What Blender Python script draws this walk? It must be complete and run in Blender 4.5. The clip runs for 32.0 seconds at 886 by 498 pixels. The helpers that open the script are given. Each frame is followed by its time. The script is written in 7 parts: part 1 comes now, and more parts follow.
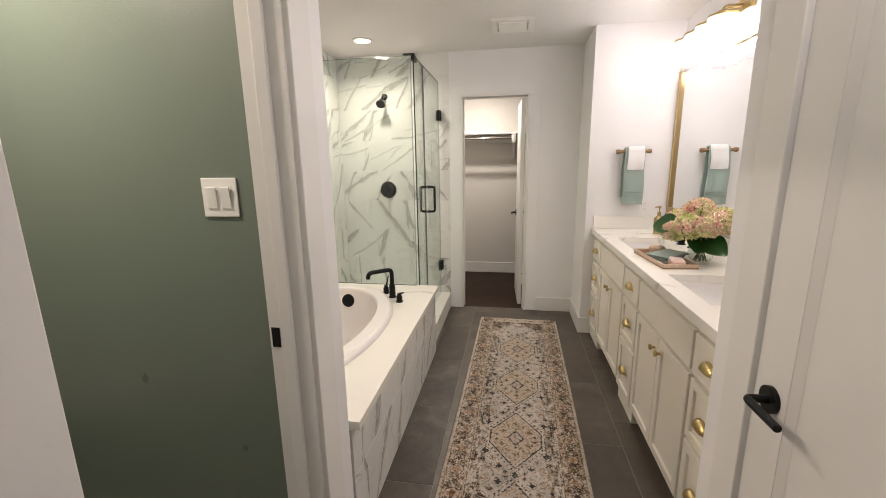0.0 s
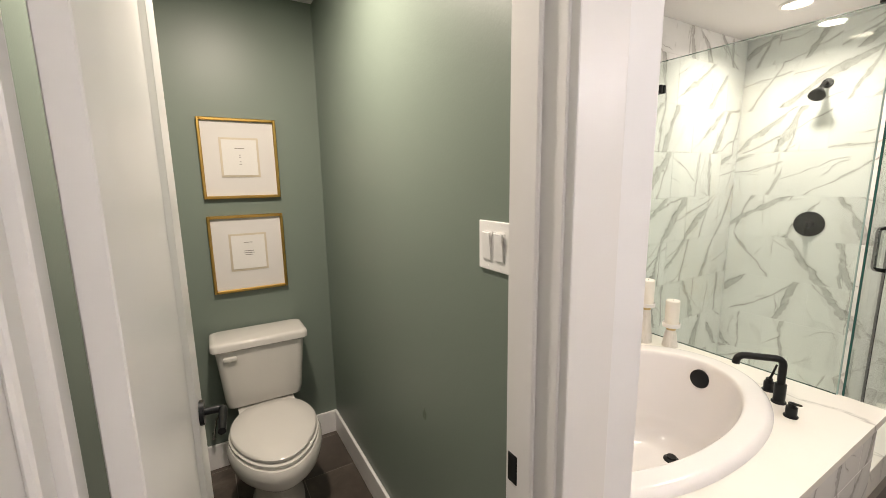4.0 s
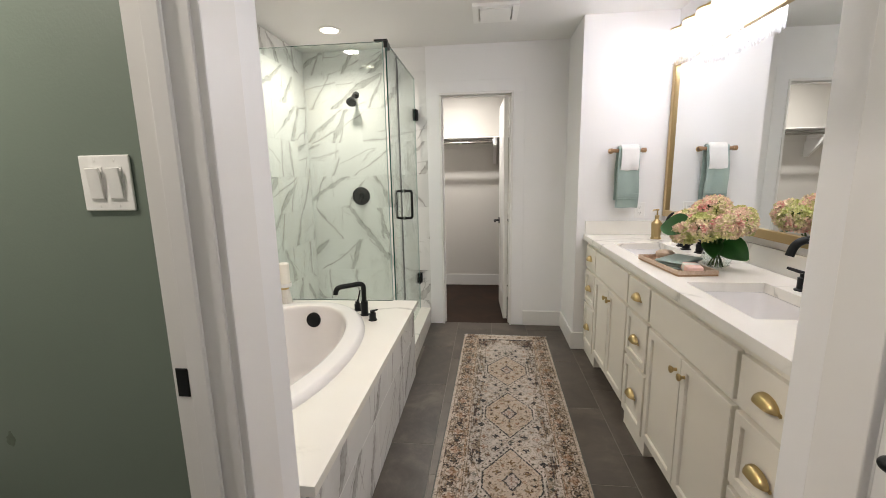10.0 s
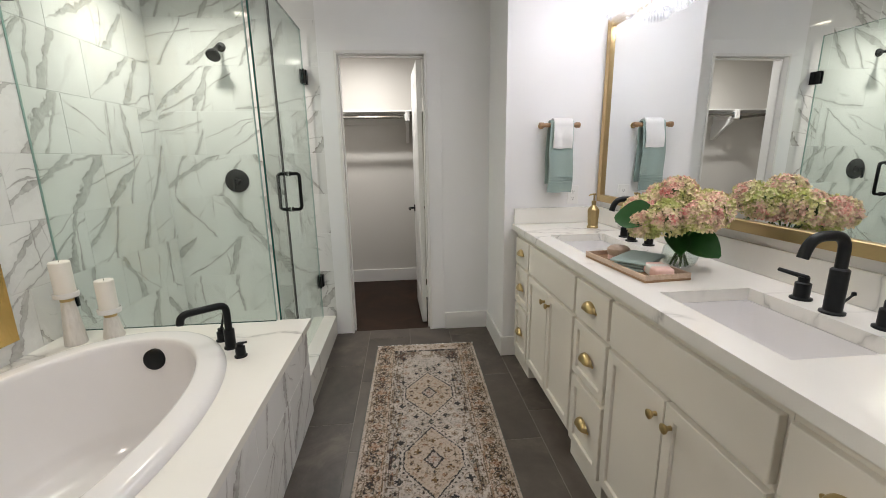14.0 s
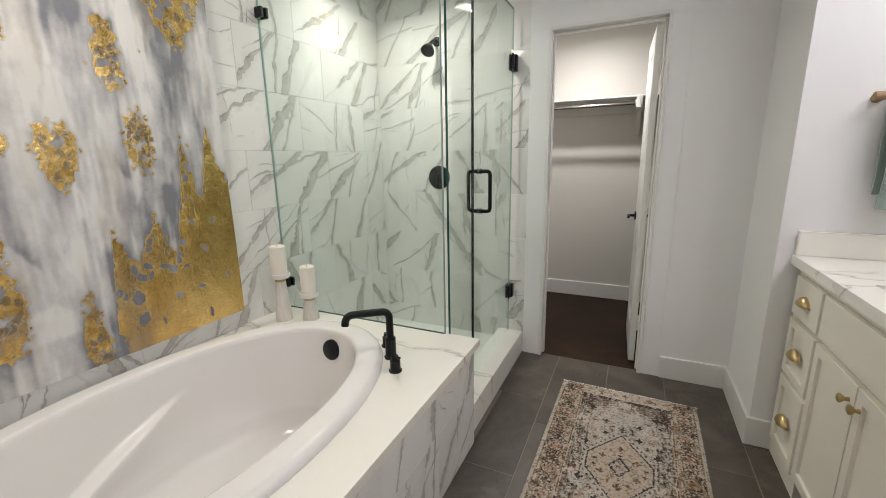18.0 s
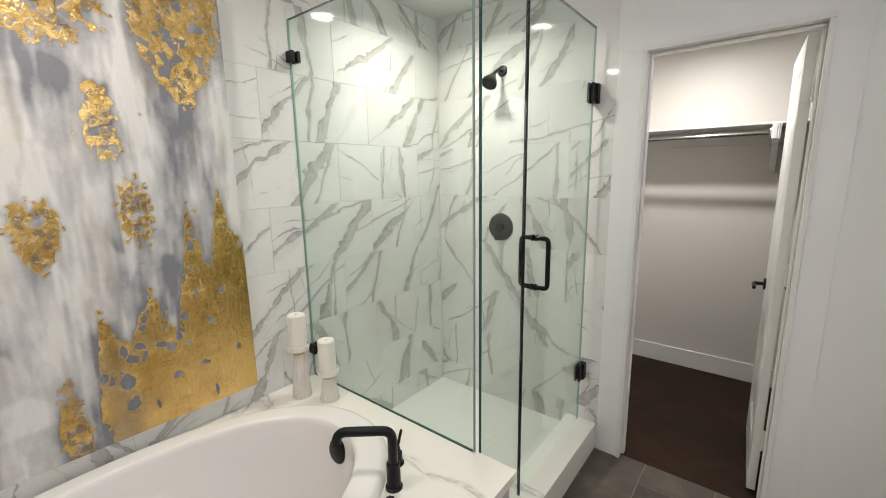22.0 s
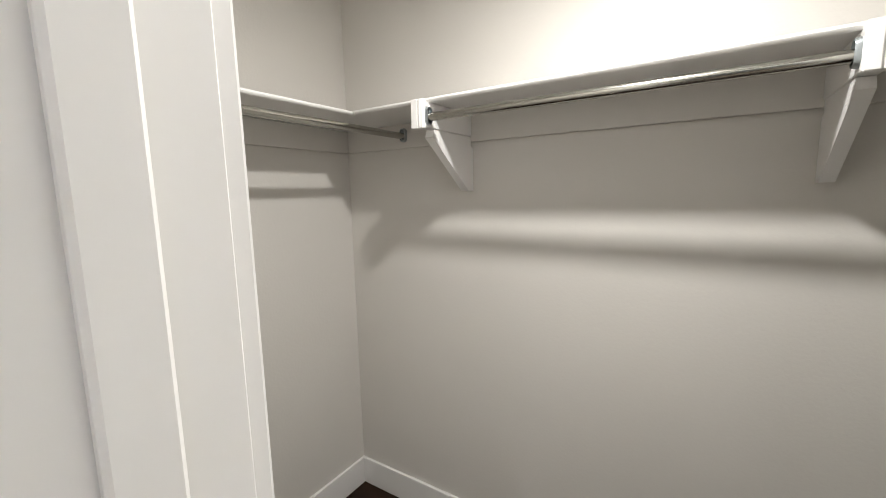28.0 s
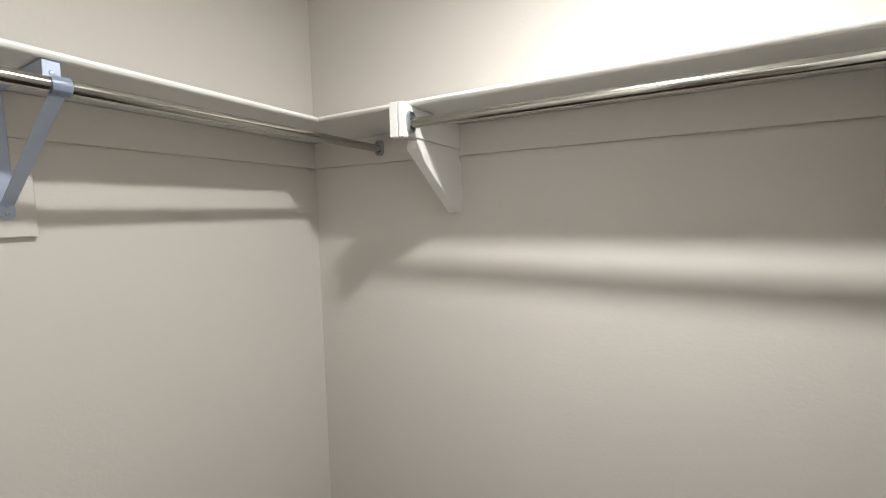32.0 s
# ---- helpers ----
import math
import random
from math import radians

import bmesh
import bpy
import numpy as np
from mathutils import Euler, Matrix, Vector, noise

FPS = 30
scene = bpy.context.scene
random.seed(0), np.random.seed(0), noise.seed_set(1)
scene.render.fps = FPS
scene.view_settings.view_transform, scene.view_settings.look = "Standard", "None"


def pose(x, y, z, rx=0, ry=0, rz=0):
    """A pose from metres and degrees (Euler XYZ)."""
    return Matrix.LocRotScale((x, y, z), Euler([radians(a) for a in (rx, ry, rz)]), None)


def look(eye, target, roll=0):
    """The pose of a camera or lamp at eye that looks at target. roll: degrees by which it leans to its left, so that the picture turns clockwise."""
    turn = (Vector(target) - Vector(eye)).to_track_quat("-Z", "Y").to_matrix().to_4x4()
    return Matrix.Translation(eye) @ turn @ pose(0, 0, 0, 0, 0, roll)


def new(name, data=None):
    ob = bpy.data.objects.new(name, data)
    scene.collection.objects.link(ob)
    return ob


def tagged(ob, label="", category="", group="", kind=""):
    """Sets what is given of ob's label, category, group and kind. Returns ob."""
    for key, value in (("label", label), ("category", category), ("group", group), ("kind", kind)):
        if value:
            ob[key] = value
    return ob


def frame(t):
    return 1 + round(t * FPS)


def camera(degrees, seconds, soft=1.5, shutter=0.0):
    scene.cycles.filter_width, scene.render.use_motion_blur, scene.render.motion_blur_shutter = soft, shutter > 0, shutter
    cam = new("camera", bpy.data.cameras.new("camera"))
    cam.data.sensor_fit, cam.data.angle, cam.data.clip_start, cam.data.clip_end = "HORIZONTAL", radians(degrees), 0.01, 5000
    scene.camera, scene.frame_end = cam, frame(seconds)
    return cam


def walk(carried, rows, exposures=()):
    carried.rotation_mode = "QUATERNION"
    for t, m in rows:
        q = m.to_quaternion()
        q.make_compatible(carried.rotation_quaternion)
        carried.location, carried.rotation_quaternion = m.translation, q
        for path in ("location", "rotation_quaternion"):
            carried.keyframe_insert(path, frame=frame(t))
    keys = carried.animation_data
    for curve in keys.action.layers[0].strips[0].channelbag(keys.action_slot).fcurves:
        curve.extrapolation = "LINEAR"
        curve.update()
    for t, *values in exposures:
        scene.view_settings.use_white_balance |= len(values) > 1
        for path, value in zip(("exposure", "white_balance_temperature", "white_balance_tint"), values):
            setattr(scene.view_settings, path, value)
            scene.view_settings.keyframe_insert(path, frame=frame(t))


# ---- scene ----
cam = camera(94.8, 32.0, soft=0.9)
PATH = [
    (0, (-0.063, 0.102, 1.439), (-0.383, 2.031, 1.022), -0.9),
    (0.5, (-0.089, 0.224, 1.449), (-0.541, 2.127, 1.034), -1.0),
    (1, (-0.167, 0.329, 1.473), (-0.78, 2.187, 1.059), -1.0),
    (1.5, (-0.211, 0.396, 1.507), (-1.038, 2.171, 1.103), -1.0),
    (2, (-0.267, 0.486, 1.517), (-1.334, 2.132, 1.13), -1.3),
    (2.5, (-0.266, 0.555, 1.539), (-1.574, 2.019, 1.156), -0.9),
    (3, (-0.245, 0.596, 1.539), (-1.754, 1.857, 1.174), -0.9),
    (3.5, (-0.21, 0.623, 1.525), (-1.859, 1.699, 1.178), -0.9),
    (5.5, (-0.129, 0.653, 1.428), (-1.867, 1.588, 1.103), -0.9),
    (6, (-0.12, 0.61, 1.419), (-1.778, 1.68, 1.094), -0.9),
    (6.5, (-0.106, 0.558, 1.41), (-1.628, 1.813, 1.08), -0.9),
    (7, (-0.079, 0.529, 1.409), (-1.417, 1.979, 1.077), -1.0),
    (7.5, (-0.055, 0.499, 1.397), (-1.175, 2.122, 1.065), -1.0),
    (8, (-0.029, 0.433, 1.378), (-0.936, 2.185, 1.052), -1.1),
    (8.5, (-0.043, 0.373, 1.376), (-0.743, 2.217, 1.046), -0.9),
    (9, (-0.085, 0.379, 1.372), (-0.592, 2.285, 1.037), -1.0),
    (9.5, (-0.111, 0.393, 1.361), (-0.459, 2.332, 1.019), -1.1),
    (10, (-0.122, 0.415, 1.346), (-0.336, 2.372, 0.993), -1.1),
    (10.5, (-0.135, 0.457, 1.337), (-0.235, 2.421, 0.97), -1.2),
    (11, (-0.122, 0.532, 1.336), (-0.147, 2.494, 0.95), -1.2),
    (11.5, (-0.145, 0.602, 1.327), (-0.095, 2.561, 0.925), -1.3),
    (12, (-0.146, 0.686, 1.317), (-0.04, 2.639, 0.899), -1.1),
    (12.5, (-0.126, 0.773, 1.307), (0.025, 2.723, 0.889), -1.2),
    (13, (-0.078, 0.861, 1.303), (0.081, 2.808, 0.871), -1.1),
    (13.5, (-0.079, 0.927, 1.309), (0.103, 2.871, 0.875), -0.9),
    (15.5, (-0.116, 1.232, 1.321), (-0.048, 3.182, 0.886), -1.1),
    (16, (-0.115, 1.312, 1.33), (-0.172, 3.262, 0.89), -1.0),
    (16.5, (-0.097, 1.376, 1.318), (-0.334, 3.315, 0.887), -1.1),
    (17, (-0.065, 1.412, 1.312), (-0.52, 3.312, 0.883), -1.1),
    (17.5, (-0.029, 1.426, 1.306), (-0.693, 3.263, 0.878), -1.1),
    (18, (-0.014, 1.425, 1.307), (-0.845, 3.192, 0.875), -1.0),
    (18.5, (-0.02, 1.42, 1.317), (-0.982, 3.118, 0.879), -1.0),
    (19, (-0.042, 1.413, 1.373), (-1.089, 3.055, 0.913), -0.8),
    (19.5, (-0.029, 1.426, 1.407), (-1.143, 3.022, 0.949), -0.8),
    (20, (-0.005, 1.458, 1.441), (-1.173, 3.02, 1.0), -0.9),
    (20.5, (-0.015, 1.56, 1.47), (-1.217, 3.101, 1.045), -0.9),
    (21, (-0.043, 1.677, 1.479), (-1.255, 3.213, 1.066), -0.8),
    (21.5, (-0.042, 1.771, 1.491), (-1.265, 3.302, 1.093), -0.8),
    (22, (-0.022, 1.927, 1.498), (-1.251, 3.461, 1.132), -0.9),
    (22.5, (-0.01, 2.066, 1.507), (-1.238, 3.601, 1.14), -0.7),
    (23, (-0.009, 2.193, 1.478), (-1.248, 3.721, 1.116), -0.8),
    (23.5, (-0.011, 2.325, 1.443), (-1.269, 3.844, 1.108), -1.0),
    (24, (-0.027, 2.419, 1.415), (-1.284, 3.938, 1.08), -1.0),
    (24.5, (0.0, 2.561, 1.401), (-1.252, 4.083, 1.059), -1.1),
    (25, (0.047, 2.796, 1.439), (-1.197, 4.321, 1.082), -1.3),
    (25.5, (0.044, 3.029, 1.439), (-1.165, 4.583, 1.083), -1.5),
    (26, (-0.015, 3.295, 1.45), (-1.176, 4.886, 1.101), -1.4),
    (26.5, (-0.058, 3.52, 1.457), (-1.172, 5.145, 1.114), -1.5),
    (28.5, (-0.371, 4.085, 1.478), (-1.449, 5.75, 1.221), -1.1),
    (29, (-0.461, 4.162, 1.497), (-1.608, 5.781, 1.241), -1.0),
    (29.5, (-0.511, 4.2, 1.489), (-1.754, 5.749, 1.252), -0.9),
    (30, (-0.538, 4.216, 1.487), (-1.88, 5.682, 1.264), -0.9),
    (30.5, (-0.53, 4.217, 1.487), (-1.925, 5.635, 1.277), -0.9),
    (31, (-0.5, 4.213, 1.486), (-1.874, 5.654, 1.285), -0.8),
    (31.5, (-0.465, 4.193, 1.484), (-1.694, 5.759, 1.289), -0.9),
    (32, (-0.429, 4.175, 1.478), (-1.407, 5.91, 1.292), -1.1),
]
EXPOSURE = [(0, 0.18, 7200, 15), (3, 0.54, 7000, 14), (6, 0.42, 7000, 15), (9, 0.31, 6750, 12), (13, 0.03, 6400, 10), (16, 0.00, 6400, 10), (20, 0.06, 6450, 10), (24, 0.13, 6450, 10), (26, 0.14, 6450, 9.5), (29, 0.50, 6350, 9), (32, 0.50, 6350, 9)]
walk(cam, [(t, look(e, g, r)) for t, e, g, r in PATH], EXPOSURE)

# ---- light ----
world = bpy.data.worlds.new("world")
scene.world = world
world.use_nodes = True
world.node_tree.nodes["Background"].inputs["Color"].default_value = (0.9, 0.92, 1.0, 1)
world.node_tree.nodes["Background"].inputs["Strength"].default_value = 0.02
scene.view_settings.exposure = 0.0


def lamp(name, kind, at, watts, colour, size=0.1, spread=None):
    data = bpy.data.lights.new(name, kind)
    data.energy, data.color = watts, colour
    if kind == "AREA":
        data.shape, data.size = "DISK", size
        if spread:
            data.spread = radians(spread)
    else:
        data.shadow_soft_size = size
    ob = new(name, data)
    ob.location = at
    return ob


WARM = (1.0, 0.92, 0.83)
SOFT = (1.0, 0.97, 0.92)
CEIL = 2.405
SHADES_Y = (3.185, 3.03, 2.875, 2.72)
lamp("shower_lamp", "AREA", (-1.257, 3.50, CEIL - 0.012), 9.8, WARM, 0.12, 148)
lamp("tub_lamp", "AREA", (-1.26, 1.97, CEIL - 0.012), 7.4, WARM, 0.12, 168)
# added fill for the entry, its ceiling source is unseen
lamp("hall_fill_lamp", "AREA", (0.42, 0.86, CEIL - 0.012), 5.0, (0.98, 0.98, 1.0), 0.12)
lamp("toilet_lamp", "AREA", (-1.52, 0.78, CEIL - 0.012), 18, WARM, 0.14)
lamp("closet_lamp", "AREA", (-0.44, 4.655, CEIL - 0.115), 15.5, SOFT, 0.08)
# second fixture, never in view, added to light the near sink
UNSEEN_SHADES_Y = tuple(y - 1.03 for y in SHADES_Y)
for y in SHADES_Y + UNSEEN_SHADES_Y:
    lamp("vanity_lamp", "POINT", (1.05, y, 2.105), 9.3, (0.96, 0.955, 1.0), 0.05)


# ---- materials ----
def nodes_of(name):
    m = bpy.data.materials.new(name)
    m.use_nodes = True
    nt = m.node_tree
    return m, nt, nt.nodes["Principled BSDF"]


def link(nt, a, b):
    nt.links.new(a, b)


def ramp(nt, fac, stops):
    r = nt.nodes.new("ShaderNodeValToRGB")
    el = r.color_ramp.elements
    while len(el) < len(stops):
        el.new(0.5)
    for e, (p, c) in zip(el, stops):
        e.position = p
        e.color = (*c, 1) if len(c) == 3 else c
    link(nt, fac, r.inputs["Fac"])
    return r.outputs["Color"]


def mixc(nt, fac, a, b, mode="MIX"):
    m = nt.nodes.new("ShaderNodeMix")
    m.data_type, m.blend_type = "RGBA", mode
    for sock, v in ((m.inputs[0], fac), (m.inputs[6], a), (m.inputs[7], b)):
        if isinstance(v, (int, float)):
            sock.default_value = v
        elif isinstance(v, tuple):
            sock.default_value = (*v, 1) if len(v) == 3 else v
        else:
            link(nt, v, sock)
    return m.outputs[2]


def maths(nt, op, a, b=0.5):
    m = nt.nodes.new("ShaderNodeMath")
    m.operation = op
    for sock, v in ((m.inputs[0], a), (m.inputs[1], b)):
        if isinstance(v, (int, float)):
            sock.default_value = v
        else:
            link(nt, v, sock)
    return m.outputs[0]


def bump(nt, p, height, strength, dist=0.002):
    b = nt.nodes.new("ShaderNodeBump")
    b.inputs["Strength"].default_value = strength
    b.inputs["Distance"].default_value = dist
    link(nt, height, b.inputs["Height"])
    link(nt, b.outputs["Normal"], p.inputs["Normal"])


def coords(nt, kind="Object"):
    return nt.nodes.new("ShaderNodeTexCoord").outputs[kind]


def noise_fac(nt, vec, scale, detail=3.0, rough=0.5, dist=0.0):
    n = nt.nodes.new("ShaderNodeTexNoise")
    n.inputs["Scale"].default_value, n.inputs["Detail"].default_value = scale, detail
    n.inputs["Roughness"].default_value, n.inputs["Distortion"].default_value = rough, dist
    link(nt, vec, n.inputs["Vector"])
    return n.outputs["Fac"]


def paint(name, colour, rough=0.55, grain=180.0, relief=0.12, vary=0.04):
    """Rolled wall paint with orange peel and faint large mottling."""
    m, nt, p = nodes_of(name)
    c = coords(nt)
    big = noise_fac(nt, c, 1.7, 2)
    dark = tuple(v * (1 - vary) for v in colour)
    link(nt, mixc(nt, big, dark, colour), p.inputs["Base Color"])
    p.inputs["Roughness"].default_value = rough
    bump(nt, p, noise_fac(nt, c, grain, 2), relief, 0.0015)
    return m


def plain(name, colour, rough=0.4, metal=0.0, vary=0.06, scale=40.0, relief=0.0):
    m, nt, p = nodes_of(name)
    c = coords(nt)
    n = noise_fac(nt, c, scale, 3)
    link(nt, mixc(nt, n, tuple(v * (1 - vary) for v in colour), tuple(min(1, v * (1 + vary)) for v in colour)), p.inputs["Base Color"])
    p.inputs["Metallic"].default_value = metal
    swing = 0.02 if vary <= 0.03 else 0.12
    r = maths(nt, "MULTIPLY_ADD", noise_fac(nt, c, scale * 0.4, 2), swing)
    nt.nodes[-1].inputs[2].default_value = rough - swing / 2
    link(nt, r, p.inputs["Roughness"])
    if relief:
        bump(nt, p, n, relief, 0.001)
    return m


def long_strokes(nt, seeded, angle, rand):
    """Bold tapered grey bands with torn edges that run across a tile, each with a dark seam, and hairline veins between them."""
    rot = nt.nodes.new("ShaderNodeVectorRotate")
    rot.rotation_type = "Y_AXIS"
    link(nt, coords(nt), rot.inputs["Vector"])
    link(nt, angle, rot.inputs["Angle"])
    axes = nt.nodes.new("ShaderNodeSeparateXYZ")
    link(nt, rot.outputs[0], axes.inputs[0])
    along, across = axes.outputs[0], axes.outputs[2]

    def chance(k, lo, hi):
        return maths(nt, "ADD", maths(nt, "MULTIPLY", maths(nt, "FRACT", maths(nt, "MULTIPLY", rand, k)), hi - lo), lo)

    def jitter(scale, detail, rough, amount):
        return maths(nt, "MULTIPLY", maths(nt, "SUBTRACT", noise_fac(nt, seeded, scale, detail, rough), 0.5), amount)

    wander = maths(nt, "ADD", jitter(3.4, 2, 0.5, 0.11), jitter(14.0, 6, 0.66, 0.044))
    ragged = jitter(34.0, 5, 0.7, 1.7)
    mottle = ramp(nt, noise_fac(nt, seeded, 24.0, 5, 0.65, 0.8), [(0.34, (0.58, 0.58, 0.58)), (0.66, (1.12, 1.12, 1.12))])
    total = None
    swell = jitter(5.5, 4, 0.65, 3.6)
    bands = ((11.3, -0.20, -0.04, 0.10, 0.023, 0.36, 0.70), (17.9, 0.04, 0.22, -0.30, 0.017, 0.34, 0.66), (41.7, -0.28, 0.28, 0.36, 0.008, 0.44, 0.76), (53.3, -0.24, 0.24, -0.62, 0.006, 0.42, 0.74))
    for k, lo, hi, slope, width, reach, seen in bands:
        place = maths(nt, "ADD", along, chance(k * 3.1, -0.10, 0.10))
        d = maths(nt, "SUBTRACT", maths(nt, "ADD", across, wander), maths(nt, "ADD", chance(k, lo, hi), maths(nt, "MULTIPLY", along, slope)))
        # swells and shrinks along its run and thins out to a thread at both ends
        run = maths(nt, "SUBTRACT", 1.0, maths(nt, "POWER", maths(nt, "ABSOLUTE", maths(nt, "DIVIDE", place, reach)), 2.2))
        body_w = maths(nt, "MAXIMUM", maths(nt, "ADD", maths(nt, "MULTIPLY", run, 0.9), swell), 0.06)
        w = maths(nt, "MAXIMUM", maths(nt, "MULTIPLY", maths(nt, "MULTIPLY", body_w, width), maths(nt, "ADD", maths(nt, "MULTIPLY", ragged, 1.3), 1.0)), 0.0009)
        far_off = maths(nt, "DIVIDE", d, w)
        rel = maths(nt, "ADD", maths(nt, "MULTIPLY", far_off, 0.25), 0.5)
        fill = ramp(nt, rel, [(0.215, (0, 0, 0)), (0.255, (0.66, 0.66, 0.66)), (0.34, (0.54, 0.54, 0.54)), (0.62, (0.60, 0.60, 0.60)), (0.735, (0.86, 0.86, 0.86)), (0.775, (0, 0, 0))])
        fog = ramp(nt, maths(nt, "ADD", maths(nt, "MULTIPLY", far_off, 0.09), 0.5), [(0.10, (0, 0, 0)), (0.42, (0.16, 0.16, 0.16)), (0.60, (0.14, 0.14, 0.14)), (0.85, (0, 0, 0))])
        fill = maths(nt, "MULTIPLY", maths(nt, "MAXIMUM", fill, fog), mottle)
        fill = maths(nt, "MULTIPLY", fill, maths(nt, "LESS_THAN", chance(k * 1.7, 0.0, 1.0), seen))
        total = fill if total is None else maths(nt, "MAXIMUM", total, fill)
    broken = ramp(nt, noise_fac(nt, seeded, 6.0, 3), [(0.47, (0, 0, 0)), (0.62, (1, 1, 1))])
    for k, lo, hi, slope, width in ((5.7, -0.14, 0.14, 0.60, 0.0034), (23.1, -0.18, 0.18, -0.55, 0.0030), (29.3, -0.24, 0.24, 1.05, 0.0026), (61.9, -0.10, 0.24, -0.95, 0.0028)):
        d = maths(nt, "SUBTRACT", maths(nt, "ADD", across, maths(nt, "MULTIPLY", wander, 1.15)), maths(nt, "ADD", chance(k, lo, hi), maths(nt, "MULTIPLY", along, slope)))
        rel = maths(nt, "ADD", maths(nt, "MULTIPLY", maths(nt, "DIVIDE", d, width), 0.08), 0.5)
        total = maths(nt, "MAXIMUM", total, maths(nt, "MULTIPLY", ramp(nt, rel, [(0.12, (0, 0, 0)), (0.38, (0.20, 0.20, 0.20)), (0.50, (0.84, 0.84, 0.84)), (0.58, (0.15, 0.15, 0.15)), (0.75, (0, 0, 0))]), broken))
    return maths(nt, "MINIMUM", total, 1.0)


def marble(name, base, scale=1.0, strength=1.0, rough=0.045, per_piece=True, angle=55.0):
    """White stone with broken grey diagonal veins, different on each piece."""
    m, nt, p = nodes_of(name)
    c = coords(nt)
    info = nt.nodes.new("ShaderNodeObjectInfo")
    if per_piece:
        off = nt.nodes.new("ShaderNodeCombineXYZ")
        for i, k in enumerate((37.0, 91.0, 53.0)):
            link(nt, maths(nt, "MULTIPLY", info.outputs["Random"], k), off.inputs[i])
        add = nt.nodes.new("ShaderNodeVectorMath")
        link(nt, c, add.inputs[0])
        link(nt, off.outputs[0], add.inputs[1])
        c = add.outputs[0]
    mp = nt.nodes.new("ShaderNodeMapping")
    mp.vector_type = "TEXTURE"
    turn = nt.nodes.new("ShaderNodeVectorRotate")
    turn.rotation_type = "Y_AXIS"
    link(nt, c, turn.inputs["Vector"])
    lean = maths(nt, "MULTIPLY_ADD", maths(nt, "GREATER_THAN", maths(nt, "FRACT", maths(nt, "MULTIPLY", info.outputs["Random"], 7.3)), 0.66), radians(2 * angle + 6))
    nt.nodes[-1].inputs[2].default_value = radians(-angle)
    sway = maths(nt, "MULTIPLY", maths(nt, "SUBTRACT", maths(nt, "FRACT", maths(nt, "MULTIPLY", info.outputs["Random"], 31.7)), 0.5), 0.6)
    link(nt, maths(nt, "ADD", maths(nt, "MULTIPLY", lean, -1.0), sway), turn.inputs["Angle"])
    mp.inputs["Scale"].default_value = (2.7 / scale, 1.0 / scale, 0.70 / scale)
    link(nt, turn.outputs[0], mp.inputs["Vector"])
    v = mp.outputs["Vector"]
    mask = noise_fac(nt, v, 1.9, 2, 0.5)
    show = ramp(nt, mask, [(0.54, (0, 0, 0)), (0.62, (1, 1, 1))])
    hide = ramp(nt, mask, [(0.36, (1, 1, 1)), (0.44, (0, 0, 0))])

    def strokes(scale_, dist_, w_, seen):
        """Feathered grey strokes, soft on one side and sharp on the other."""
        n_ = noise_fac(nt, v, scale_, 7, 0.58, dist_)
        k_ = ramp(nt, n_, [(0.5 - w_, (0, 0, 0)), (0.5 - w_ * 0.85, (0.42, 0.42, 0.42)), (0.5, (0.58, 0.58, 0.58)), (0.5 + w_ * 0.33, (1.0, 1.0, 1.0)), (0.5 + w_ * 0.42, (0, 0, 0))])
        return maths(nt, "MULTIPLY", k_, seen)

    first = strokes(2.0, 0.22, 0.022, show)
    second = strokes(2.9, 0.25, 0.007, hide)
    third = maths(nt, "MULTIPLY", strokes(4.6, 0.3, 0.0045, show), 0.8)
    both = maths(nt, "MULTIPLY", maths(nt, "MAXIMUM", maths(nt, "MAXIMUM", first, second), third), strength)
    if per_piece:
        both = maths(nt, "MAXIMUM", maths(nt, "MULTIPLY", both, 0.22), long_strokes(nt, c, turn.inputs["Angle"].links[0].from_socket, info.outputs["Random"]))
    cloud = noise_fac(nt, v, 1.3, 4, 0.55)
    ground = mixc(nt, ramp(nt, cloud, [(0.46, (0, 0, 0)), (0.72, (0.75, 0.75, 0.75))]), base, tuple(b * 0.86 for b in base))
    tint = mixc(nt, noise_fac(nt, v, 1.1, 2), (0.165, 0.162, 0.155), (0.25, 0.225, 0.195))
    link(nt, mixc(nt, both, ground, tint), p.inputs["Base Color"])
    p.inputs["Roughness"].default_value = rough
    return m


def see_through(name, tint, gloss=1.45, rough=0.0):
    """Clear glass: tinted straight passage, Fresnel gloss on top."""
    m = bpy.data.materials.new(name)
    m.use_nodes = True
    nt = m.node_tree
    nt.nodes.remove(nt.nodes["Principled BSDF"])
    out = nt.nodes["Material Output"]
    tr = nt.nodes.new("ShaderNodeBsdfTransparent")
    tr.inputs["Color"].default_value = (*tint, 1)
    gl = nt.nodes.new("ShaderNodeBsdfGlossy")
    gl.inputs["Roughness"].default_value = rough
    lw = nt.nodes.new("ShaderNodeLayerWeight")
    lw.inputs["Blend"].default_value = 0.5
    f0 = ((gloss - 1) / (gloss + 1)) ** 2
    ma = nt.nodes.new("ShaderNodeMath")
    ma.operation = "MULTIPLY_ADD"
    ma.inputs[1].default_value, ma.inputs[2].default_value = 0.8 - f0, f0
    link(nt, maths(nt, "POWER", lw.outputs["Facing"], 5.0), ma.inputs[0])
    mx = nt.nodes.new("ShaderNodeMixShader")
    link(nt, ma.outputs[0], mx.inputs[0])
    link(nt, tr.outputs[0], mx.inputs[1])
    link(nt, gl.outputs[0], mx.inputs[2])
    link(nt, mx.outputs[0], out.inputs["Surface"])
    return m


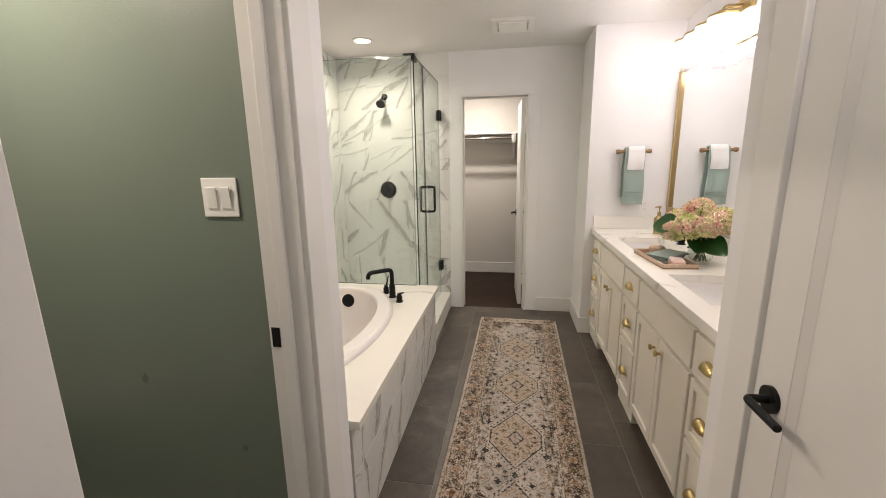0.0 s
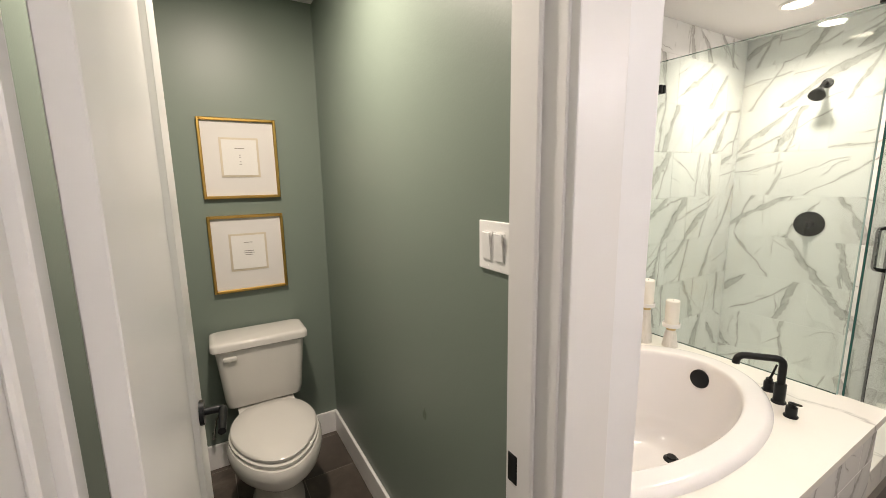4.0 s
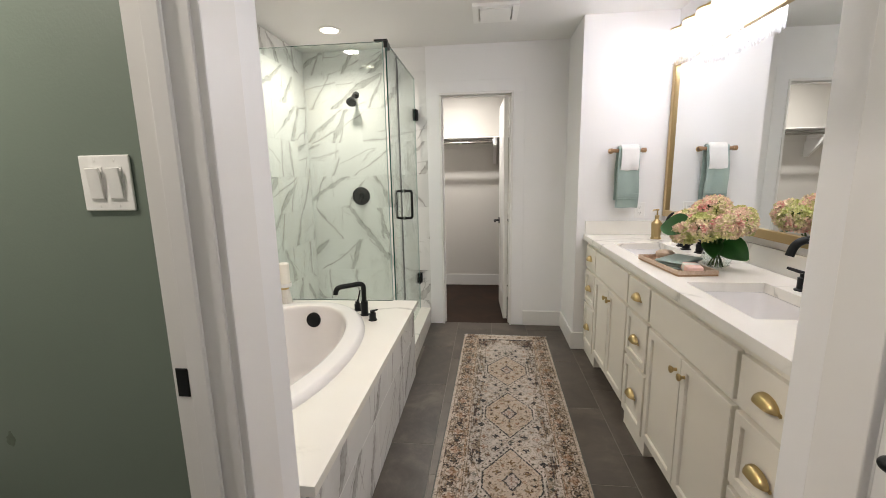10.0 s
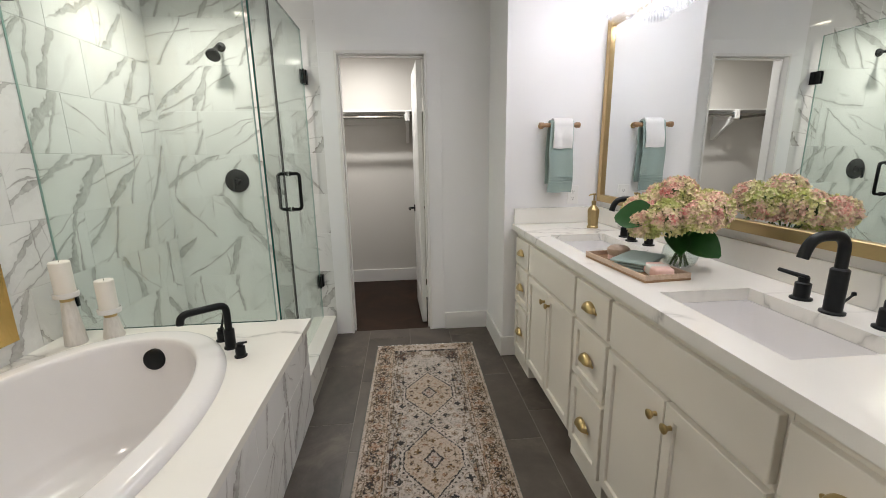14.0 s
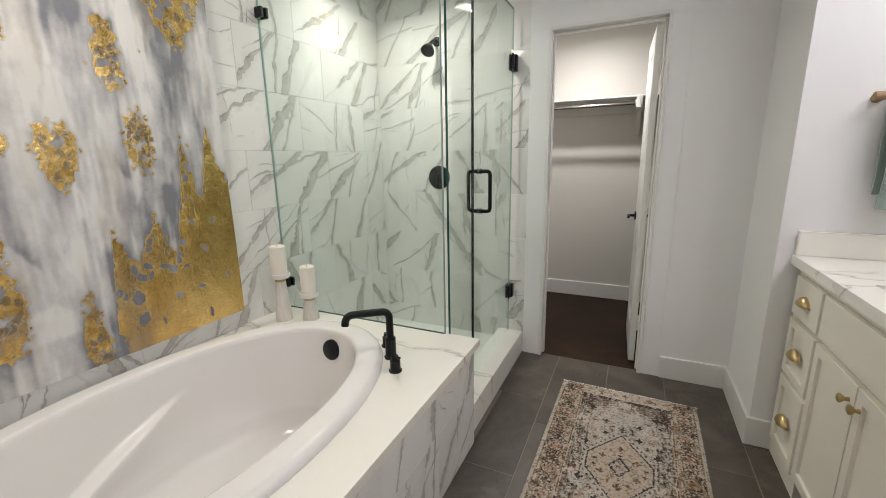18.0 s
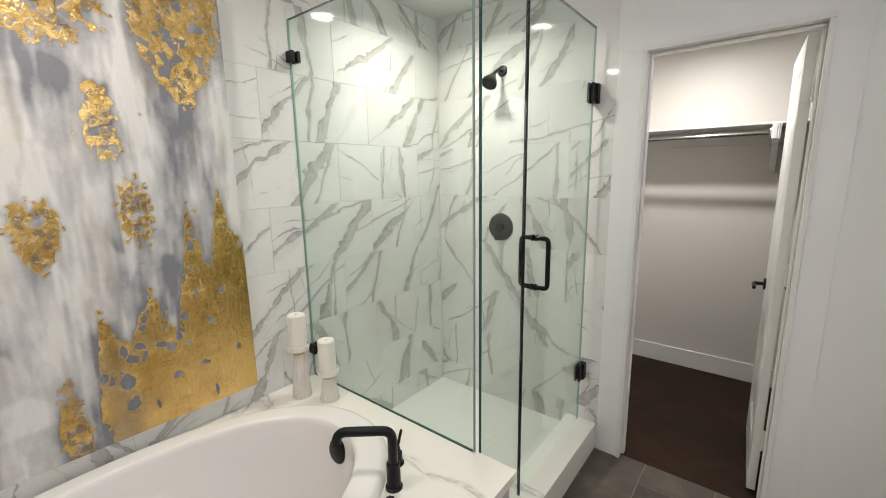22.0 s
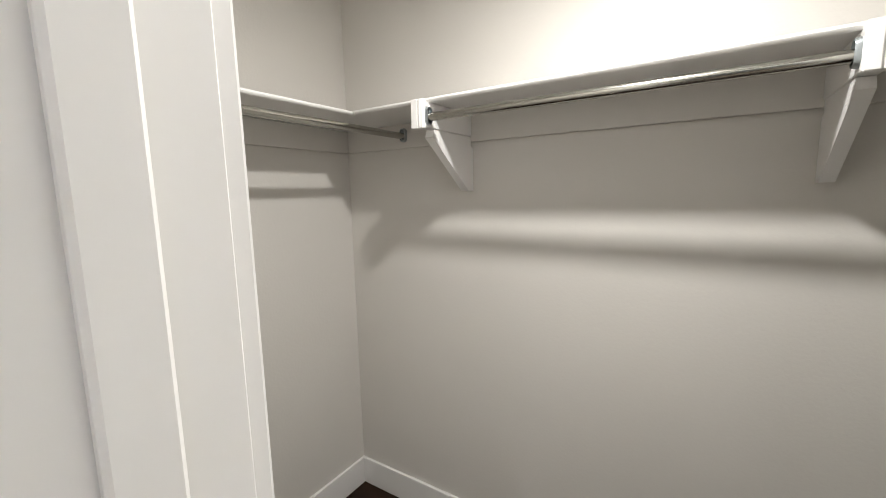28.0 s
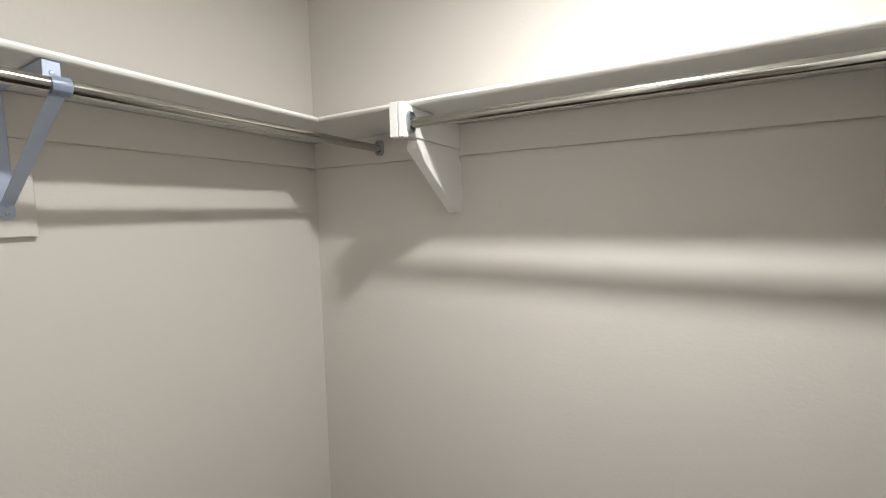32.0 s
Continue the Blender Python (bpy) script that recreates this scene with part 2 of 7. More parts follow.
def glow(name, colour, strength):
    m, nt, p = nodes_of(name)
    p.inputs["Emission Color"].default_value = (*colour, 1)
    p.inputs["Emission Strength"].default_value = strength
    p.inputs["Base Color"].default_value = (0.9, 0.9, 0.9, 1)
    return m


def cloth(name, colour, rough=0.95, scale=260.0, relief=0.5):
    m, nt, p = nodes_of(name)
    c = coords(nt)
    n = noise_fac(nt, c, scale, 3)
    big = noise_fac(nt, c, 14, 3)
    a = mixc(nt, n, tuple(v * 0.78 for v in colour), tuple(min(1, v * 1.15) for v in colour))
    link(nt, mixc(nt, maths(nt, "MULTIPLY", big, 0.35), a, tuple(v * 0.75 for v in colour)), p.inputs["Base Color"])
    p.inputs["Roughness"].default_value = rough
    p.inputs["Sheen Weight"].default_value = 0.25
    bump(nt, p, n, relief, 0.003)
    return m


def brushed(name, colour, rough=0.3):
    m, nt, p = nodes_of(name)
    c = coords(nt)
    mp = nt.nodes.new("ShaderNodeMapping")
    mp.inputs["Scale"].default_value = (1, 1, 12)
    link(nt, c, mp.inputs["Vector"])
    n = noise_fac(nt, mp.outputs["Vector"], 60, 3)
    link(nt, mixc(nt, n, tuple(v * 0.85 for v in colour), colour), p.inputs["Base Color"])
    p.inputs["Metallic"].default_value = 1.0
    rr = nt.nodes.new("ShaderNodeMapRange")
    rr.inputs["To Min"].default_value, rr.inputs["To Max"].default_value = rough - 0.07, rough + 0.1
    link(nt, n, rr.inputs["Value"])
    link(nt, rr.outputs[0], p.inputs["Roughness"])
    return m


def wood(name, a, b, scale=14.0, rough=0.5, axis=(1, 8, 8)):
    m, nt, p = nodes_of(name)
    c = coords(nt)
    mp = nt.nodes.new("ShaderNodeMapping")
    mp.inputs["Scale"].default_value = axis
    link(nt, c, mp.inputs["Vector"])
    n = noise_fac(nt, mp.outputs["Vector"], scale, 6, 0.6, 0.4)
    link(nt, ramp(nt, n, [(0.3, a), (0.7, b)]), p.inputs["Base Color"])
    p.inputs["Roughness"].default_value = rough
    bump(nt, p, n, 0.15, 0.001)
    return m


WHITE = paint("white_wall_paint", (0.86, 0.855, 0.855), 0.5)
CEILING = paint("ceiling_paint", (0.80, 0.79, 0.775), 0.8, 90.0, 0.25)
GREEN = paint("sage_green_paint", (0.178, 0.216, 0.180), 0.42, 150.0, 0.18, 0.06)
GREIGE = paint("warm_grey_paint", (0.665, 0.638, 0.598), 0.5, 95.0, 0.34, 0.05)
TRIM = plain("trim_enamel", (0.80, 0.785, 0.765), 0.28, 0, 0.02, 6)
CABINET = plain("cabinet_enamel", (0.80, 0.760, 0.675), 0.33, 0, 0.02, 5)
GROUT = plain("grout", (0.21, 0.19, 0.165), 0.9, 0, 0.1, 60)
PALE_GROUT = plain("pale_grout", (0.64, 0.63, 0.61), 0.9, 0, 0.05, 60)
MARBLE = marble("marble_tile", (0.80, 0.795, 0.775))
def quartz(name):
    """Near-white slab with a few long soft veins."""
    m, nt, p = nodes_of(name)
    c = coords(nt)
    mp = nt.nodes.new("ShaderNodeMapping")
    mp.inputs["Location"].default_value = (0.37, 0.18, 0.0)
    mp.inputs["Rotation"].default_value = (0, 0, radians(30))
    mp.inputs["Scale"].default_value = (1.0, 1.7, 1.2)
    link(nt, c, mp.inputs["Vector"])
    v = mp.outputs["Vector"]
    r = maths(nt, "ABSOLUTE", maths(nt, "SUBTRACT", noise_fac(nt, v, 1.5, 5, 0.5, 0.3), 0.5))
    vein = ramp(nt, r, [(0.0, (0.70, 0.70, 0.70)), (0.004, (0.40, 0.40, 0.40)), (0.012, (0.12, 0.12, 0.12)), (0.024, (0, 0, 0))])
    vein = maths(nt, "MULTIPLY", vein, ramp(nt, noise_fac(nt, v, 1.1, 2), [(0.53, (0, 0, 0)), (0.63, (1, 1, 1))]))
    cloud = noise_fac(nt, v, 3.0, 3)
    ground = mixc(nt, cloud, (0.82, 0.795, 0.735), (0.87, 0.85, 0.80))
    link(nt, mixc(nt, vein, ground, (0.30, 0.285, 0.26)), p.inputs["Base Color"])
    p.inputs["Roughness"].default_value = 0.15
    return m


QUARTZ = quartz("white_quartz")
ACRYLIC = plain("white_acrylic", (0.82, 0.80, 0.79), 0.16, 0, 0.015, 4)
PORCELAIN = plain("porcelain", (0.64, 0.615, 0.57), 0.12, 0, 0.015, 4)
PAN = plain("shower_pan_acrylic", (0.80, 0.80, 0.76), 0.3, 0, 0.02, 5)
BLACK = plain("matte_black_metal", (0.012, 0.013, 0.014), 0.38, 0.6, 0.2, 30)
BRASS = brushed("satin_brass", (0.56, 0.42, 0.20), 0.30)
AGED_BRASS = brushed("aged_brass", (0.47, 0.35, 0.17), 0.44)
MIRROR_FRAME = brushed("pale_gold_frame", (0.58, 0.43, 0.22), 0.32)
GOLD = brushed("gold_frame", (0.66, 0.42, 0.12), 0.30)
CHROME = brushed("steel_rod", (0.50, 0.49, 0.45), 0.16)
NICKEL = brushed("zinc_socket", (0.48, 0.52, 0.54), 0.35)
MIRROR = plain("mirror_silver", (0.90, 0.92, 0.92), 0.06, 1.0, 0.0, 1)
for n_ in MIRROR.node_tree.nodes:
    if n_.type == "BSDF_PRINCIPLED":
        for l_ in list(n_.inputs["Roughness"].links):
            MIRROR.node_tree.links.remove(l_)
        n_.inputs["Roughness"].default_value = 0.0
GLASS = see_through("shower_glass", (0.915, 0.962, 0.942), 1.52)
GLASS_EDGE = plain("glass_edge_green", (0.014, 0.085, 0.072), 0.12, 0, 0.2, 8)
GLASS_SEAM = plain("glass_seam_clear", (0.30, 0.42, 0.39), 0.15, 0, 0.1, 8)
VASE_GLASS = see_through("vase_glass", (0.93, 0.96, 0.95), 1.5)
CRYSTAL = see_through("crystal", (0.95, 0.95, 0.96), 1.6, 0.02)
c_nt = CRYSTAL.node_tree
c_mix, c_out = c_nt.nodes.new("ShaderNodeMixShader"), c_nt.nodes["Material Output"]
c_body = c_nt.nodes.new("ShaderNodeBsdfTranslucent")
c_body.inputs["Color"].default_value = (0.95, 0.95, 0.96, 1)
c_mix.inputs[0].default_value = 0.09
link(c_nt, c_out.inputs["Surface"].links[0].from_socket, c_mix.inputs[1])
link(c_nt, c_body.outputs[0], c_mix.inputs[2])
link(c_nt, c_mix.outputs[0], c_out.inputs["Surface"])
BULB = glow("lit_bulb", (1.0, 0.95, 0.93), 14.0)
LED = glow("lit_led_disc", (1.0, 0.88, 0.70), 14.0)
PLASTIC = plain("white_plastic", (0.85, 0.84, 0.82), 0.3, 0, 0.01, 4)
WAX = plain("candle_wax", (0.82, 0.79, 0.72), 0.5, 0, 0.03, 20)
STONE_WOOD = wood("whitewashed_wood", (0.60, 0.57, 0.52), (0.76, 0.73, 0.68), 9, 0.6, (8, 8, 1.5))
TRAY_WOOD = wood("blond_wood", (0.48, 0.34, 0.24), (0.62, 0.47, 0.36), 10, 0.45, (8, 1, 8))
ROD_WOOD = wood("light_oak", (0.26, 0.145, 0.07), (0.38, 0.23, 0.12), 12, 0.5, (1, 8, 8))
SAGE = cloth("sage_terry", (0.33, 0.42, 0.385))
TERRY = cloth("white_terry", (0.82, 0.81, 0.80))
PINK = marble("pink_soap_wrap", (0.82, 0.54, 0.47), 4.0, 0.35, 0.4, False)
LEAF = plain("leaf_green", (0.04, 0.16, 0.035), 0.4, 0, 0.35, 25)
STEM = plain("stem_green", (0.10, 0.16, 0.05), 0.5, 0, 0.3, 40)
BLUE_STEEL = plain("painted_bracket", (0.44, 0.51, 0.66), 0.35, 0.1, 0.03, 10)
MAT_BOARD = plain("mat_board", (0.66, 0.63, 0.60), 0.9, 0, 0.03, 200, 0.2)
PAPER = plain("deckled_paper", (0.72, 0.69, 0.65), 0.9, 0, 0.03, 120, 0.2)
GILT = plain("pale_gilt", (0.60, 0.52, 0.40), 0.5, 0.2, 0.05, 60)
INK = plain("print_ink", (0.22, 0.20, 0.17), 0.8, 0, 0.1, 50)
HOLE = plain("dark_gap", (0.015, 0.015, 0.015), 0.8, 0, 0.1, 10)


def floor_tile_material():
    m, nt, p = nodes_of("grey_porcelain_tile")
    c = coords(nt)
    info = nt.nodes.new("ShaderNodeObjectInfo")
    add = nt.nodes.new("ShaderNodeVectorMath")
    off = nt.nodes.new("ShaderNodeCombineXYZ")
    link(nt, maths(nt, "MULTIPLY", info.outputs["Random"], 61.0), off.inputs[0])
    link(nt, maths(nt, "MULTIPLY", info.outputs["Random"], 23.0), off.inputs[1])
    link(nt, c, add.inputs[0])
    link(nt, off.outputs[0], add.inputs[1])
    v = add.outputs[0]
    cloud = maths(nt, "ADD", maths(nt, "MULTIPLY", noise_fac(nt, v, 3.4, 6, 0.66, 0.9), 0.7), maths(nt, "MULTIPLY", noise_fac(nt, v, 11.0, 4, 0.6, 0.6), 0.3))
    base = ramp(nt, cloud, [(0.36, (0.033, 0.0255, 0.020)), (0.45, (0.060, 0.0465, 0.0365)), (0.53, (0.093, 0.073, 0.058)), (0.64, (0.170, 0.137, 0.110))])
    grain = noise_fac(nt, v, 140, 2)
    base = mixc(nt, maths(nt, "MULTIPLY", grain, 0.25), base, (0.05, 0.046, 0.042))
    lift = maths(nt, "MULTIPLY", info.outputs["Random"], 0.52)
    sink = maths(nt, "MULTIPLY", maths(nt, "FRACT", maths(nt, "MULTIPLY", info.outputs["Random"], 13.7)), 0.48)
    base = mixc(nt, lift, base, (0.129, 0.106, 0.088))
    link(nt, mixc(nt, sink, base, (0.036, 0.029, 0.023)), p.inputs["Base Color"])
    rr = nt.nodes.new("ShaderNodeMapRange")
    rr.inputs["To Min"].default_value, rr.inputs["To Max"].default_value = 0.26, 0.52
    link(nt, cloud, rr.inputs["Value"])
    link(nt, rr.outputs[0], p.inputs["Roughness"])
    bump(nt, p, grain, 0.12, 0.001)
    return m


FLOOR_TILE = floor_tile_material()


def stained_floor_material():
    m, nt, p = nodes_of("dark_stained_floor")
    c = coords(nt)
    a = noise_fac(nt, c, 3.2, 6, 0.6, 0.8)
    col = ramp(nt, a, [(0.3, (0.012, 0.0051, 0.0022)), (0.55, (0.025, 0.0106, 0.0045)), (0.75, (0.041, 0.018, 0.0082))])
    link(nt, col, p.inputs["Base Color"])
    p.inputs["Roughness"].default_value = 0.48
    p.inputs["Specular IOR Level"].default_value = 0.2
    bump(nt, p, noise_fac(nt, c, 60, 3), 0.1, 0.001)
    return m


STAINED = stained_floor_material()


def attribute_material(name, rough=0.9, metal_from=None, relief=0.3, scale=220.0, mottle=0.35):
    m, nt, p = nodes_of(name)
    at = nt.nodes.new("ShaderNodeAttribute")
    at.attribute_name = "tone"
    c = coords(nt)
    n = noise_fac(nt, c, scale, 3)
    link(nt, mixc(nt, maths(nt, "MULTIPLY", n, mottle), at.outputs["Color"], mixc(nt, 0.5, at.outputs["Color"], (0.02, 0.02, 0.02))), p.inputs["Base Color"])
    p.inputs["Roughness"].default_value = rough
    if metal_from:
        am = nt.nodes.new("ShaderNodeAttribute")
        am.attribute_name = metal_from
        link(nt, maths(nt, "MULTIPLY", am.outputs["Fac"], 0.88), p.inputs["Metallic"])
        rr = nt.nodes.new("ShaderNodeMapRange")
        rr.inputs["To Min"].default_value, rr.inputs["To Max"].default_value = 0.55, 0.27
        link(nt, am.outputs["Fac"], rr.inputs["Value"])
        link(nt, rr.outputs[0], p.inputs["Roughness"])
    bump(nt, p, n, relief, 0.002)
    return m


# ---- building blocks ----
def thing(name, label, category, at=(0, 0, 0), group="", turn=0.0):
    ob = new(name)
    ob.empty_display_size = 0.05
    ob.matrix_basis = pose(*at, 0, 0, turn)
    return tagged(ob, label, category, group)


def part(name, bm, material, parent=None, label="", smooth=None):
    me = bpy.data.meshes.new(name)
    bm.normal_update()
    bm.to_mesh(me)
    bm.free()
    me.materials.append(material)
    if smooth is not None:
        me.polygons.foreach_set("use_smooth", [True] * len(me.polygons))
        me.set_sharp_from_angle(angle=radians(smooth))
    ob = new(name, me)
    if parent is not None:
        ob.parent = parent
    if label:
        ob["label"] = label
    return ob


def structure(ob, label, category):
    return tagged(ob, label, category, kind="structure")


def put_box(bm, x0, x1, y0, y1, z0, z1):
    m = Matrix.LocRotScale(((x0 + x1) / 2, (y0 + y1) / 2, (z0 + z1) / 2), None, (abs(x1 - x0), abs(y1 - y0), abs(z1 - z0)))
    return bmesh.ops.create_cube(bm, size=1, matrix=m)["verts"]


def boxes(*dims, bevel=0.0, seg=1):
    bm = bmesh.new()
    for d in dims:
        put_box(bm, *d)
    if bevel:
        bmesh.ops.bevel(bm, geom=list(bm.edges), offset=bevel, segments=seg, affect="EDGES", profile=0.5)
    return bm


def put_tube(bm, pts, r, seg=12, caps=True):
    """A round tube along a line of points; r may be one radius or one for each point."""
    pts = [Vector(p) for p in pts]
    rad = r if isinstance(r, (list, tuple)) else [r] * len(pts)
    rings, up = [], None
    for i, p in enumerate(pts):
        d = (pts[min(i + 1, len(pts) - 1)] - pts[max(i - 1, 0)]).normalized()
        if up is None:
            up = d.orthogonal().normalized()
        up = (up - d * up.dot(d)).normalized()
        side = d.cross(up)
        rings.append([bm.verts.new(p + rad[i] * (math.cos(a) * up + math.sin(a) * side)) for a in (2 * math.pi * k / seg for k in range(seg))])
    for a, b in zip(rings, rings[1:]):
        for k in range(seg):
            bm.faces.new((a[k], a[(k + 1) % seg], b[(k + 1) % seg], b[k]))
    if caps:
        bm.faces.new(rings[0][::-1])
        bm.faces.new(rings[-1])
    return bm


def tube(pts, r, seg=12):
    return put_tube(bmesh.new(), pts, r, seg)


def rounded_line(corners, radius, steps=6):
    """The corners of a bent pipe, each turned into an arc."""
    c = [Vector(p) for p in corners]
    out = [c[0]]
    for a, b, d in zip(c, c[1:], c[2:]):
        u, v = (a - b).normalized(), (d - b).normalized()
        p, q = b + u * radius, b + v * radius
        for k in range(steps + 1):
            t = k / steps
            out.append((1 - t) ** 2 * p + 2 * t * (1 - t) * b + t ** 2 * q)
    out.append(c[-1])
    return out


def put_lathe(bm, profile, at=(0, 0, 0), seg=24, squash=(1, 1)):
    """A turned shape: profile of (radius, height) from bottom to top."""
    rings = []
    for r, z in profile:
        if r < 1e-5:
            rings.append([bm.verts.new((at[0], at[1], at[2] + z))])
        else:
            rings.append([bm.verts.new((at[0] + r * squash[0] * math.cos(2 * math.pi * k / seg), at[1] + r * squash[1] * math.sin(2 * math.pi * k / seg), at[2] + z)) for k in range(seg)])
    for a, b in zip(rings, rings[1:]):
        for k in range(seg):
            j = (k + 1) % seg
            if len(a) == 1 and len(b) > 1:
                bm.faces.new((a[0], b[j], b[k]))
            elif len(b) == 1 and len(a) > 1:
                bm.faces.new((a[k], a[j], b[0]))
            elif len(a) > 1:
                bm.faces.new((a[k], a[j], b[j], b[k]))
    return bm


def lathe(profile, at=(0, 0, 0), seg=24, squash=(1, 1)):
    return put_lathe(bmesh.new(), profile, at, seg, squash)


def put_loft(bm, rings, close_first=False, close_last=False):
    rows = [[bm.verts.new(p) for p in ring] for ring in rings]
    n = len(rows[0])
    for a, b in zip(rows, rows[1:]):
        for k in range(n):
            bm.faces.new((a[k], a[(k + 1) % n], b[(k + 1) % n], b[k]))
    if close_first:
        bm.faces.new(rows[0][::-1])
    if close_last:
        bm.faces.new(rows[-1])
    return bm


def oval(cx, cy, a, b, z, n=64, power=2.0):
    out = []
    for k in range(n):
        t = 2 * math.pi * k / n
        c, s = math.cos(t), math.sin(t)
        out.append((cx + a * math.copysign(abs(c) ** (2 / power), c), cy + b * math.copysign(abs(s) ** (2 / power), s), z))
    return out


def spin(bm, m):
    bmesh.ops.transform(bm, matrix=m, verts=bm.verts)
    return bm


def slab_with_holes(xs, ys, holes, z0, z1):
    """A flat slab over the grid xs, ys with some cells left open."""
    bm = bmesh.new()
    top = {(i, j): bm.verts.new((x, y, z1)) for i, x in enumerate(xs) for j, y in enumerate(ys)}
    low = {(i, j): bm.verts.new((x, y, z0)) for i, x in enumerate(xs) for j, y in enumerate(ys)}
    full = {(i, j) for i in range(len(xs) - 1) for j in range(len(ys) - 1)} - set(holes)
    for i, j in full:
        q = ((i, j), (i + 1, j), (i + 1, j + 1), (i, j + 1))
        bm.faces.new([top[k] for k in q])
        bm.faces.new([low[k] for k in q[::-1]])
        for (di, dj), (a, b) in (((0, -1), (q[0], q[1])), ((1, 0), (q[1], q[2])), ((0, 1), (q[2], q[3])), ((-1, 0), (q[3], q[0]))):
            if (i + di, j + dj) not in full:
                bm.faces.new((low[a], low[b], top[b], top[a]))
    for v in [v for v in bm.verts if not v.link_faces]:
        bm.verts.remove(v)
    return bm


# ---- large structure ----
FAR, LEFT, RIGHT, STUB_Y, STUB_X = 4.0, -1.70, 1.16, 3.505, 0.54
HALL_L, HALL_R, TUB_Y, VAN_Y = -0.615, 0.533, 1.327, 1.319
GREEN_Y, GREEN_BACK, GREEN_LEFT = 1.222, -2.49, 0.36
BACK_Y, CL_LEFT, CL_BACK, CL_RIGHT = -1.30, -1.69, 5.378, 0.80
DOOR_T = 2.012

def eased(bm, x, y, r=0.012):
    """Rounds the upright edge of a wall that stands at x, y."""
    edges = [e for e in bm.edges if all(abs(v.co.x - x) < 1e-5 and abs(v.co.y - y) < 1e-5 for v in e.verts)]
    bmesh.ops.bevel(bm, geom=edges, offset=r, segments=5, affect="EDGES", profile=0.5)
    return bm


floor = structure(part("floor", boxes((-2.62, 1.28, -1.42, 4.03, -0.12, -0.0012)), GROUT), "thin grey grout bed under the floor tiles", "floor")
structure(part("closet_floor", boxes((-1.82, 0.92, 4.03, 5.50, -0.12, -0.001)), STAINED), "smooth dark brown stained closet floor", "floor")
structure(part("ceiling", boxes((-2.62, 1.28, -1.42, 5.50, CEIL, CEIL + 0.12)), CEILING), "flat white textured ceiling", "ceiling")

wall_far = structure(part("wall_far", boxes(
    (-1.82, -0.632, 4.0016, 4.06, 0, CEIL), (-0.632, -0.525, FAR, 4.06, 0, CEIL), (0.098, STUB_X, FAR, 4.06, 0, CEIL),
    (-0.525, 0.098, FAR, 4.06, DOOR_T + 0.018, CEIL)), WHITE), "white painted wall with the closet doorway", "wall")
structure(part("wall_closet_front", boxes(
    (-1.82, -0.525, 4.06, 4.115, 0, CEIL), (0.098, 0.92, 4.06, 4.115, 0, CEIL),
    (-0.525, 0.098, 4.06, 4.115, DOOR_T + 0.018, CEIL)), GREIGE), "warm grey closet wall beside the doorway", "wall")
structure(part("wall_stub", boxes((STUB_X, 1.28, STUB_Y, 4.06, 0, CEIL)), WHITE), "white wall block at the end of the vanity", "wall")
wall_tub = structure(part("wall_tub_side", boxes((-1.82, LEFT - 0.0016, TUB_Y, 4.0016, 0, CEIL)), PALE_GROUT), "tub wall clad in marble tiles", "wall")
wall_tub_near = structure(part("wall_tub_near", eased(boxes((-1.82, HALL_L, 1.28, TUB_Y, 0, CEIL)), HALL_L, TUB_Y), WHITE), "white end wall of the tub alcove", "wall")
wall_green = structure(part("wall_toilet_near_tub", boxes((-2.61, -0.675, GREEN_Y, 1.28, 0, CEIL)), GREEN), "sage green toilet room wall with a scuff", "wall")
structure(part("wall_toilet_back", boxes((-2.61, GREEN_BACK, GREEN_LEFT, GREEN_Y, 0, CEIL)), GREEN), "sage green wall behind the toilet", "wall")
structure(part("wall_toilet_far_side", boxes((-2.61, -0.675, GREEN_LEFT - 0.12, GREEN_LEFT, 0, CEIL)), GREEN), "sage green side wall behind the open door", "wall")
structure(part("wall_toilet_front", boxes(
    (-0.735, -0.675, 1.118, GREEN_Y, 0, CEIL), (-0.735, -0.675, GREEN_LEFT, 0.4555, 0, CEIL),
    (-0.735, -0.675, 0.4555, 1.118, DOOR_T + 0.018, CEIL)), GREEN), "sage green wall round the toilet doorway", "wall")
structure(part("wall_hall_left", boxes(
    (-0.675, HALL_L, 1.118, 1.28, 0, CEIL), (-0.675, HALL_L, BACK_Y, 0.4555, 0, CEIL),
    (-0.675, HALL_L, 0.4555, 1.118, DOOR_T + 0.018, CEIL)), WHITE), "white entry wall with the toilet doorway", "wall")
structure(part("wall_hall_right", eased(boxes(
    (HALL_R, 0.65, 1.118, VAN_Y, 0, CEIL), (HALL_R, 0.65, BACK_Y, 0.462, 0, CEIL),
    (HALL_R, 0.65, 0.462, 1.118, DOOR_T + 0.018, CEIL), (0.65, 1.28, 1.21, VAN_Y, 0, CEIL), (0.60, 0.65, 0.462, 1.118, 0, DOOR_T + 0.018)), HALL_R, VAN_Y), WHITE), "white entry wall round a closed door", "wall")
structure(part("wall_vanity", boxes((RIGHT, 1.28, VAN_Y, STUB_Y, 0, CEIL)), WHITE), "white wall behind the vanity", "wall")
structure(part("wall_entry", boxes((HALL_L, HALL_R, BACK_Y - 0.12, BACK_Y, 0, CEIL)), WHITE), "plain white wall of the entry", "wall")
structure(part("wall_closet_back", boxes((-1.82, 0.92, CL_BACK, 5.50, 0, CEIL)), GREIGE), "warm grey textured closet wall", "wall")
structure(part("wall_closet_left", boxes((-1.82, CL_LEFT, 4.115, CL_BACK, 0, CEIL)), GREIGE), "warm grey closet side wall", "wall")
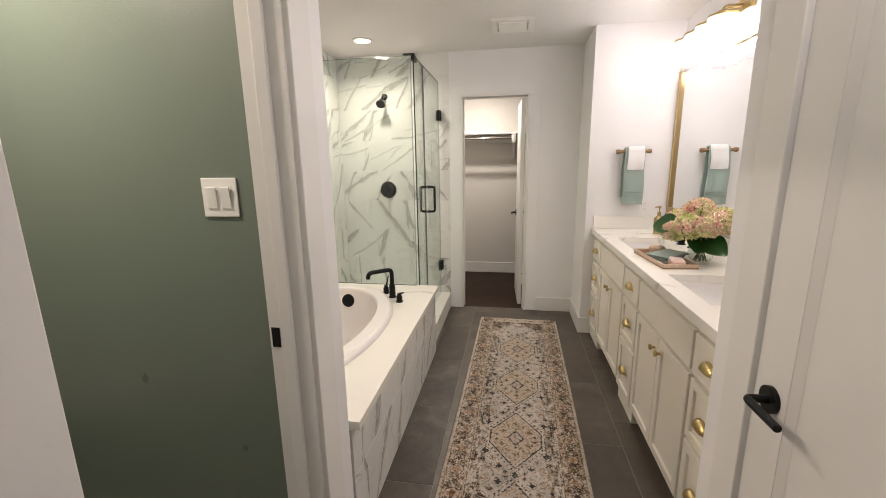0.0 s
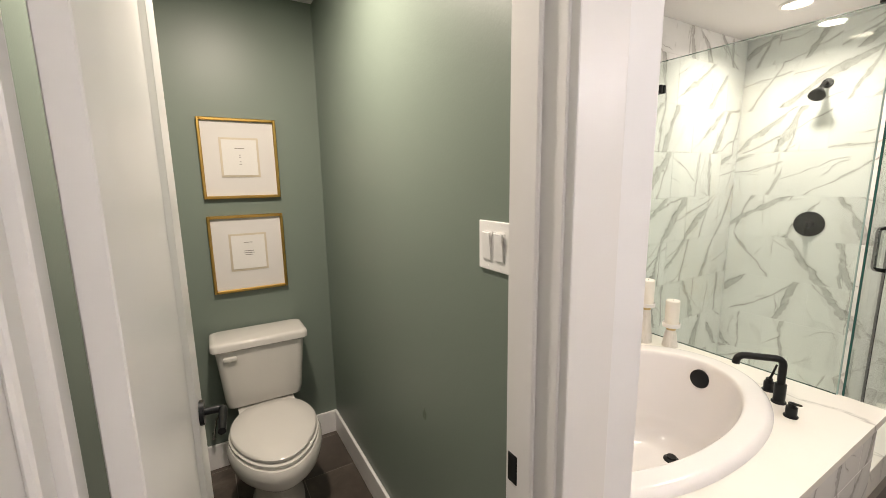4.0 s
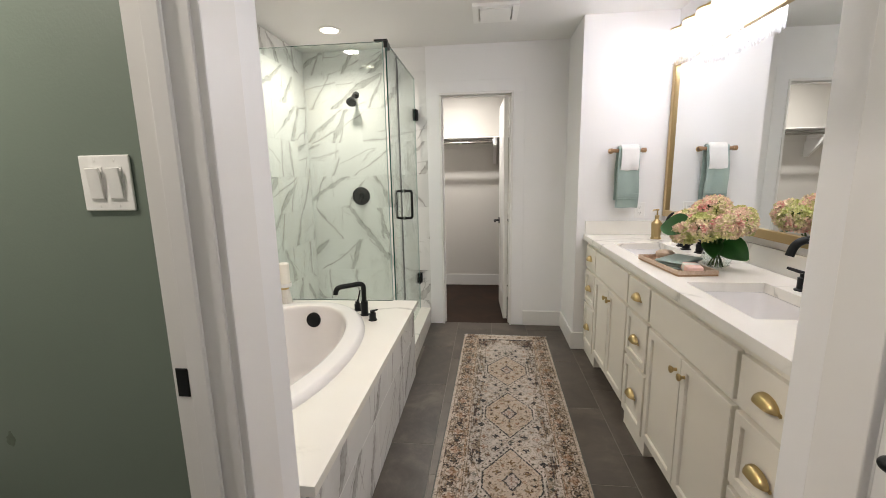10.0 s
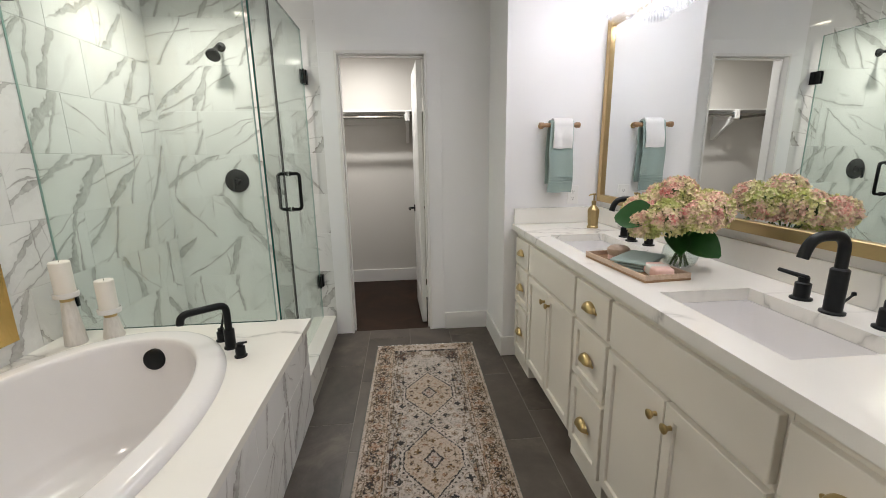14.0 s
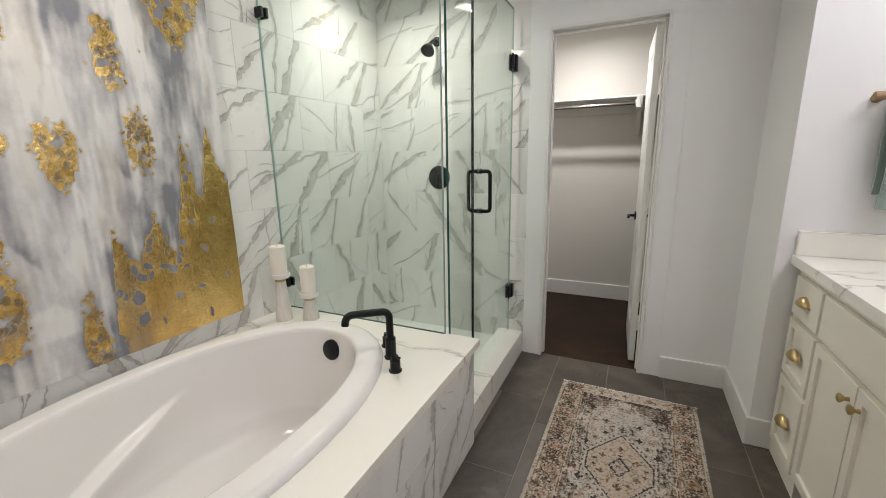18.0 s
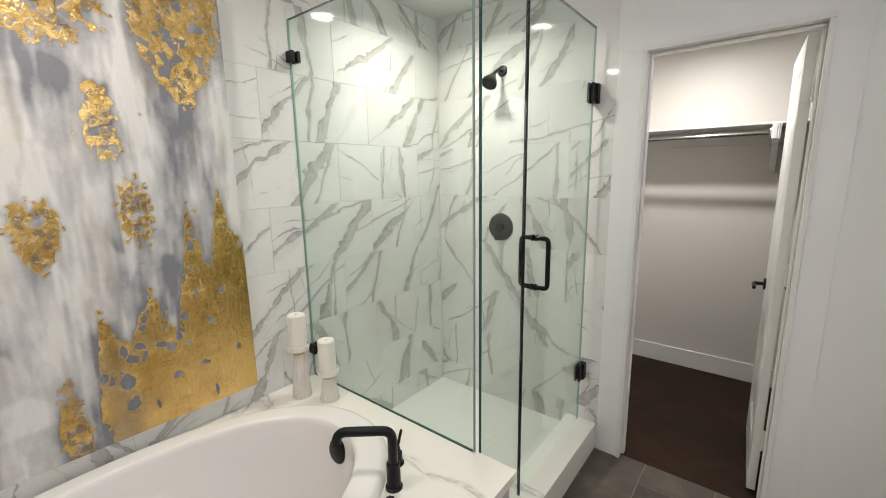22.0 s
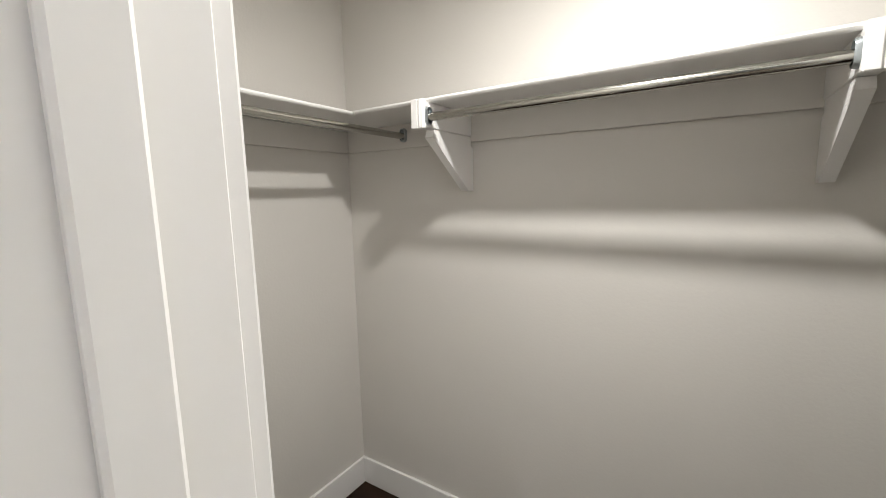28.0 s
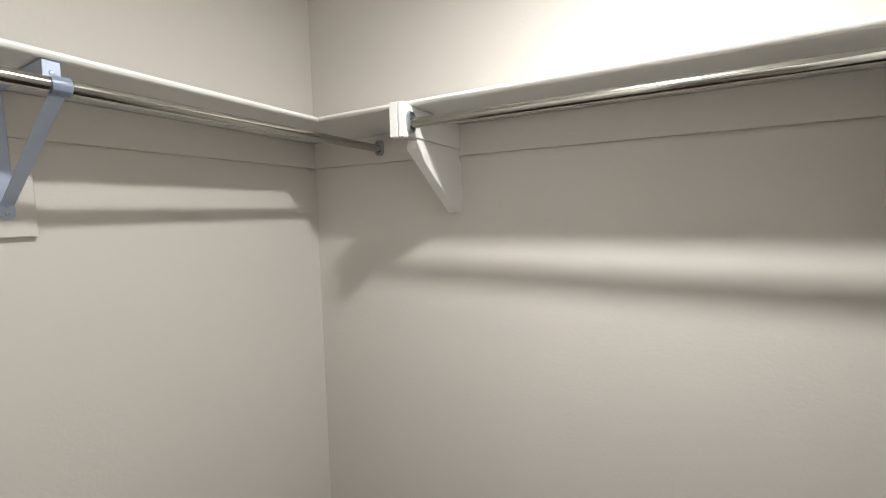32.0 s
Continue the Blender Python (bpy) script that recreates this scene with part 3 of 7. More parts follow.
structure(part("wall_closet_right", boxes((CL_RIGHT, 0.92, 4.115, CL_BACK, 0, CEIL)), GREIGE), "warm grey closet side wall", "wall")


SCUFF = plain("scuff_mark", (0.115, 0.138, 0.108), 0.5, 0, 0.2, 90)
for sx, sz, r in ((-1.317, 0.712, 0.016), (-0.958, 0.471, 0.012)):
    rng = random.Random(int(-sx * 1000))
    rim = [(sx + r * rng.uniform(0.5, 1.1) * math.cos(a), GREEN_Y, sz + 1.4 * r * rng.uniform(0.5, 1.1) * math.sin(a)) for a in (2 * math.pi * k / 14 for k in range(14))]
    part("scuff", put_loft(bmesh.new(), [rim, [(x, GREEN_Y - 0.0006, z) for x, _, z in rim]], close_last=True), SCUFF, wall_green, "faint dark scuff")


# baseboards: a flat board with an eased top edge
def baseboard(name, x0, x1, y0, y1, h=0.135):
    ob = part(name, boxes((x0, x1, y0, y1, 0.0, h), bevel=0.003, seg=2), TRIM)
    return structure(ob, "tall flat white painted baseboard", "baseboard")


B = 0.015
baseboard("baseboard", 0.20, STUB_X - B, FAR - B, FAR - 0.0005)
baseboard("baseboard", STUB_X - B, STUB_X - 0.0005, STUB_Y, FAR - 0.0005)
baseboard("baseboard", STUB_X - B, 0.63, STUB_Y - B, STUB_Y - 0.0005)
baseboard("baseboard", GREEN_BACK + B, -0.735, GREEN_Y - B, GREEN_Y - 0.0005)
baseboard("baseboard", GREEN_BACK + 0.0005, GREEN_BACK + B, GREEN_LEFT + B, GREEN_Y - 0.0005)
baseboard("baseboard", GREEN_BACK + B, -0.735, GREEN_LEFT + 0.0005, GREEN_LEFT + B)
baseboard("baseboard", CL_LEFT + 0.0005, CL_RIGHT - 0.0005, CL_BACK - B, CL_BACK - 0.0005)
baseboard("baseboard", CL_LEFT + 0.0005, CL_LEFT + B, 4.116, CL_BACK - B)
baseboard("baseboard", CL_LEFT + B, -0.63, 4.116, 4.115 + B)
baseboard("baseboard", HALL_L, -0.60, 1.222, 1.335)
baseboard("baseboard", HALL_L, -0.60, BACK_Y, 0.35)
baseboard("baseboard", HALL_R - B, HALL_R - 0.0005, BACK_Y, 0.34)
baseboard("baseboard", HALL_R - B, HALL_R - 0.0005, 1.222, VAN_Y - 0.004)


# door frames: casing boards with a bead, jambs and stops
def casing_x(name, face, out, y0, y1, jamb, stop_at):
    """Frame of a doorway in a wall of constant x. face: wall plane, out: +1 or -1 towards the viewer, jamb: (x0, x1)."""
    th, w = 0.018, 0.108
    c = structure(new(name), "white painted door casing with jambs and stops", "trim")
    a, b = sorted((face, face + out * th))
    a2, b2 = sorted((face, face + out * (th + 0.001)))
    for p0, p1 in ((y0 - 0.005 - w, y0 - 0.005), (y1 + 0.005, y1 + 0.005 + w)):
        part("casing_board", boxes((a, b, p0, p1, 0, DOOR_T + 0.005), bevel=0.003, seg=2), TRIM, c)
    part("casing_board", boxes((a2, b2, y0 - 0.005 - w, y1 + 0.005 + w, DOOR_T + 0.006, DOOR_T + 0.005 + w), bevel=0.003, seg=2), TRIM, c)
    j0, j1 = jamb
    part("jamb", boxes((j0, j1, y0 - 0.018, y0, 0, DOOR_T), bevel=0.0015), TRIM, c)
    part("jamb", boxes((j0, j1, y1, y1 + 0.018, 0, DOOR_T), bevel=0.0015), TRIM, c)
    part("jamb", boxes((j0, j1, y0 - 0.018, y1 + 0.018, DOOR_T + 0.0005, DOOR_T + 0.018), bevel=0.0015), TRIM, c)
    s0, s1 = stop_at
    part("door_stop", boxes((s0, s1, y0 + 0.0005, y0 + 0.011, 0, DOOR_T - 0.012), bevel=0.003), TRIM, c)
    part("door_stop", boxes((s0, s1, y1 - 0.011, y1 - 0.0005, 0, DOOR_T - 0.012), bevel=0.003), TRIM, c)
    part("door_stop", boxes((s0, s1, y0, y1, DOOR_T - 0.0115, DOOR_T - 0.0005), bevel=0.003), TRIM, c)
    return c


toilet_frame = casing_x("trim_toilet_doorway", HALL_L, 1, 0.474, 1.10, (-0.737, -0.613), (-0.695, -0.657))
part("door_stop", boxes((-0.737, -0.700, 0.4745, 0.4975, 0, DOOR_T - 0.0125), bevel=0.003), TRIM, toilet_frame, "deeper stop on the hinge side")
part("strike_plate", boxes((-0.730, -0.704, 1.0985, 1.1015, 0.925, 0.985), bevel=0.001), BLACK, toilet_frame, "black latch strike plate")
casing_x("trim_entry_doorway", HALL_R, -1, 0.480, 1.100, (0.531, 0.60), (0.5635, 0.598))

closet_frame = structure(new("trim_closet_doorway"), "white painted casing round the closet doorway", "trim")
CX0, CX1 = -0.507, 0.080
for p0, p1 in ((CX0 - 0.005 - 0.108, CX0 - 0.005), (CX1 + 0.005, CX1 + 0.005 + 0.108)):
    part("casing_board", boxes((p0, p1, FAR - 0.003, FAR, 0, DOOR_T + 0.005), bevel=0.001), WHITE, closet_frame)
    part("casing_board", boxes((p0, p1, 4.115, 4.133, 0, DOOR_T + 0.005), bevel=0.003, seg=2), TRIM, closet_frame)
part("casing_board", boxes((CX0 - 0.113, CX1 + 0.113, FAR - 0.003, FAR, DOOR_T + 0.0052, DOOR_T + 0.113), bevel=0.001), WHITE, closet_frame)
part("casing_board", boxes((CX0 - 0.113, CX1 + 0.113, 4.115, 4.134, DOOR_T + 0.006, DOOR_T + 0.113), bevel=0.003, seg=2), TRIM, closet_frame)
part("jamb", boxes((CX0 - 0.018, CX0, 3.990, 4.117, 0, DOOR_T), bevel=0.0015), TRIM, closet_frame)
part("jamb", boxes((CX1, CX1 + 0.018, 3.990, 4.117, 0, DOOR_T), bevel=0.0015), TRIM, closet_frame)
part("jamb", boxes((CX0 - 0.018, CX1 + 0.018, 3.990, 4.117, DOOR_T + 0.0005, DOOR_T + 0.018), bevel=0.0015), TRIM, closet_frame)
part("door_stop", boxes((CX0, CX0 + 0.011, 4.04, 4.075, 0, DOOR_T - 0.012), bevel=0.003), TRIM, closet_frame)
part("door_stop", boxes((CX1 - 0.011, CX1, 4.04, 4.075, 0, DOOR_T - 0.012), bevel=0.003), TRIM, closet_frame)
part("door_stop", boxes((CX0, CX1, 4.04, 4.075, DOOR_T - 0.0115, DOOR_T - 0.0005), bevel=0.003), TRIM, closet_frame)
part("strike_plate", boxes((CX0 - 0.0015, CX0 + 0.0015, 4.083, 4.109, 0.895, 0.955), bevel=0.001), BLACK, closet_frame, "black latch strike plate")


# ---- doors ----
def lever_parts(parent, at, out, way):
    """A matt black lever set: at on the leaf, out the way it stands off, way the lever points (unit vectors)."""
    at, out, way = Vector(at), Vector(out), Vector(way)
    rose = part("rose", tube([at, at + out * 0.010], 0.031, 28), BLACK, parent, "round black rose", 40)
    lever = part("lever", put_tube(tube(rounded_line([at + out * 0.008, at + out * 0.052, at + out * 0.052 + way * 0.035], 0.012), 0.0095, 12), [at + out * 0.052 + way * 0.022, at + out * 0.052 + way * 0.112], [0.0098, 0.0088], 12), BLACK, parent, "slim black lever handle", 40)
    return rose, lever


def door_leaf(name, label, at, turn, width, height=2.005, lever_sides=(1, -1), lever_z=0.90):
    """A leaf in local axes: hinge edge at x = 0, latch edge at x = width, thickness about y = 0; one tall recessed panel."""
    d = thing(name, label, "door", at, "", turn)
    t = 0.0175
    s, r_top, r_low = 0.112, 0.118, 0.215
    part("stile", boxes((0, s, -t, t, 0.006, height), bevel=0.002), TRIM, d)
    part("stile", boxes((width - s, width, -t, t, 0.006, height), bevel=0.002), TRIM, d)
    part("rail", boxes((s + 0.0004, width - s - 0.0004, -t, t, 0.006, r_low), bevel=0.002), TRIM, d)
    part("rail", boxes((s + 0.0004, width - s - 0.0004, -t, t, height - r_top, height), bevel=0.002), TRIM, d)
    part("panel", boxes((s - 0.006, width - s + 0.006, -0.007, 0.007, r_low - 0.006, height - r_top + 0.006)), TRIM, d)
    for side in (1, -1):
        bm = bmesh.new()
        lo, hi, inner = s, width - s, 0.021
        za, zb = r_low, height - r_top
        for p, q in (((lo, za), (hi, za)), ((hi, za), (hi, zb)), ((hi, zb), (lo, zb)), ((lo, zb), (lo, za))):
            cx, cz = (lo + hi) / 2, (za + zb) / 2
            f = lambda v, k: (v[0] + (inner * k if v[0] < cx else -inner * k), v[1] + (inner * k if v[1] < cz else -inner * k))
            a0, b0, a1, b1 = f(p, 0), f(q, 0), f(p, 1), f(q, 1)
            bm.faces.new([bm.verts.new(v) for v in ((a0[0], side * (t - 0.001), a0[1]), (b0[0], side * (t - 0.001), b0[1]), (b1[0], side * 0.0074, b1[1]), (a1[0], side * 0.0074, a1[1]))])
        part("panel_moulding", bm, TRIM, d)
    for side in lever_sides:
        lever_parts(d, (width - 0.062, side * t, lever_z), (0, side, 0), (-1, 0, 0))
    part("latch_plate", boxes((width - 0.001, width + 0.0012, -0.012, 0.012, lever_z - 0.03, lever_z + 0.03)), BLACK, d, "black latch plate")
    return d


def hinge(parent, at, flip=1):
    """A white painted butt hinge on the door's edge: leaf with rounded corners and screws, knuckles on the side that flip names."""
    m = pose(*at)
    leaf = part("hinge_leaf", spin(boxes((-0.0012, 0.0012, min(0.002 * flip, 0.033 * flip), max(0.002 * flip, 0.033 * flip), -0.05, 0.05), bevel=0.0008), m), TRIM, parent, "white painted hinge leaf")
    for k in range(5):
        part("hinge_knuckle", spin(tube([(0, -0.004 * flip, -0.05 + 0.02 * k + 0.0006), (0, -0.004 * flip, -0.03 + 0.02 * k - 0.0006)], 0.0058, 12), m), TRIM, parent, "", 40)
    for z in (-0.034, -0.012, 0.012, 0.034):
        y = (0.014 + (0.010 if z in (-0.034, 0.034) else 0)) * flip
        part("screw", spin(tube([(-0.0020, y, z), (-0.001, y, z)], 0.003, 10), m), TRIM, parent)
    return leaf


toilet_door = door_leaf("door_toilet", "white panelled door standing open into the toilet room", (-0.757, 0.527, 0), 175.9, 0.605, lever_z=0.935)
for z in (0.27, 1.031, 1.80):
    hinge(toilet_door, (-0.0015, 0.0165, z), -1)
closet_door = door_leaf("door_closet", "white panelled closet door swung open into the closet", (0.0465, 4.137, 0), 92.3, 0.585, lever_z=0.885)
for z in (0.27, 1.05, 1.80):
    hinge(closet_door, (-0.0015, -0.016, z))
    part("hinge_leaf", boxes((-0.001, 0.002, -0.0325, -0.0185, z - 0.05, z + 0.05), bevel=0.0006), TRIM, closet_door, "white painted hinge leaf")
door_leaf("door_entry", "white panelled door, closed, with a black lever", (0.5445, 0.484, 0), 90.0, 0.613, lever_sides=(1,), lever_z=0.905)

# ---- tub and deck ----
DECK_Z, DECK_X, DECK_END = 0.530, -0.582, 2.998
TUB_C, TUB_R = (-1.214, 2.12), (0.475, 0.762)
deck = thing("tub_deck", "white quartz tub deck on a marble tiled surround", "tub surround", (0, 0, 0))
bm = bmesh.new()
outer = []
n = 96
lo_x, hi_x, lo_y, hi_y = LEFT + 0.001, DECK_X, TUB_Y + 0.009, DECK_END
ring = oval(TUB_C[0], TUB_C[1], TUB_R[0] - 0.03, TUB_R[1] - 0.03, 0, n)
for x, y, z in ring:
    dx, dy = x - TUB_C[0], y - TUB_C[1]
    k = min(((hi_x if dx > 0 else lo_x) - TUB_C[0]) / dx if abs(dx) > 1e-6 else 1e9, ((hi_y if dy > 0 else lo_y) - TUB_C[1]) / dy if abs(dy) > 1e-6 else 1e9)
    outer.append((TUB_C[0] + dx * k, TUB_C[1] + dy * k))
for cx, cy in ((lo_x, lo_y), (lo_x, hi_y), (hi_x, lo_y), (hi_x, hi_y)):
    i = min(range(n), key=lambda q: (outer[q][0] - cx) ** 2 + (outer[q][1] - cy) ** 2)
    outer[i] = (cx, cy)
put_loft(bm, [[(x, y, DECK_Z - 0.032) for x, y, z in ring], [(x, y, DECK_Z) for x, y, z in ring], [(x, y, DECK_Z) for x, y in outer], [(x, y, DECK_Z - 0.032) for x, y in outer], [(x, y, DECK_Z - 0.032) for x, y, z in ring]])
bmesh.ops.recalc_face_normals(bm, faces=bm.faces)
part("deck_slab", bm, QUARTZ, deck, "white quartz slab with a soft grey vein")
deck_body = part("deck_body", boxes((-0.640, -0.6106, TUB_Y + 0.001, 2.977, 0, DECK_Z - 0.033), (LEFT + 0.001, -0.640, 2.952, 2.977, 0, DECK_Z - 0.033)), PALE_GROUT, deck, "grouted surround behind the tiles")

tub = thing("bathtub", "white oval drop-in acrylic bathtub with a rounded rim", "bathtub", (TUB_C[0], TUB_C[1], DECK_Z))
A, Bt = TUB_R
prof = [(0.0, 0.001), (0.003, 0.011), (0.011, 0.022), (0.019, 0.0280), (0.025, 0.0302), (0.031, 0.0310), (0.084, 0.0345), (0.092, 0.0330), (0.097, 0.027), (0.1005, 0.010), (0.104, -0.018)]
def smooth01(v):
    v = min(1.0, max(0.0, v))
    return v * v * (3 - 2 * v)


def tub_ring(at):
    """One ring of the shell: at(y) gives inset, height and how far the arm rest stands in."""
    row = []
    for k in range(192):
        a = 2 * math.pi * k / 192
        c, n_ = math.cos(a), math.sin(a)
        inset, z, arm = at(Bt * n_)
        x = (A - inset) * math.copysign(abs(c) ** 0.943, c)
        y = (Bt - inset * 1.25) * math.copysign(abs(n_) ** 0.943, n_)
        row.append((x - math.copysign(arm, x) * smooth01(abs(x) / 0.2), y, z))
    return row


def wall_inset(z):
    t = (-0.03 - z) / 0.30
    return 0.106 + 0.042 * t + 0.018 * t ** 6


def ledge(y):
    """Arm rests: slanting ledges along both long sides that run out towards the foot end."""
    return max(-0.26, -0.095 + (min(y, 0.21) - 0.21) * 0.30), 0.048 * smooth01((0.24 - y) / 0.34) * smooth01((y + 0.70) / 0.25)


def side_ring(f):
    def at(y):
        lz, depth = ledge(y)
        if f < 1:
            z, k = -0.03 + (lz + 0.014 + 0.03) * f, 0.0
        elif f < 2:
            z, k = lz + 0.014 - 0.030 * (f - 1), smooth01(f - 1)
        else:
            z = lz - 0.016 + (-0.33 - lz + 0.016) * (f - 2)
            k = 1.0 - 0.7 * smooth01(f - 2)
        return wall_inset(z), z, depth * k
    return at


rings = [tub_ring(lambda y, p=p: (p[0], p[1], 0.0)) for p in prof[:11]]
rings += [tub_ring(side_ring(f)) for f in [0.1 * k for k in range(1, 10)] + [1 + k / 8 for k in range(9)] + [2 + 0.1 * k for k in range(1, 11)]]
rings += [tub_ring(lambda y, p=p: (p[0], p[1], ledge(y)[1] * 0.3 * p[2])) for p in ((0.170, -0.358, 0.8), (0.190, -0.388, 0.5), (0.220, -0.413, 0.2), (0.260, -0.428, 0.0), (0.305, -0.434, 0.0))]
shell = put_loft(bmesh.new(), rings, close_last=True)
bmesh.ops.recalc_face_normals(shell, faces=shell.faces)
part("tub_shell", shell, ACRYLIC, tub, "", 50)
ov = lathe([(0, 0.022), (0.040, 0.022), (0.046, 0.017), (0.047, 0.0), (0, 0.0)][::-1], seg=28)
part("overflow_cover", spin(ov, pose(0.018, 0.633, -0.055, 82, 0, 0)), BLACK, tub, "round black overflow cover", 40)
part("drain_stopper", spin(lathe([(0.037, 0.0), (0.036, 0.006), (0.024, 0.012), (0.022, 0.02), (0, 0.021)], seg=24), pose(0.02, 0.42, -0.432)), BLACK, tub, "black drain stopper", 40)


def tub_faucet():
    f = thing("tub_faucet", "matte black three-piece tub faucet on the deck", "faucet", (-0.853, 2.700, DECK_Z))
    part("spout_base", lathe([(0.027, 0), (0.027, 0.006), (0.0215, 0.009), (0.0215, 0.085), (0.0175, 0.088), (0, 0.088)], seg=22), BLACK, f, "", 40)
    tip = Vector((-0.128, -0.108, 0.0))
    part("spout", tube(rounded_line([(0, 0, 0.07), (0, 0, 0.197), tuple(tip + Vector((0, 0, 0.197))), tuple(tip * 1.02 + Vector((0, 0, 0.157)))], 0.032, 8), 0.0148, 16), BLACK, f, "bent black spout", 40)
    for dx, dy, w in ((0.073, -0.086, -35), (-0.070, 0.082, 25)):
        h = part("valve", spin(lathe([(0.025, 0), (0.025, 0.005), (0.0195, 0.008), (0.0195, 0.042), (0.0135, 0.045), (0.0135, 0.058), (0, 0.058)], seg=20), pose(dx, dy, 0)), BLACK, f, "", 40)
        way = [(-0.012, 0, 0.052), (0.045, 0, 0.072)] if dx > 0 else [(0, 0, 0.052), (0.006, 0, 0.070), (0.020, 0, 0.128)]
        part("lever", spin(tube(way, [0.0065, 0.0045] if dx > 0 else [0.0070, 0.0055, 0.0045], 10), pose(dx, dy, 0, 0, 0, w)), BLACK, h, "slim black lever", 40)
    return f


tub_faucet()


def candle_holder(at, h, candle_h, r):
    t = thing("candlestick", "pale turned candlestick with a brass ring and a white pillar candle", "candle holder", at, "candlesticks on the tub deck")
    part("base", lathe([(0.0, 0), (0.041, 0), (0.042, 0.004), (0.036, 0.30 * h), (0.029, 0.62 * h), (0.0235, h - 0.036), (0, h - 0.036)], seg=28), STONE_WOOD, t, "tapered whitewashed base", 35)
    part("ring", lathe([(0.0, h - 0.036), (0.0245, h - 0.036), (0.0252, h - 0.030), (0.0245, h - 0.024), (0, h - 0.024)], seg=28), BRASS, t, "brass ring", 35)
    part("cup", lathe([(0, h - 0.024), (0.026, h - 0.024), (0.044, h - 0.018), (0.0465, h - 0.006), (0.0465, h + 0.004), (0.0435, h + 0.005), (0.0415, h - 0.005), (0, h - 0.006)], seg=32), TRIM, t, "white round cup", 35)
    c = part("candle", lathe([(0, h - 0.005), (r, h - 0.005), (r, h + candle_h - 0.005), (r - 0.004, h + candle_h), (r * 0.4, h + candle_h - 0.002), (0, h + candle_h - 0.004)], seg=28), WAX, t, "white pillar candle", 35)
    part("wick", tube([(0, 0, h + candle_h - 0.006), (0.002, 0, h + candle_h + 0.004)], 0.0012, 6), HOLE, c, "short wick")
    return t


candle_holder((-1.571, 2.837, DECK_Z), 0.236, 0.142, 0.0375)
candle_holder((-1.449, 2.895, DECK_Z), 0.136, 0.138, 0.0365)

# ---- shower ----
CURB_Z = 0.150
structure(part("shower_curb", boxes((-0.800, -0.637, 2.999, 3.999, 0.0, CURB_Z), bevel=0.003, seg=2), QUARTZ), "white quartz shower curb", "curb")
pan = thing("shower_pan", "white acrylic shower pan with a round drain", "shower pan", (0, 0, 0))
px = [LEFT + 0.001, LEFT + 0.05, -1.21, -0.85, -0.801]
py = [2.979, 3.03, 3.43, 3.95, 3.999]
bm = bmesh.new()
grid = [[bm.verts.new((x, y, 0.085 if i in (0, 4) or j in (0, 4) else (0.045 if (i, j) == (2, 2) else 0.060))) for j, y in enumerate(py)] for i, x in enumerate(px)]
for i in range(4):
    for j in range(4):
        bm.faces.new((grid[i][j], grid[i + 1][j], grid[i + 1][j + 1], grid[i][j + 1]))
part("pan_floor", bm, PAN, pan, "", 60)
part("drain", lathe([(0, 0.0), (0.055, 0.0), (0.057, 0.004), (0.050, 0.006), (0, 0.006)], (-1.21, 3.43, 0.045), 28), BLACK, pan, "round dark drain cover", 35)

GLASS_T = 2.145
enclosure = thing("shower_enclosure", "frameless clear glass shower enclosure with black hardware", "shower enclosure", (0, 0, 0))
fixed = part("fixed_pane", boxes((LEFT + 0.003, -0.748, 2.984, 2.994, DECK_Z + 0.002, GLASS_T)), GLASS, enclosure, "clear greenish glass pane")
part("pane_edge", boxes((-0.7478, -0.7435, 2.9845, 2.9935, DECK_Z + 0.002, GLASS_T)), GLASS_SEAM, fixed, "clear green glass edge")
part("pane_edge", boxes((LEFT + 0.001, LEFT + 0.0028, 2.9835, 2.9945, DECK_Z + 0.002, GLASS_T)), GLASS_SEAM, fixed, "clear sealed glass edge")
part("pane_edge", boxes((LEFT + 0.003, -0.748, 2.9835, 2.9945, DECK_Z, DECK_Z + 0.0018)), GLASS_EDGE, fixed, "deep green glass edge")
part("pane_edge", boxes((LEFT + 0.003, -0.748, 2.9835, 2.9945, GLASS_T + 0.0002, GLASS_T + 0.002)), GLASS_EDGE, fixed, "deep green glass edge")
ret = part("return_pane", boxes((-0.733, -0.723, 3.001, 3.284, CURB_Z + 0.002, GLASS_T)), GLASS, enclosure, "clear greenish glass pane")
part("pane_edge", boxes((-0.7320, -0.7240, 2.9965, 3.0008, CURB_Z + 0.002, GLASS_T)), GLASS_EDGE, ret, "deep green glass edge")
part("pane_edge", boxes((-0.7335, -0.7225, 3.0010, 3.284, GLASS_T + 0.0002, GLASS_T + 0.002)), GLASS_EDGE, ret, "deep green glass edge")
door = part("glass_door", boxes((-0.733, -0.723, 3.296, 3.960, CURB_Z + 0.010, GLASS_T)), GLASS, enclosure, "clear greenish glass door")
part("seal", boxes((-0.7335, -0.7225, 3.2885, 3.2955, CURB_Z + 0.002, GLASS_T)), BLACK, door, "black edge seal")
part("pane_edge", boxes((-0.7325, -0.7235, 3.9602, 3.9632, CURB_Z + 0.010, GLASS_T)), GLASS_SEAM, door, "pale green glass edge")
part("pane_edge", boxes((-0.7335, -0.7225, 3.296, 3.965, GLASS_T + 0.0002, GLASS_T + 0.002)), GLASS_EDGE, door, "deep green glass edge")
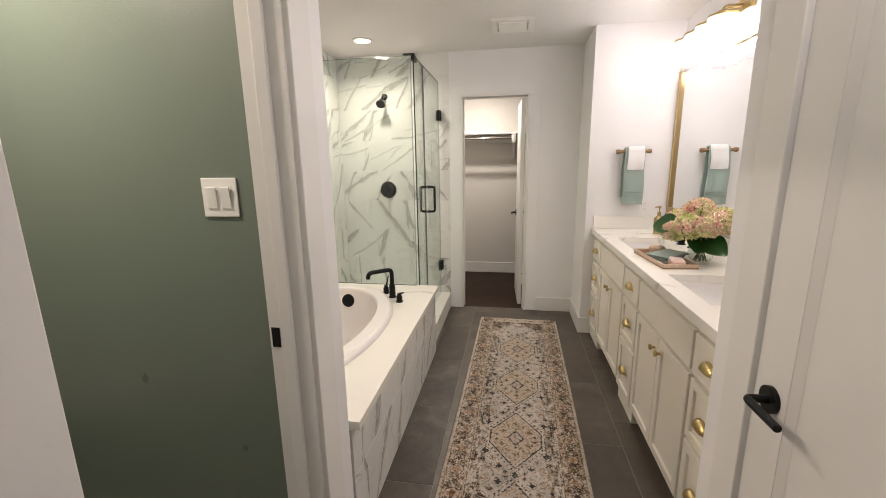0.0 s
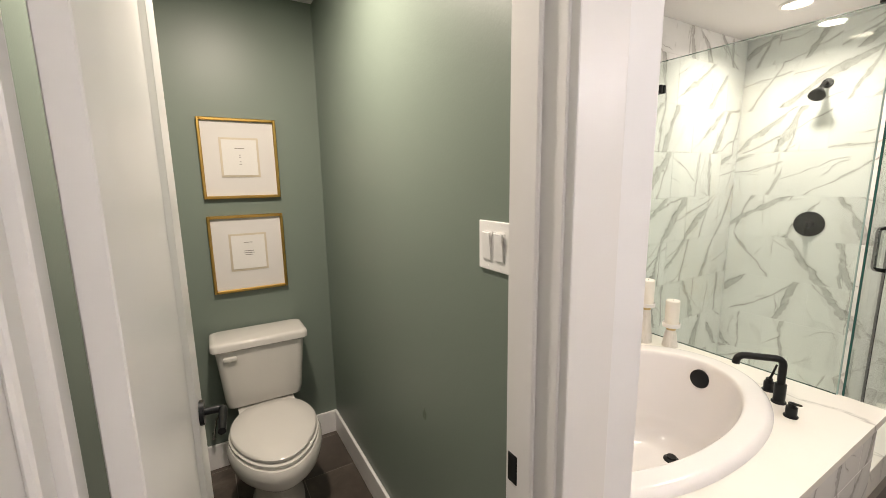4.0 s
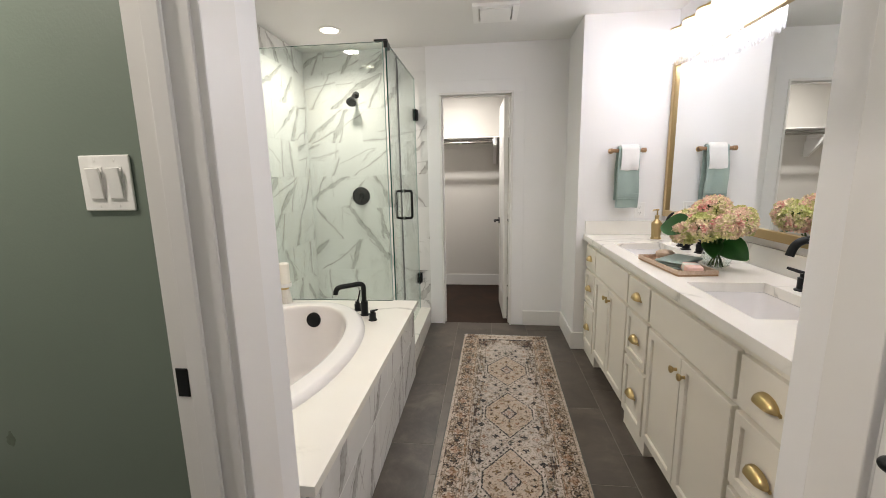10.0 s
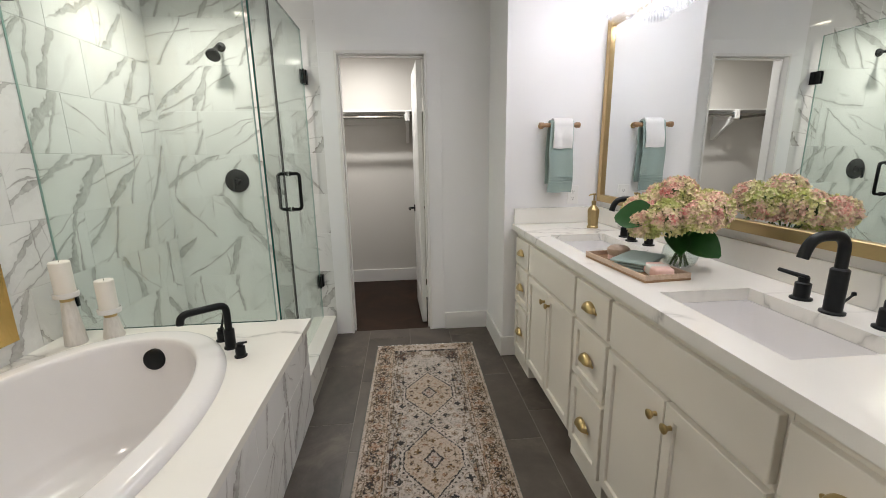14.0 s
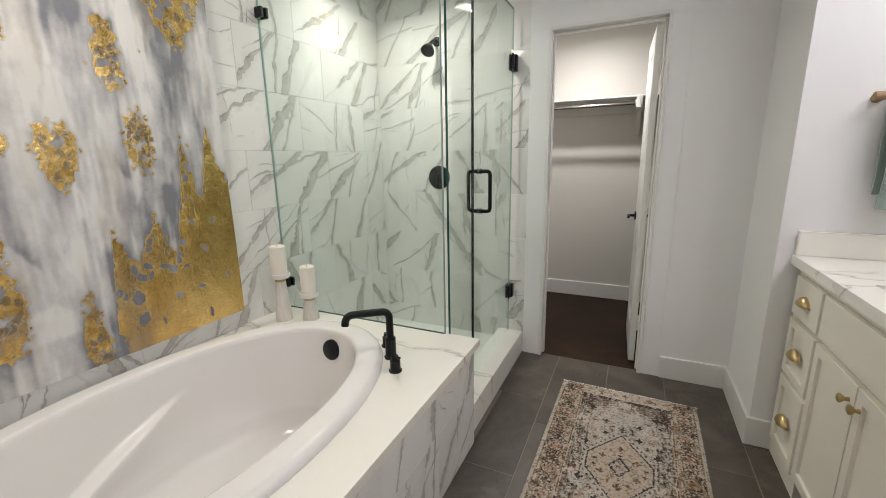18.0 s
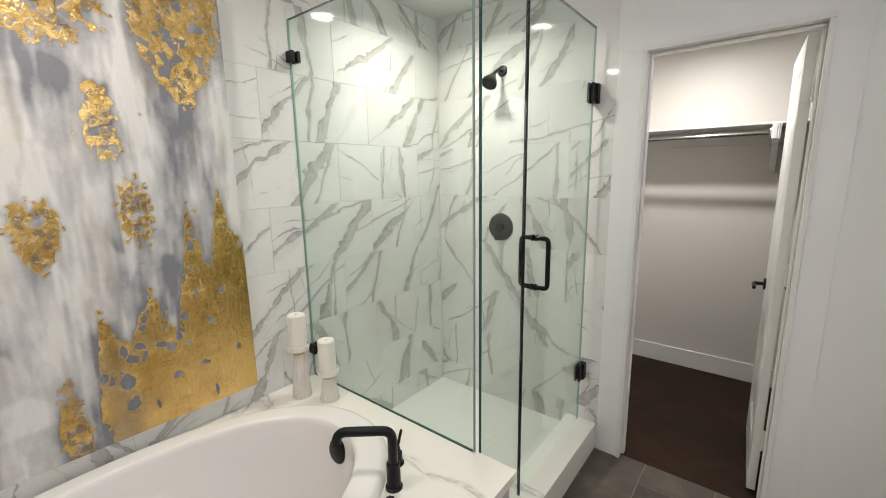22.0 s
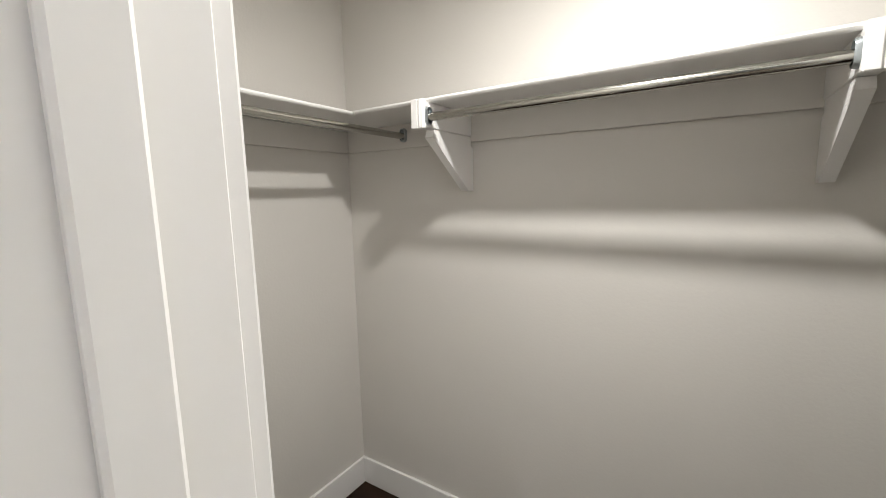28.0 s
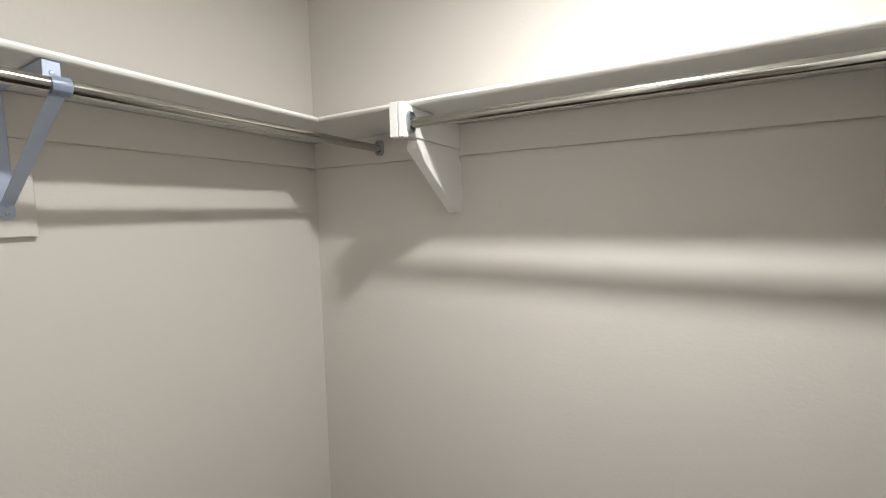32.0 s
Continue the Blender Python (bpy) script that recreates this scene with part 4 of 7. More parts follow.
for side in (1, -1):
    x0 = -0.728 + side * 0.0052
    x1 = -0.728 + side * 0.058
    part("pull_handle", tube(rounded_line([(x0, 3.385, 1.043), (x1, 3.385, 1.043), (x1, 3.385, 1.243), (x0, 3.385, 1.243)], 0.020, 6), 0.0095, 14), BLACK, door, "black D-shaped pull", 40)
    for z in (1.043, 1.243):
        part("collar", tube([(x0, 3.385, z), (x0 + side * 0.006, 3.385, z)], 0.014, 16), BLACK, door, "", 40)
for z in (0.440, 1.858):
    part("hinge_plate", boxes((-0.723 + 0.0005, -0.713, 3.926, 3.9635, z - 0.045, z + 0.045), (-0.743, -0.7335, 3.926, 3.9635, z - 0.045, z + 0.045), bevel=0.0015), BLACK, enclosure, "black glass hinge plate")
    part("hinge_wall_plate", boxes((-0.741, -0.705, 3.964, 3.9995, z - 0.045, z + 0.045), bevel=0.0015), BLACK, enclosure, "black hinge wall plate")
for z in (0.672, 1.995):
    part("wall_clip", boxes((LEFT + 0.0005, LEFT + 0.046, 2.967, 2.9825, z - 0.023, z + 0.023), bevel=0.002), BLACK, enclosure, "black square glass clip")
    part("wall_clip", boxes((LEFT + 0.0005, LEFT + 0.046, 2.9955, 3.011, z - 0.023, z + 0.023), bevel=0.002), BLACK, enclosure, "black square glass clip")
part("corner_clamp", boxes((-0.795, -0.714, 2.974, 3.007, GLASS_T + 0.0025, GLASS_T + 0.012), (-0.737, -0.714, 2.974, 3.047, GLASS_T - 0.035, GLASS_T + 0.002), bevel=0.0015), BLACK, enclosure, "black corner clamp")


def shower_set():
    s = thing("shower_fixture", "matte black shower head on a short arm", "shower head", (-1.243, FAR, 2.045))
    part("flange", spin(lathe([(0, 0), (0.030, 0), (0.028, 0.008), (0.012, 0.012), (0, 0.012)], seg=24), pose(0, -0.0005, 0, 90)), BLACK, s, "", 40)
    part("arm", tube(rounded_line([(0, -0.008, 0), (0, -0.055, 0.0), (0, -0.095, -0.035)], 0.03), 0.0095, 12), BLACK, s, "", 40)
    part("head", spin(lathe([(0, -0.004), (0.012, 0), (0.014, 0.018), (0.024, 0.034), (0.040, 0.062), (0.043, 0.076), (0.040, 0.080), (0, 0.080)], seg=28), pose(0, -0.088, -0.028, 138, 0, 0)), BLACK, s, "", 40)
    v = thing("shower_valve", "matte black round shower valve with a lever", "shower valve", (-1.242, FAR, 1.182))
    part("plate", spin(lathe([(0, 0), (0.080, 0), (0.080, 0.004), (0.076, 0.007), (0, 0.007)], seg=40), pose(0, -0.0005, 0, 90)), BLACK, v, "", 40)
    part("hub", tube([(0, -0.006, 0), (0, -0.042, 0)], [0.028, 0.024], 24), BLACK, v, "", 40)
    part("stem", tube([(0, -0.04, 0), (0, -0.066, 0)], 0.011, 14), BLACK, v, "", 40)
    part("lever", tube([(0, -0.060, 0.014), (0, -0.060, -0.070)], 0.0085, 12), BLACK, v, "slim black lever", 40)


shower_set()

# ---- vanity ----
FACE = 0.625
CAB_TOP, CNT_Z = 0.862, 0.900


def shaker(parent, name, y0, y1, z0, z1, recess=True, label=""):
    """A drawer or door front on the vanity face, 20 mm thick."""
    x1, x0 = FACE - 0.0005, FACE - 0.0205
    if not recess:
        return part(name, boxes((x0, x1, y0, y1, z0, z1), bevel=0.003, seg=2), CABINET, parent, label)
    s = 0.055 if (z1 - z0) > 0.26 or (y1 - y0) > 0.27 else 0.048
    bm = boxes((x0, x1, y0, y1, z0, z1))
    bm.faces.ensure_lookup_table()
    front = min(bm.faces, key=lambda f: f.calc_center_median().x)
    bmesh.ops.inset_region(bm, faces=[front], thickness=s, depth=0.0)
    ring = bmesh.ops.inset_region(bm, faces=[front], thickness=0.0015, depth=0.0)
    bmesh.ops.translate(bm, verts=front.verts, vec=(0.010, 0, 0))
    edge = [e for e in bm.edges if all(abs(v.co.x - x0) < 1e-5 for v in e.verts) and e.calc_face_angle(0) > 0.5]
    bmesh.ops.bevel(bm, geom=edge, offset=0.002, segments=2, affect="EDGES")
    return part(name, bm, CABINET, parent, label)


def cup_pull(parent, y, z):
    """Half-shell brass pull on a drawer front."""
    bm = bmesh.new()
    rows, x = [], FACE - 0.0208
    for i in range(7):
        a = i / 6 * math.pi / 2
        row = []
        for k in range(13):
            b = k / 12 * math.pi
            rr = math.sin(a)
            row.append((x - 0.026 * math.cos(a) - 0.0005, y + 0.046 * math.cos(b) * (0.35 + 0.65 * rr) * 1.0, z - 0.012 + 0.034 * math.sin(b) * rr))
        rows.append([bm.verts.new(p) for p in row])
    for a, b in zip(rows, rows[1:]):
        for k in range(12):
            bm.faces.new((a[k], a[k + 1], b[k + 1], b[k]))
    bmesh.ops.recalc_face_normals(bm, faces=bm.faces)
    bmesh.ops.solidify(bm, geom=list(bm.faces), thickness=0.0018)
    pull = part("cup_pull", bm, BRASS, parent, "brass cup pull", 50)
    for s in (-1, 1):
        part("tab", tube([(x, y + s * 0.047, z - 0.010), (x - 0.003, y + s * 0.047, z - 0.010)], 0.006, 12), BRASS, pull)
    return pull


def knob(parent, y, z):
    x = FACE - 0.0208
    return part("knob", spin(lathe([(0, 0), (0.007, 0), (0.006, 0.010), (0.0095, 0.014), (0.014, 0.020), (0.0145, 0.024), (0.010, 0.027), (0, 0.028)], seg=20), pose(x, y, z, 0, -90, 0)), BRASS, parent, "round brass knob", 40)


def drawer_stack(y0, y1, wide=0.010):
    c = thing("drawer_cabinet", "cream painted vanity drawer stack with brass cup pulls", "cabinet", (0, 0, 0), "vanity cabinets")
    part("carcass", boxes((FACE, RIGHT - 0.002, y0 + 0.0005, y1 - 0.0005, 0.0, CAB_TOP - 0.002)), CABINET, c)
    m = 0.010
    for z0, z1, rec in ((0.096, 0.402, True), (0.420, 0.654, True), (0.674, 0.830, False)):
        d = shaker(c, "drawer_front", y0 + m, y1 - wide, z0, z1, rec)
        cup_pull(d, (y0 + y1 + m - wide) / 2, (z0 + z1) / 2)
    return c


def sink_base(y0, y1):
    c = thing("sink_cabinet", "cream painted vanity sink cabinet with two doors and brass knobs", "cabinet", (0, 0, 0), "vanity cabinets")
    part("carcass", slab_with_holes([FACE, FACE + 0.02, RIGHT - 0.02, RIGHT - 0.002], [y0 + 0.0005, y0 + 0.02, y1 - 0.02, y1 - 0.0005], {(1, 1)}, 0.082, CAB_TOP - 0.002), CABINET, c)
    part("toe_kick", boxes((FACE + 0.055, FACE + 0.07, y0 + 0.0005, y1 - 0.0005, 0.0, 0.0815)), CABINET, c)
    m, mid = 0.010, (y0 + y1) / 2
    shaker(c, "false_front", y0 + m, y1 - m, 0.674, 0.830, False)
    for a, b, ky in ((y0 + m, mid - 0.002, mid - 0.033), (mid + 0.002, y1 - m, mid + 0.033)):
        d = shaker(c, "cabinet_door", a, b, 0.112, 0.654)
        knob(d, ky, 0.596)
    return c


for a, b, e in ((3.186, 3.4895, 0.042), (2.256, 2.545, 0.010), (1.3305, 1.604, 0.010)):
    drawer_stack(a, b, e)
for a, b in ((2.545, 3.186), (1.604, 2.256)):
    sink_base(a, b)

SINKS = (1.905, 2.875)
xs = [0.592, 0.688, 0.985, RIGHT - 0.001]
ys = [VAN_Y + 0.001, SINKS[0] - 0.218, SINKS[0] + 0.218, SINKS[1] - 0.218, SINKS[1] + 0.218, STUB_Y - 0.001]
top = thing("vanity_countertop", "white quartz vanity countertop with soft grey veins", "countertop", (0, 0, 0))
slab = slab_with_holes(xs, ys, {(1, 1), (1, 3)}, CAB_TOP, CNT_Z)
bmesh.ops.bevel(slab, geom=[e for e in slab.edges if e.is_manifold and e.calc_face_angle() > 0.5], offset=0.0025, segments=2, affect="EDGES")
part("slab", slab, QUARTZ, top)
part("backsplash", boxes((RIGHT - 0.021, RIGHT - 0.001, VAN_Y + 0.001, STUB_Y - 0.022, CNT_Z + 0.0003, CNT_Z + 0.10), bevel=0.002), QUARTZ, top)
part("side_splash", boxes((0.600, RIGHT - 0.001, STUB_Y - 0.021, STUB_Y - 0.001, CNT_Z + 0.0003, CNT_Z + 0.10), bevel=0.002), QUARTZ, top)


def rounded_rect(cx, cy, hx, hy, r, z, per=6):
    out = []
    for sx, sy, a0 in ((1, 1, 0), (-1, 1, 90), (-1, -1, 180), (1, -1, 270)):
        for k in range(per + 1):
            a = radians(a0 + 90 * k / per)
            out.append((cx + sx * (hx - r) + r * math.cos(a), cy + sy * (hy - r) + r * math.sin(a), z))
    return out


def sink(y):
    s = thing("sink", "white rectangular undermount sink", "sink", (0, 0, 0), "vanity sinks")
    cx = (xs[1] + xs[2]) / 2
    bm = put_loft(bmesh.new(), [rounded_rect(cx, y, hx, hy, r, z) for hx, hy, r, z in (
        (0.165, 0.235, 0.02, CAB_TOP - 0.001), (0.146, 0.216, 0.03, CAB_TOP - 0.001), (0.143, 0.212, 0.035, CAB_TOP - 0.03), (0.136, 0.200, 0.04, CAB_TOP - 0.10),
        (0.120, 0.180, 0.045, CAB_TOP - 0.128), (0.060, 0.090, 0.05, CAB_TOP - 0.138), (0.024, 0.024, 0.02, CAB_TOP - 0.140))], close_last=True)
    bmesh.ops.recalc_face_normals(bm, faces=bm.faces)
    part("basin", bm, ACRYLIC, s, "", 50)
    part("drain", lathe([(0, 0), (0.022, 0), (0.023, 0.002), (0.016, 0.004), (0, 0.004)], (cx, y, CAB_TOP - 0.1395), 20), BLACK, s, "black drain", 40)


def vanity_faucet(y):
    f = thing("vanity_faucet", "matte black widespread faucet with two lever handles", "faucet", (1.045, y, CNT_Z), "vanity faucets")
    part("body", lathe([(0, 0), (0.028, 0), (0.028, 0.005), (0.0205, 0.008), (0.0205, 0.118), (0.016, 0.122), (0, 0.122)], (-0.020, 0, 0), 24), BLACK, f, "", 40)
    part("spout", tube(rounded_line([(-0.020, 0, 0.110), (-0.020, 0, 0.208), (-0.118, 0, 0.208), (-0.134, 0, 0.152)], 0.040, 8), 0.0135, 14), BLACK, f, "bent black spout", 40)
    part("lift_rod", put_lathe(tube([(-0.001, 0, 0.02), (0.034, 0, 0.048)], 0.003, 8), [(0, 0), (0.006, 0.002), (0.005, 0.010), (0, 0.012)], (0.034, 0, 0.044), 12), BLACK, f, "", 40)
    for s in (-1, 1):
        h = part("valve", lathe([(0, 0), (0.027, 0), (0.027, 0.005), (0.0195, 0.008), (0.0195, 0.048), (0.0135, 0.052), (0.0135, 0.066), (0, 0.067)], (0.002, s * 0.108, 0), 22), BLACK, f, "", 40)
        part("lever", tube([(0.002, s * 0.098, 0.066), (-0.010, s * 0.178, 0.071)], [0.0070, 0.0058], 12), BLACK, h, "slim black lever", 40)


for y in SINKS:
    sink(y)
    vanity_faucet(y)

# mirror in a brass frame
MZ0, MZ1, MY0, MY1 = 1.036, 2.082, 1.42, 3.484
mirror = thing("vanity_mirror", "large rectangular wall mirror in a slim brushed gold frame", "mirror", (0, 0, 0))
part("glass", boxes((RIGHT - 0.016, RIGHT - 0.006, MY0 + 0.03, MY1 - 0.03, MZ0 + 0.03, MZ1 - 0.03)), MIRROR, mirror, "silvered mirror glass")
w = 0.042
for nm, d in (("frame_side", (MY0, MY0 + w, MZ0, MZ1)), ("frame_side", (MY1 - w, MY1, MZ0, MZ1)), ("frame_rail", (MY0 + w, MY1 - w, MZ0, MZ0 + w)), ("frame_rail", (MY0 + w, MY1 - w, MZ1 - w, MZ1))):
    part(nm, boxes((RIGHT - 0.032, RIGHT - 0.0008, d[0], d[1], d[2], d[3]), bevel=0.002), MIRROR_FRAME, mirror, "brushed gold frame")

# crystal vanity lights, one over each sink; the near one is unseen, added for light
PRISMS = {}


def prism_mesh(length):
    """A hanging four-sided glass prism with a pointed foot."""
    if length not in PRISMS:
        bm = bmesh.new()
        vs = [bm.verts.new(p) for p in ((0.004, 0, 0.006), (0, 0.0058, 0.006), (-0.004, 0, 0.006), (0, -0.0058, 0.006), (0.004, 0, length), (0, 0.0058, length), (-0.004, 0, length), (0, -0.0058, length), (0, 0, 0))]
        for q in ((0, 1, 5, 4), (1, 2, 6, 5), (2, 3, 7, 6), (3, 0, 4, 7)):
            bm.faces.new([vs[j] for j in q])
        for q in ((0, 1), (1, 2), (2, 3), (3, 0)):
            bm.faces.new((vs[q[1]], vs[q[0]], vs[8]))
        me = bpy.data.meshes.new("crystal_prism")
        bm.to_mesh(me)
        bm.free()
        me.materials.append(CRYSTAL)
        PRISMS[length] = me
    return PRISMS[length]


def vanity_light(ys_):
    fixture = thing("vanity_light", "brass wall light with four lit crystal shades above the mirror", "wall light", (0, 0, 0), "vanity lights")
    part("back_plate", boxes((RIGHT - 0.022, RIGHT - 0.0008, ys_[3] - 0.095, ys_[0] + 0.09, 2.195, 2.265), bevel=0.003), BRASS, fixture, "brass back plate")
    for y in ys_:
        part("arm", tube(rounded_line([(RIGHT - 0.02, y, 2.23), (1.05, y, 2.23), (1.05, y, 2.195)], 0.02), 0.009, 10), BRASS, fixture, "brass arm", 40)
        cap = part("shade_cap", lathe([(0, 0.0), (0.070, 0.0), (0.072, 0.010), (0.028, 0.014), (0.024, 0.032), (0, 0.033)], (1.05, y, 2.180), 28), BRASS, fixture, "brass shade cap", 40)
        for r, z0, z1, k in ((0.069, 2.008, 2.1795, 32), (0.052, 1.992, 2.1795, 22)):
            for i in range(k):
                a = 2 * math.pi * i / k
                prism = new("crystal_prism", prism_mesh(z1 - z0))
                prism.parent = cap
                prism.matrix_basis = Matrix.Translation((1.05 + r * math.cos(a), y + r * math.sin(a), z0)) @ Matrix.Rotation(a, 4, "Z")
        part("bulb", lathe([(0, 0), (0.020, 0.004), (0.031, 0.018), (0.031, 0.045), (0.020, 0.066), (0.010, 0.078), (0, 0.078)], (1.05, y, 2.070), 20), BULB, fixture, "lit bulb", 60)


vanity_light(SHADES_Y)
vanity_light(UNSEEN_SHADES_Y)


# ceiling lights
def downlight(at, label="round recessed ceiling light, lit warm white"):
    d = thing("recessed_light", label, "ceiling light", at, "recessed ceiling lights")
    part("trim_ring", lathe([(0.062, -0.001), (0.082, -0.001), (0.084, -0.005), (0.066, -0.010), (0.062, -0.006)], seg=32), TRIM, d, "white trim ring", 40)
    part("led_disc", lathe([(0, -0.004), (0.0615, -0.004), (0.0615, -0.002), (0, -0.002)], seg=32), LED, d, "glowing disc")
    return d


# the third, over the hall, is unseen and added to go with its fill
for p in ((-1.257, 3.50, CEIL), (-1.26, 1.97, CEIL), (0.42, 0.86, CEIL), (-1.45, 0.84, CEIL)):
    downlight(p)
cl = thing("closet_ceiling_light", "small closet ceiling light with a short white drum, lit", "ceiling light", (-0.44, 4.655, CEIL))
part("housing", lathe([(0.0, -0.108), (0.060, -0.108), (0.066, -0.104), (0.070, -0.030), (0.082, -0.024), (0.084, -0.004), (0.084, -0.0005), (0, -0.0005)], seg=32), TRIM, cl, "white round housing", 40)
part("diffuser", lathe([(0, -0.1115), (0.059, -0.1115), (0.059, -0.1085), (0, -0.1085)], seg=32), LED, cl, "glowing disc")

vent = thing("ceiling_vent", "white square ceiling fan cover with a raised centre panel", "vent", (-0.066, 3.345, CEIL))
part("frame", slab_with_holes([-0.148, -0.110, 0.110, 0.148], [-0.145, -0.108, 0.108, 0.145], {(1, 1)}, -0.020, -0.0008), PLASTIC, vent)
part("backing", boxes((-0.109, 0.109, -0.107, 0.107, -0.006, -0.001)), MAT_BOARD, vent)
part("centre_panel", boxes((-0.100, 0.100, -0.098, 0.098, -0.026, -0.0065), bevel=0.004, seg=2), PLASTIC, vent, "flat white centre panel")

# ---- things on the vanity ----
soap = thing("soap_dispenser", "faceted brass soap dispenser with a pump", "soap dispenser", (1.017, 3.285, CNT_Z))
soap.scale = (0.95, 0.95, 1.18)
part("bottle", lathe([(0, 0), (0.036, 0), (0.036, 0.006), (0.031, 0.010), (0.0365, 0.086), (0.035, 0.092), (0.014, 0.112), (0.014, 0.122), (0, 0.122)], seg=8), AGED_BRASS, soap, "ribbed brass bottle")
part("pump", put_tube(lathe([(0, 0.122), (0.014, 0.122), (0.014, 0.134), (0.005, 0.136), (0.005, 0.160), (0.011, 0.162), (0.011, 0.170), (0, 0.171)], seg=16), [(0, 0, 0.166), (-0.026, 0.004, 0.164), (-0.031, 0.004, 0.158)], 0.004, 8), AGED_BRASS, soap, "brass pump", 40)

outlet = thing("outlet", "white double electrical outlet plate", "outlet", (0.977, STUB_Y, 1.076))
part("plate", boxes((-0.036, 0.036, -0.006, -0.0005, -0.058, 0.058), bevel=0.002, seg=2), PLASTIC, outlet)
for z in (-0.020, 0.020):
    f = part("socket_face", boxes((-0.017, 0.017, -0.0085, -0.0062, z - 0.014, z + 0.014), bevel=0.002), PLASTIC, outlet)
    for dx in (-0.006, 0.006):
        part("slot", boxes((dx - 0.001, dx + 0.001, -0.0092, -0.0087, z - 0.002, z + 0.007)), HOLE, f)
    part("slot", boxes((-0.0022, 0.0022, -0.0092, -0.0087, z - 0.010, z - 0.006)), HOLE, f)

bar = thing("towel_bar", "light oak towel bar on two round brass posts", "towel bar", (0, 0, 0))
part("rod", tube([(0.738, 3.445, 1.496), (0.962, 3.445, 1.496)], 0.0125, 18), ROD_WOOD, bar, "oak rod", 40)
for x, d in ((0.738, -1), (0.962, 1)):
    part("end_cap", tube([(x - d * 0.012, 3.445, 1.496), (x + d * 0.010, 3.445, 1.496), (x + d * 0.013, 3.445, 1.496)], [0.0165, 0.0165, 0.013], 18), ROD_WOOD, bar, "rounded oak end", 40)
for x in (0.756, 0.944):
    part("post", tube([(x, STUB_Y - 0.0005, 1.496), (x, STUB_Y - 0.007, 1.496), (x, STUB_Y - 0.0072, 1.496), (x, 3.437, 1.496)], [0.018, 0.018, 0.008, 0.008], 18), BRASS, bar, "brass post", 30)


def draped(x0, x1, r, front, back, seed, thick=0.010):
    """A towel folded over a rod along x: front and back are the drops below the rod."""
    rng = random.Random(seed)
    prof = [(-r - 0.004 - 0.006 * math.sin(4 * t), -front * (1 - t)) for t in (i / 22 for i in range(22))]
    prof += [(-r * math.cos(a), r * math.sin(a)) for a in (math.pi * i / 10 for i in range(11))]
    prof += [(r + 0.002, -back * i / 16) for i in range(1, 17)]
    nx = 16
    ph = rng.random() * 6
    bm = bmesh.new()
    rows = []
    for j, (py_, pz) in enumerate(prof):
        row = []
        for i in range(nx + 1):
            u = i / nx
            wav = 0.004 * math.sin(u * 7 + ph + pz * 6) * min(1, abs(pz) * 6)
            flare = 0.012 * min(1.0, abs(pz) / 0.4) * (u - 0.5)
            row.append(bm.verts.new((x0 + (x1 - x0) * u + flare + 0.0025 * math.sin(pz * 21 + ph), py_ - wav if j < 28 else py_ + wav * 0.3, pz + 0.002 * math.sin(u * 9 + ph) * (1 if j == 0 else 0))))
        rows.append(row)
    for a, b in zip(rows, rows[1:]):
        for k in range(nx):
            bm.faces.new((a[k], a[k + 1], b[k + 1], b[k]))
    bmesh.ops.recalc_face_normals(bm, faces=bm.faces)
    bmesh.ops.solidify(bm, geom=list(bm.faces), thickness=thick)
    return bm


towel = thing("hand_towel", "sage green terry hand towel folded over the oak bar", "towel", (0, 3.445, 1.496))
part("cloth", draped(0.785, 0.925, 0.022, 0.395, 0.345, 3, 0.008), SAGE, towel, "", 60)
for z in (-0.300, -0.316, -0.332):
    part("woven_band", boxes((0.782, 0.930, -0.0435, -0.0395, z - 0.004, z + 0.004), bevel=0.001), SAGE, towel, "woven band across the towel")
wash = thing("washcloth", "small white terry washcloth over the green towel", "towel", (0, 3.445, 1.496))
part("cloth", draped(0.803, 0.916, 0.033, 0.135, 0.12, 8, 0.007), TERRY, wash, "", 60)

TRAY = pose(0.765, 2.412, CNT_Z, 0, 0, 4.5)
tray = thing("vanity_tray", "shallow blond wooden tray on the vanity", "tray", (0.765, 2.412, CNT_Z), "", 4.5)
hx, hy, th = 0.086, 0.192, 0.007
part("tray_base", boxes((-hx, hx, -hy, hy, 0.0, 0.008), bevel=0.001), ROD_WOOD, tray, "darker wooden tray floor")
part("tray_side", boxes((-hx, -hx + th, -hy, hy, 0.0083, 0.025), bevel=0.001), TRAY_WOOD, tray)
part("tray_side", boxes((hx - th, hx, -hy, hy, 0.0083, 0.025), bevel=0.001), TRAY_WOOD, tray)
part("tray_end", boxes((-hx + th, hx - th, -hy, -hy + th, 0.0083, 0.025), bevel=0.001), TRAY_WOOD, tray)
part("tray_end", boxes((-hx + th, hx - th, hy - th, hy, 0.0083, 0.025), bevel=0.001), TRAY_WOOD, tray)


def on_tray(x, y, z=0.0085):
    return tuple(TRAY @ Vector((x, y, z)))


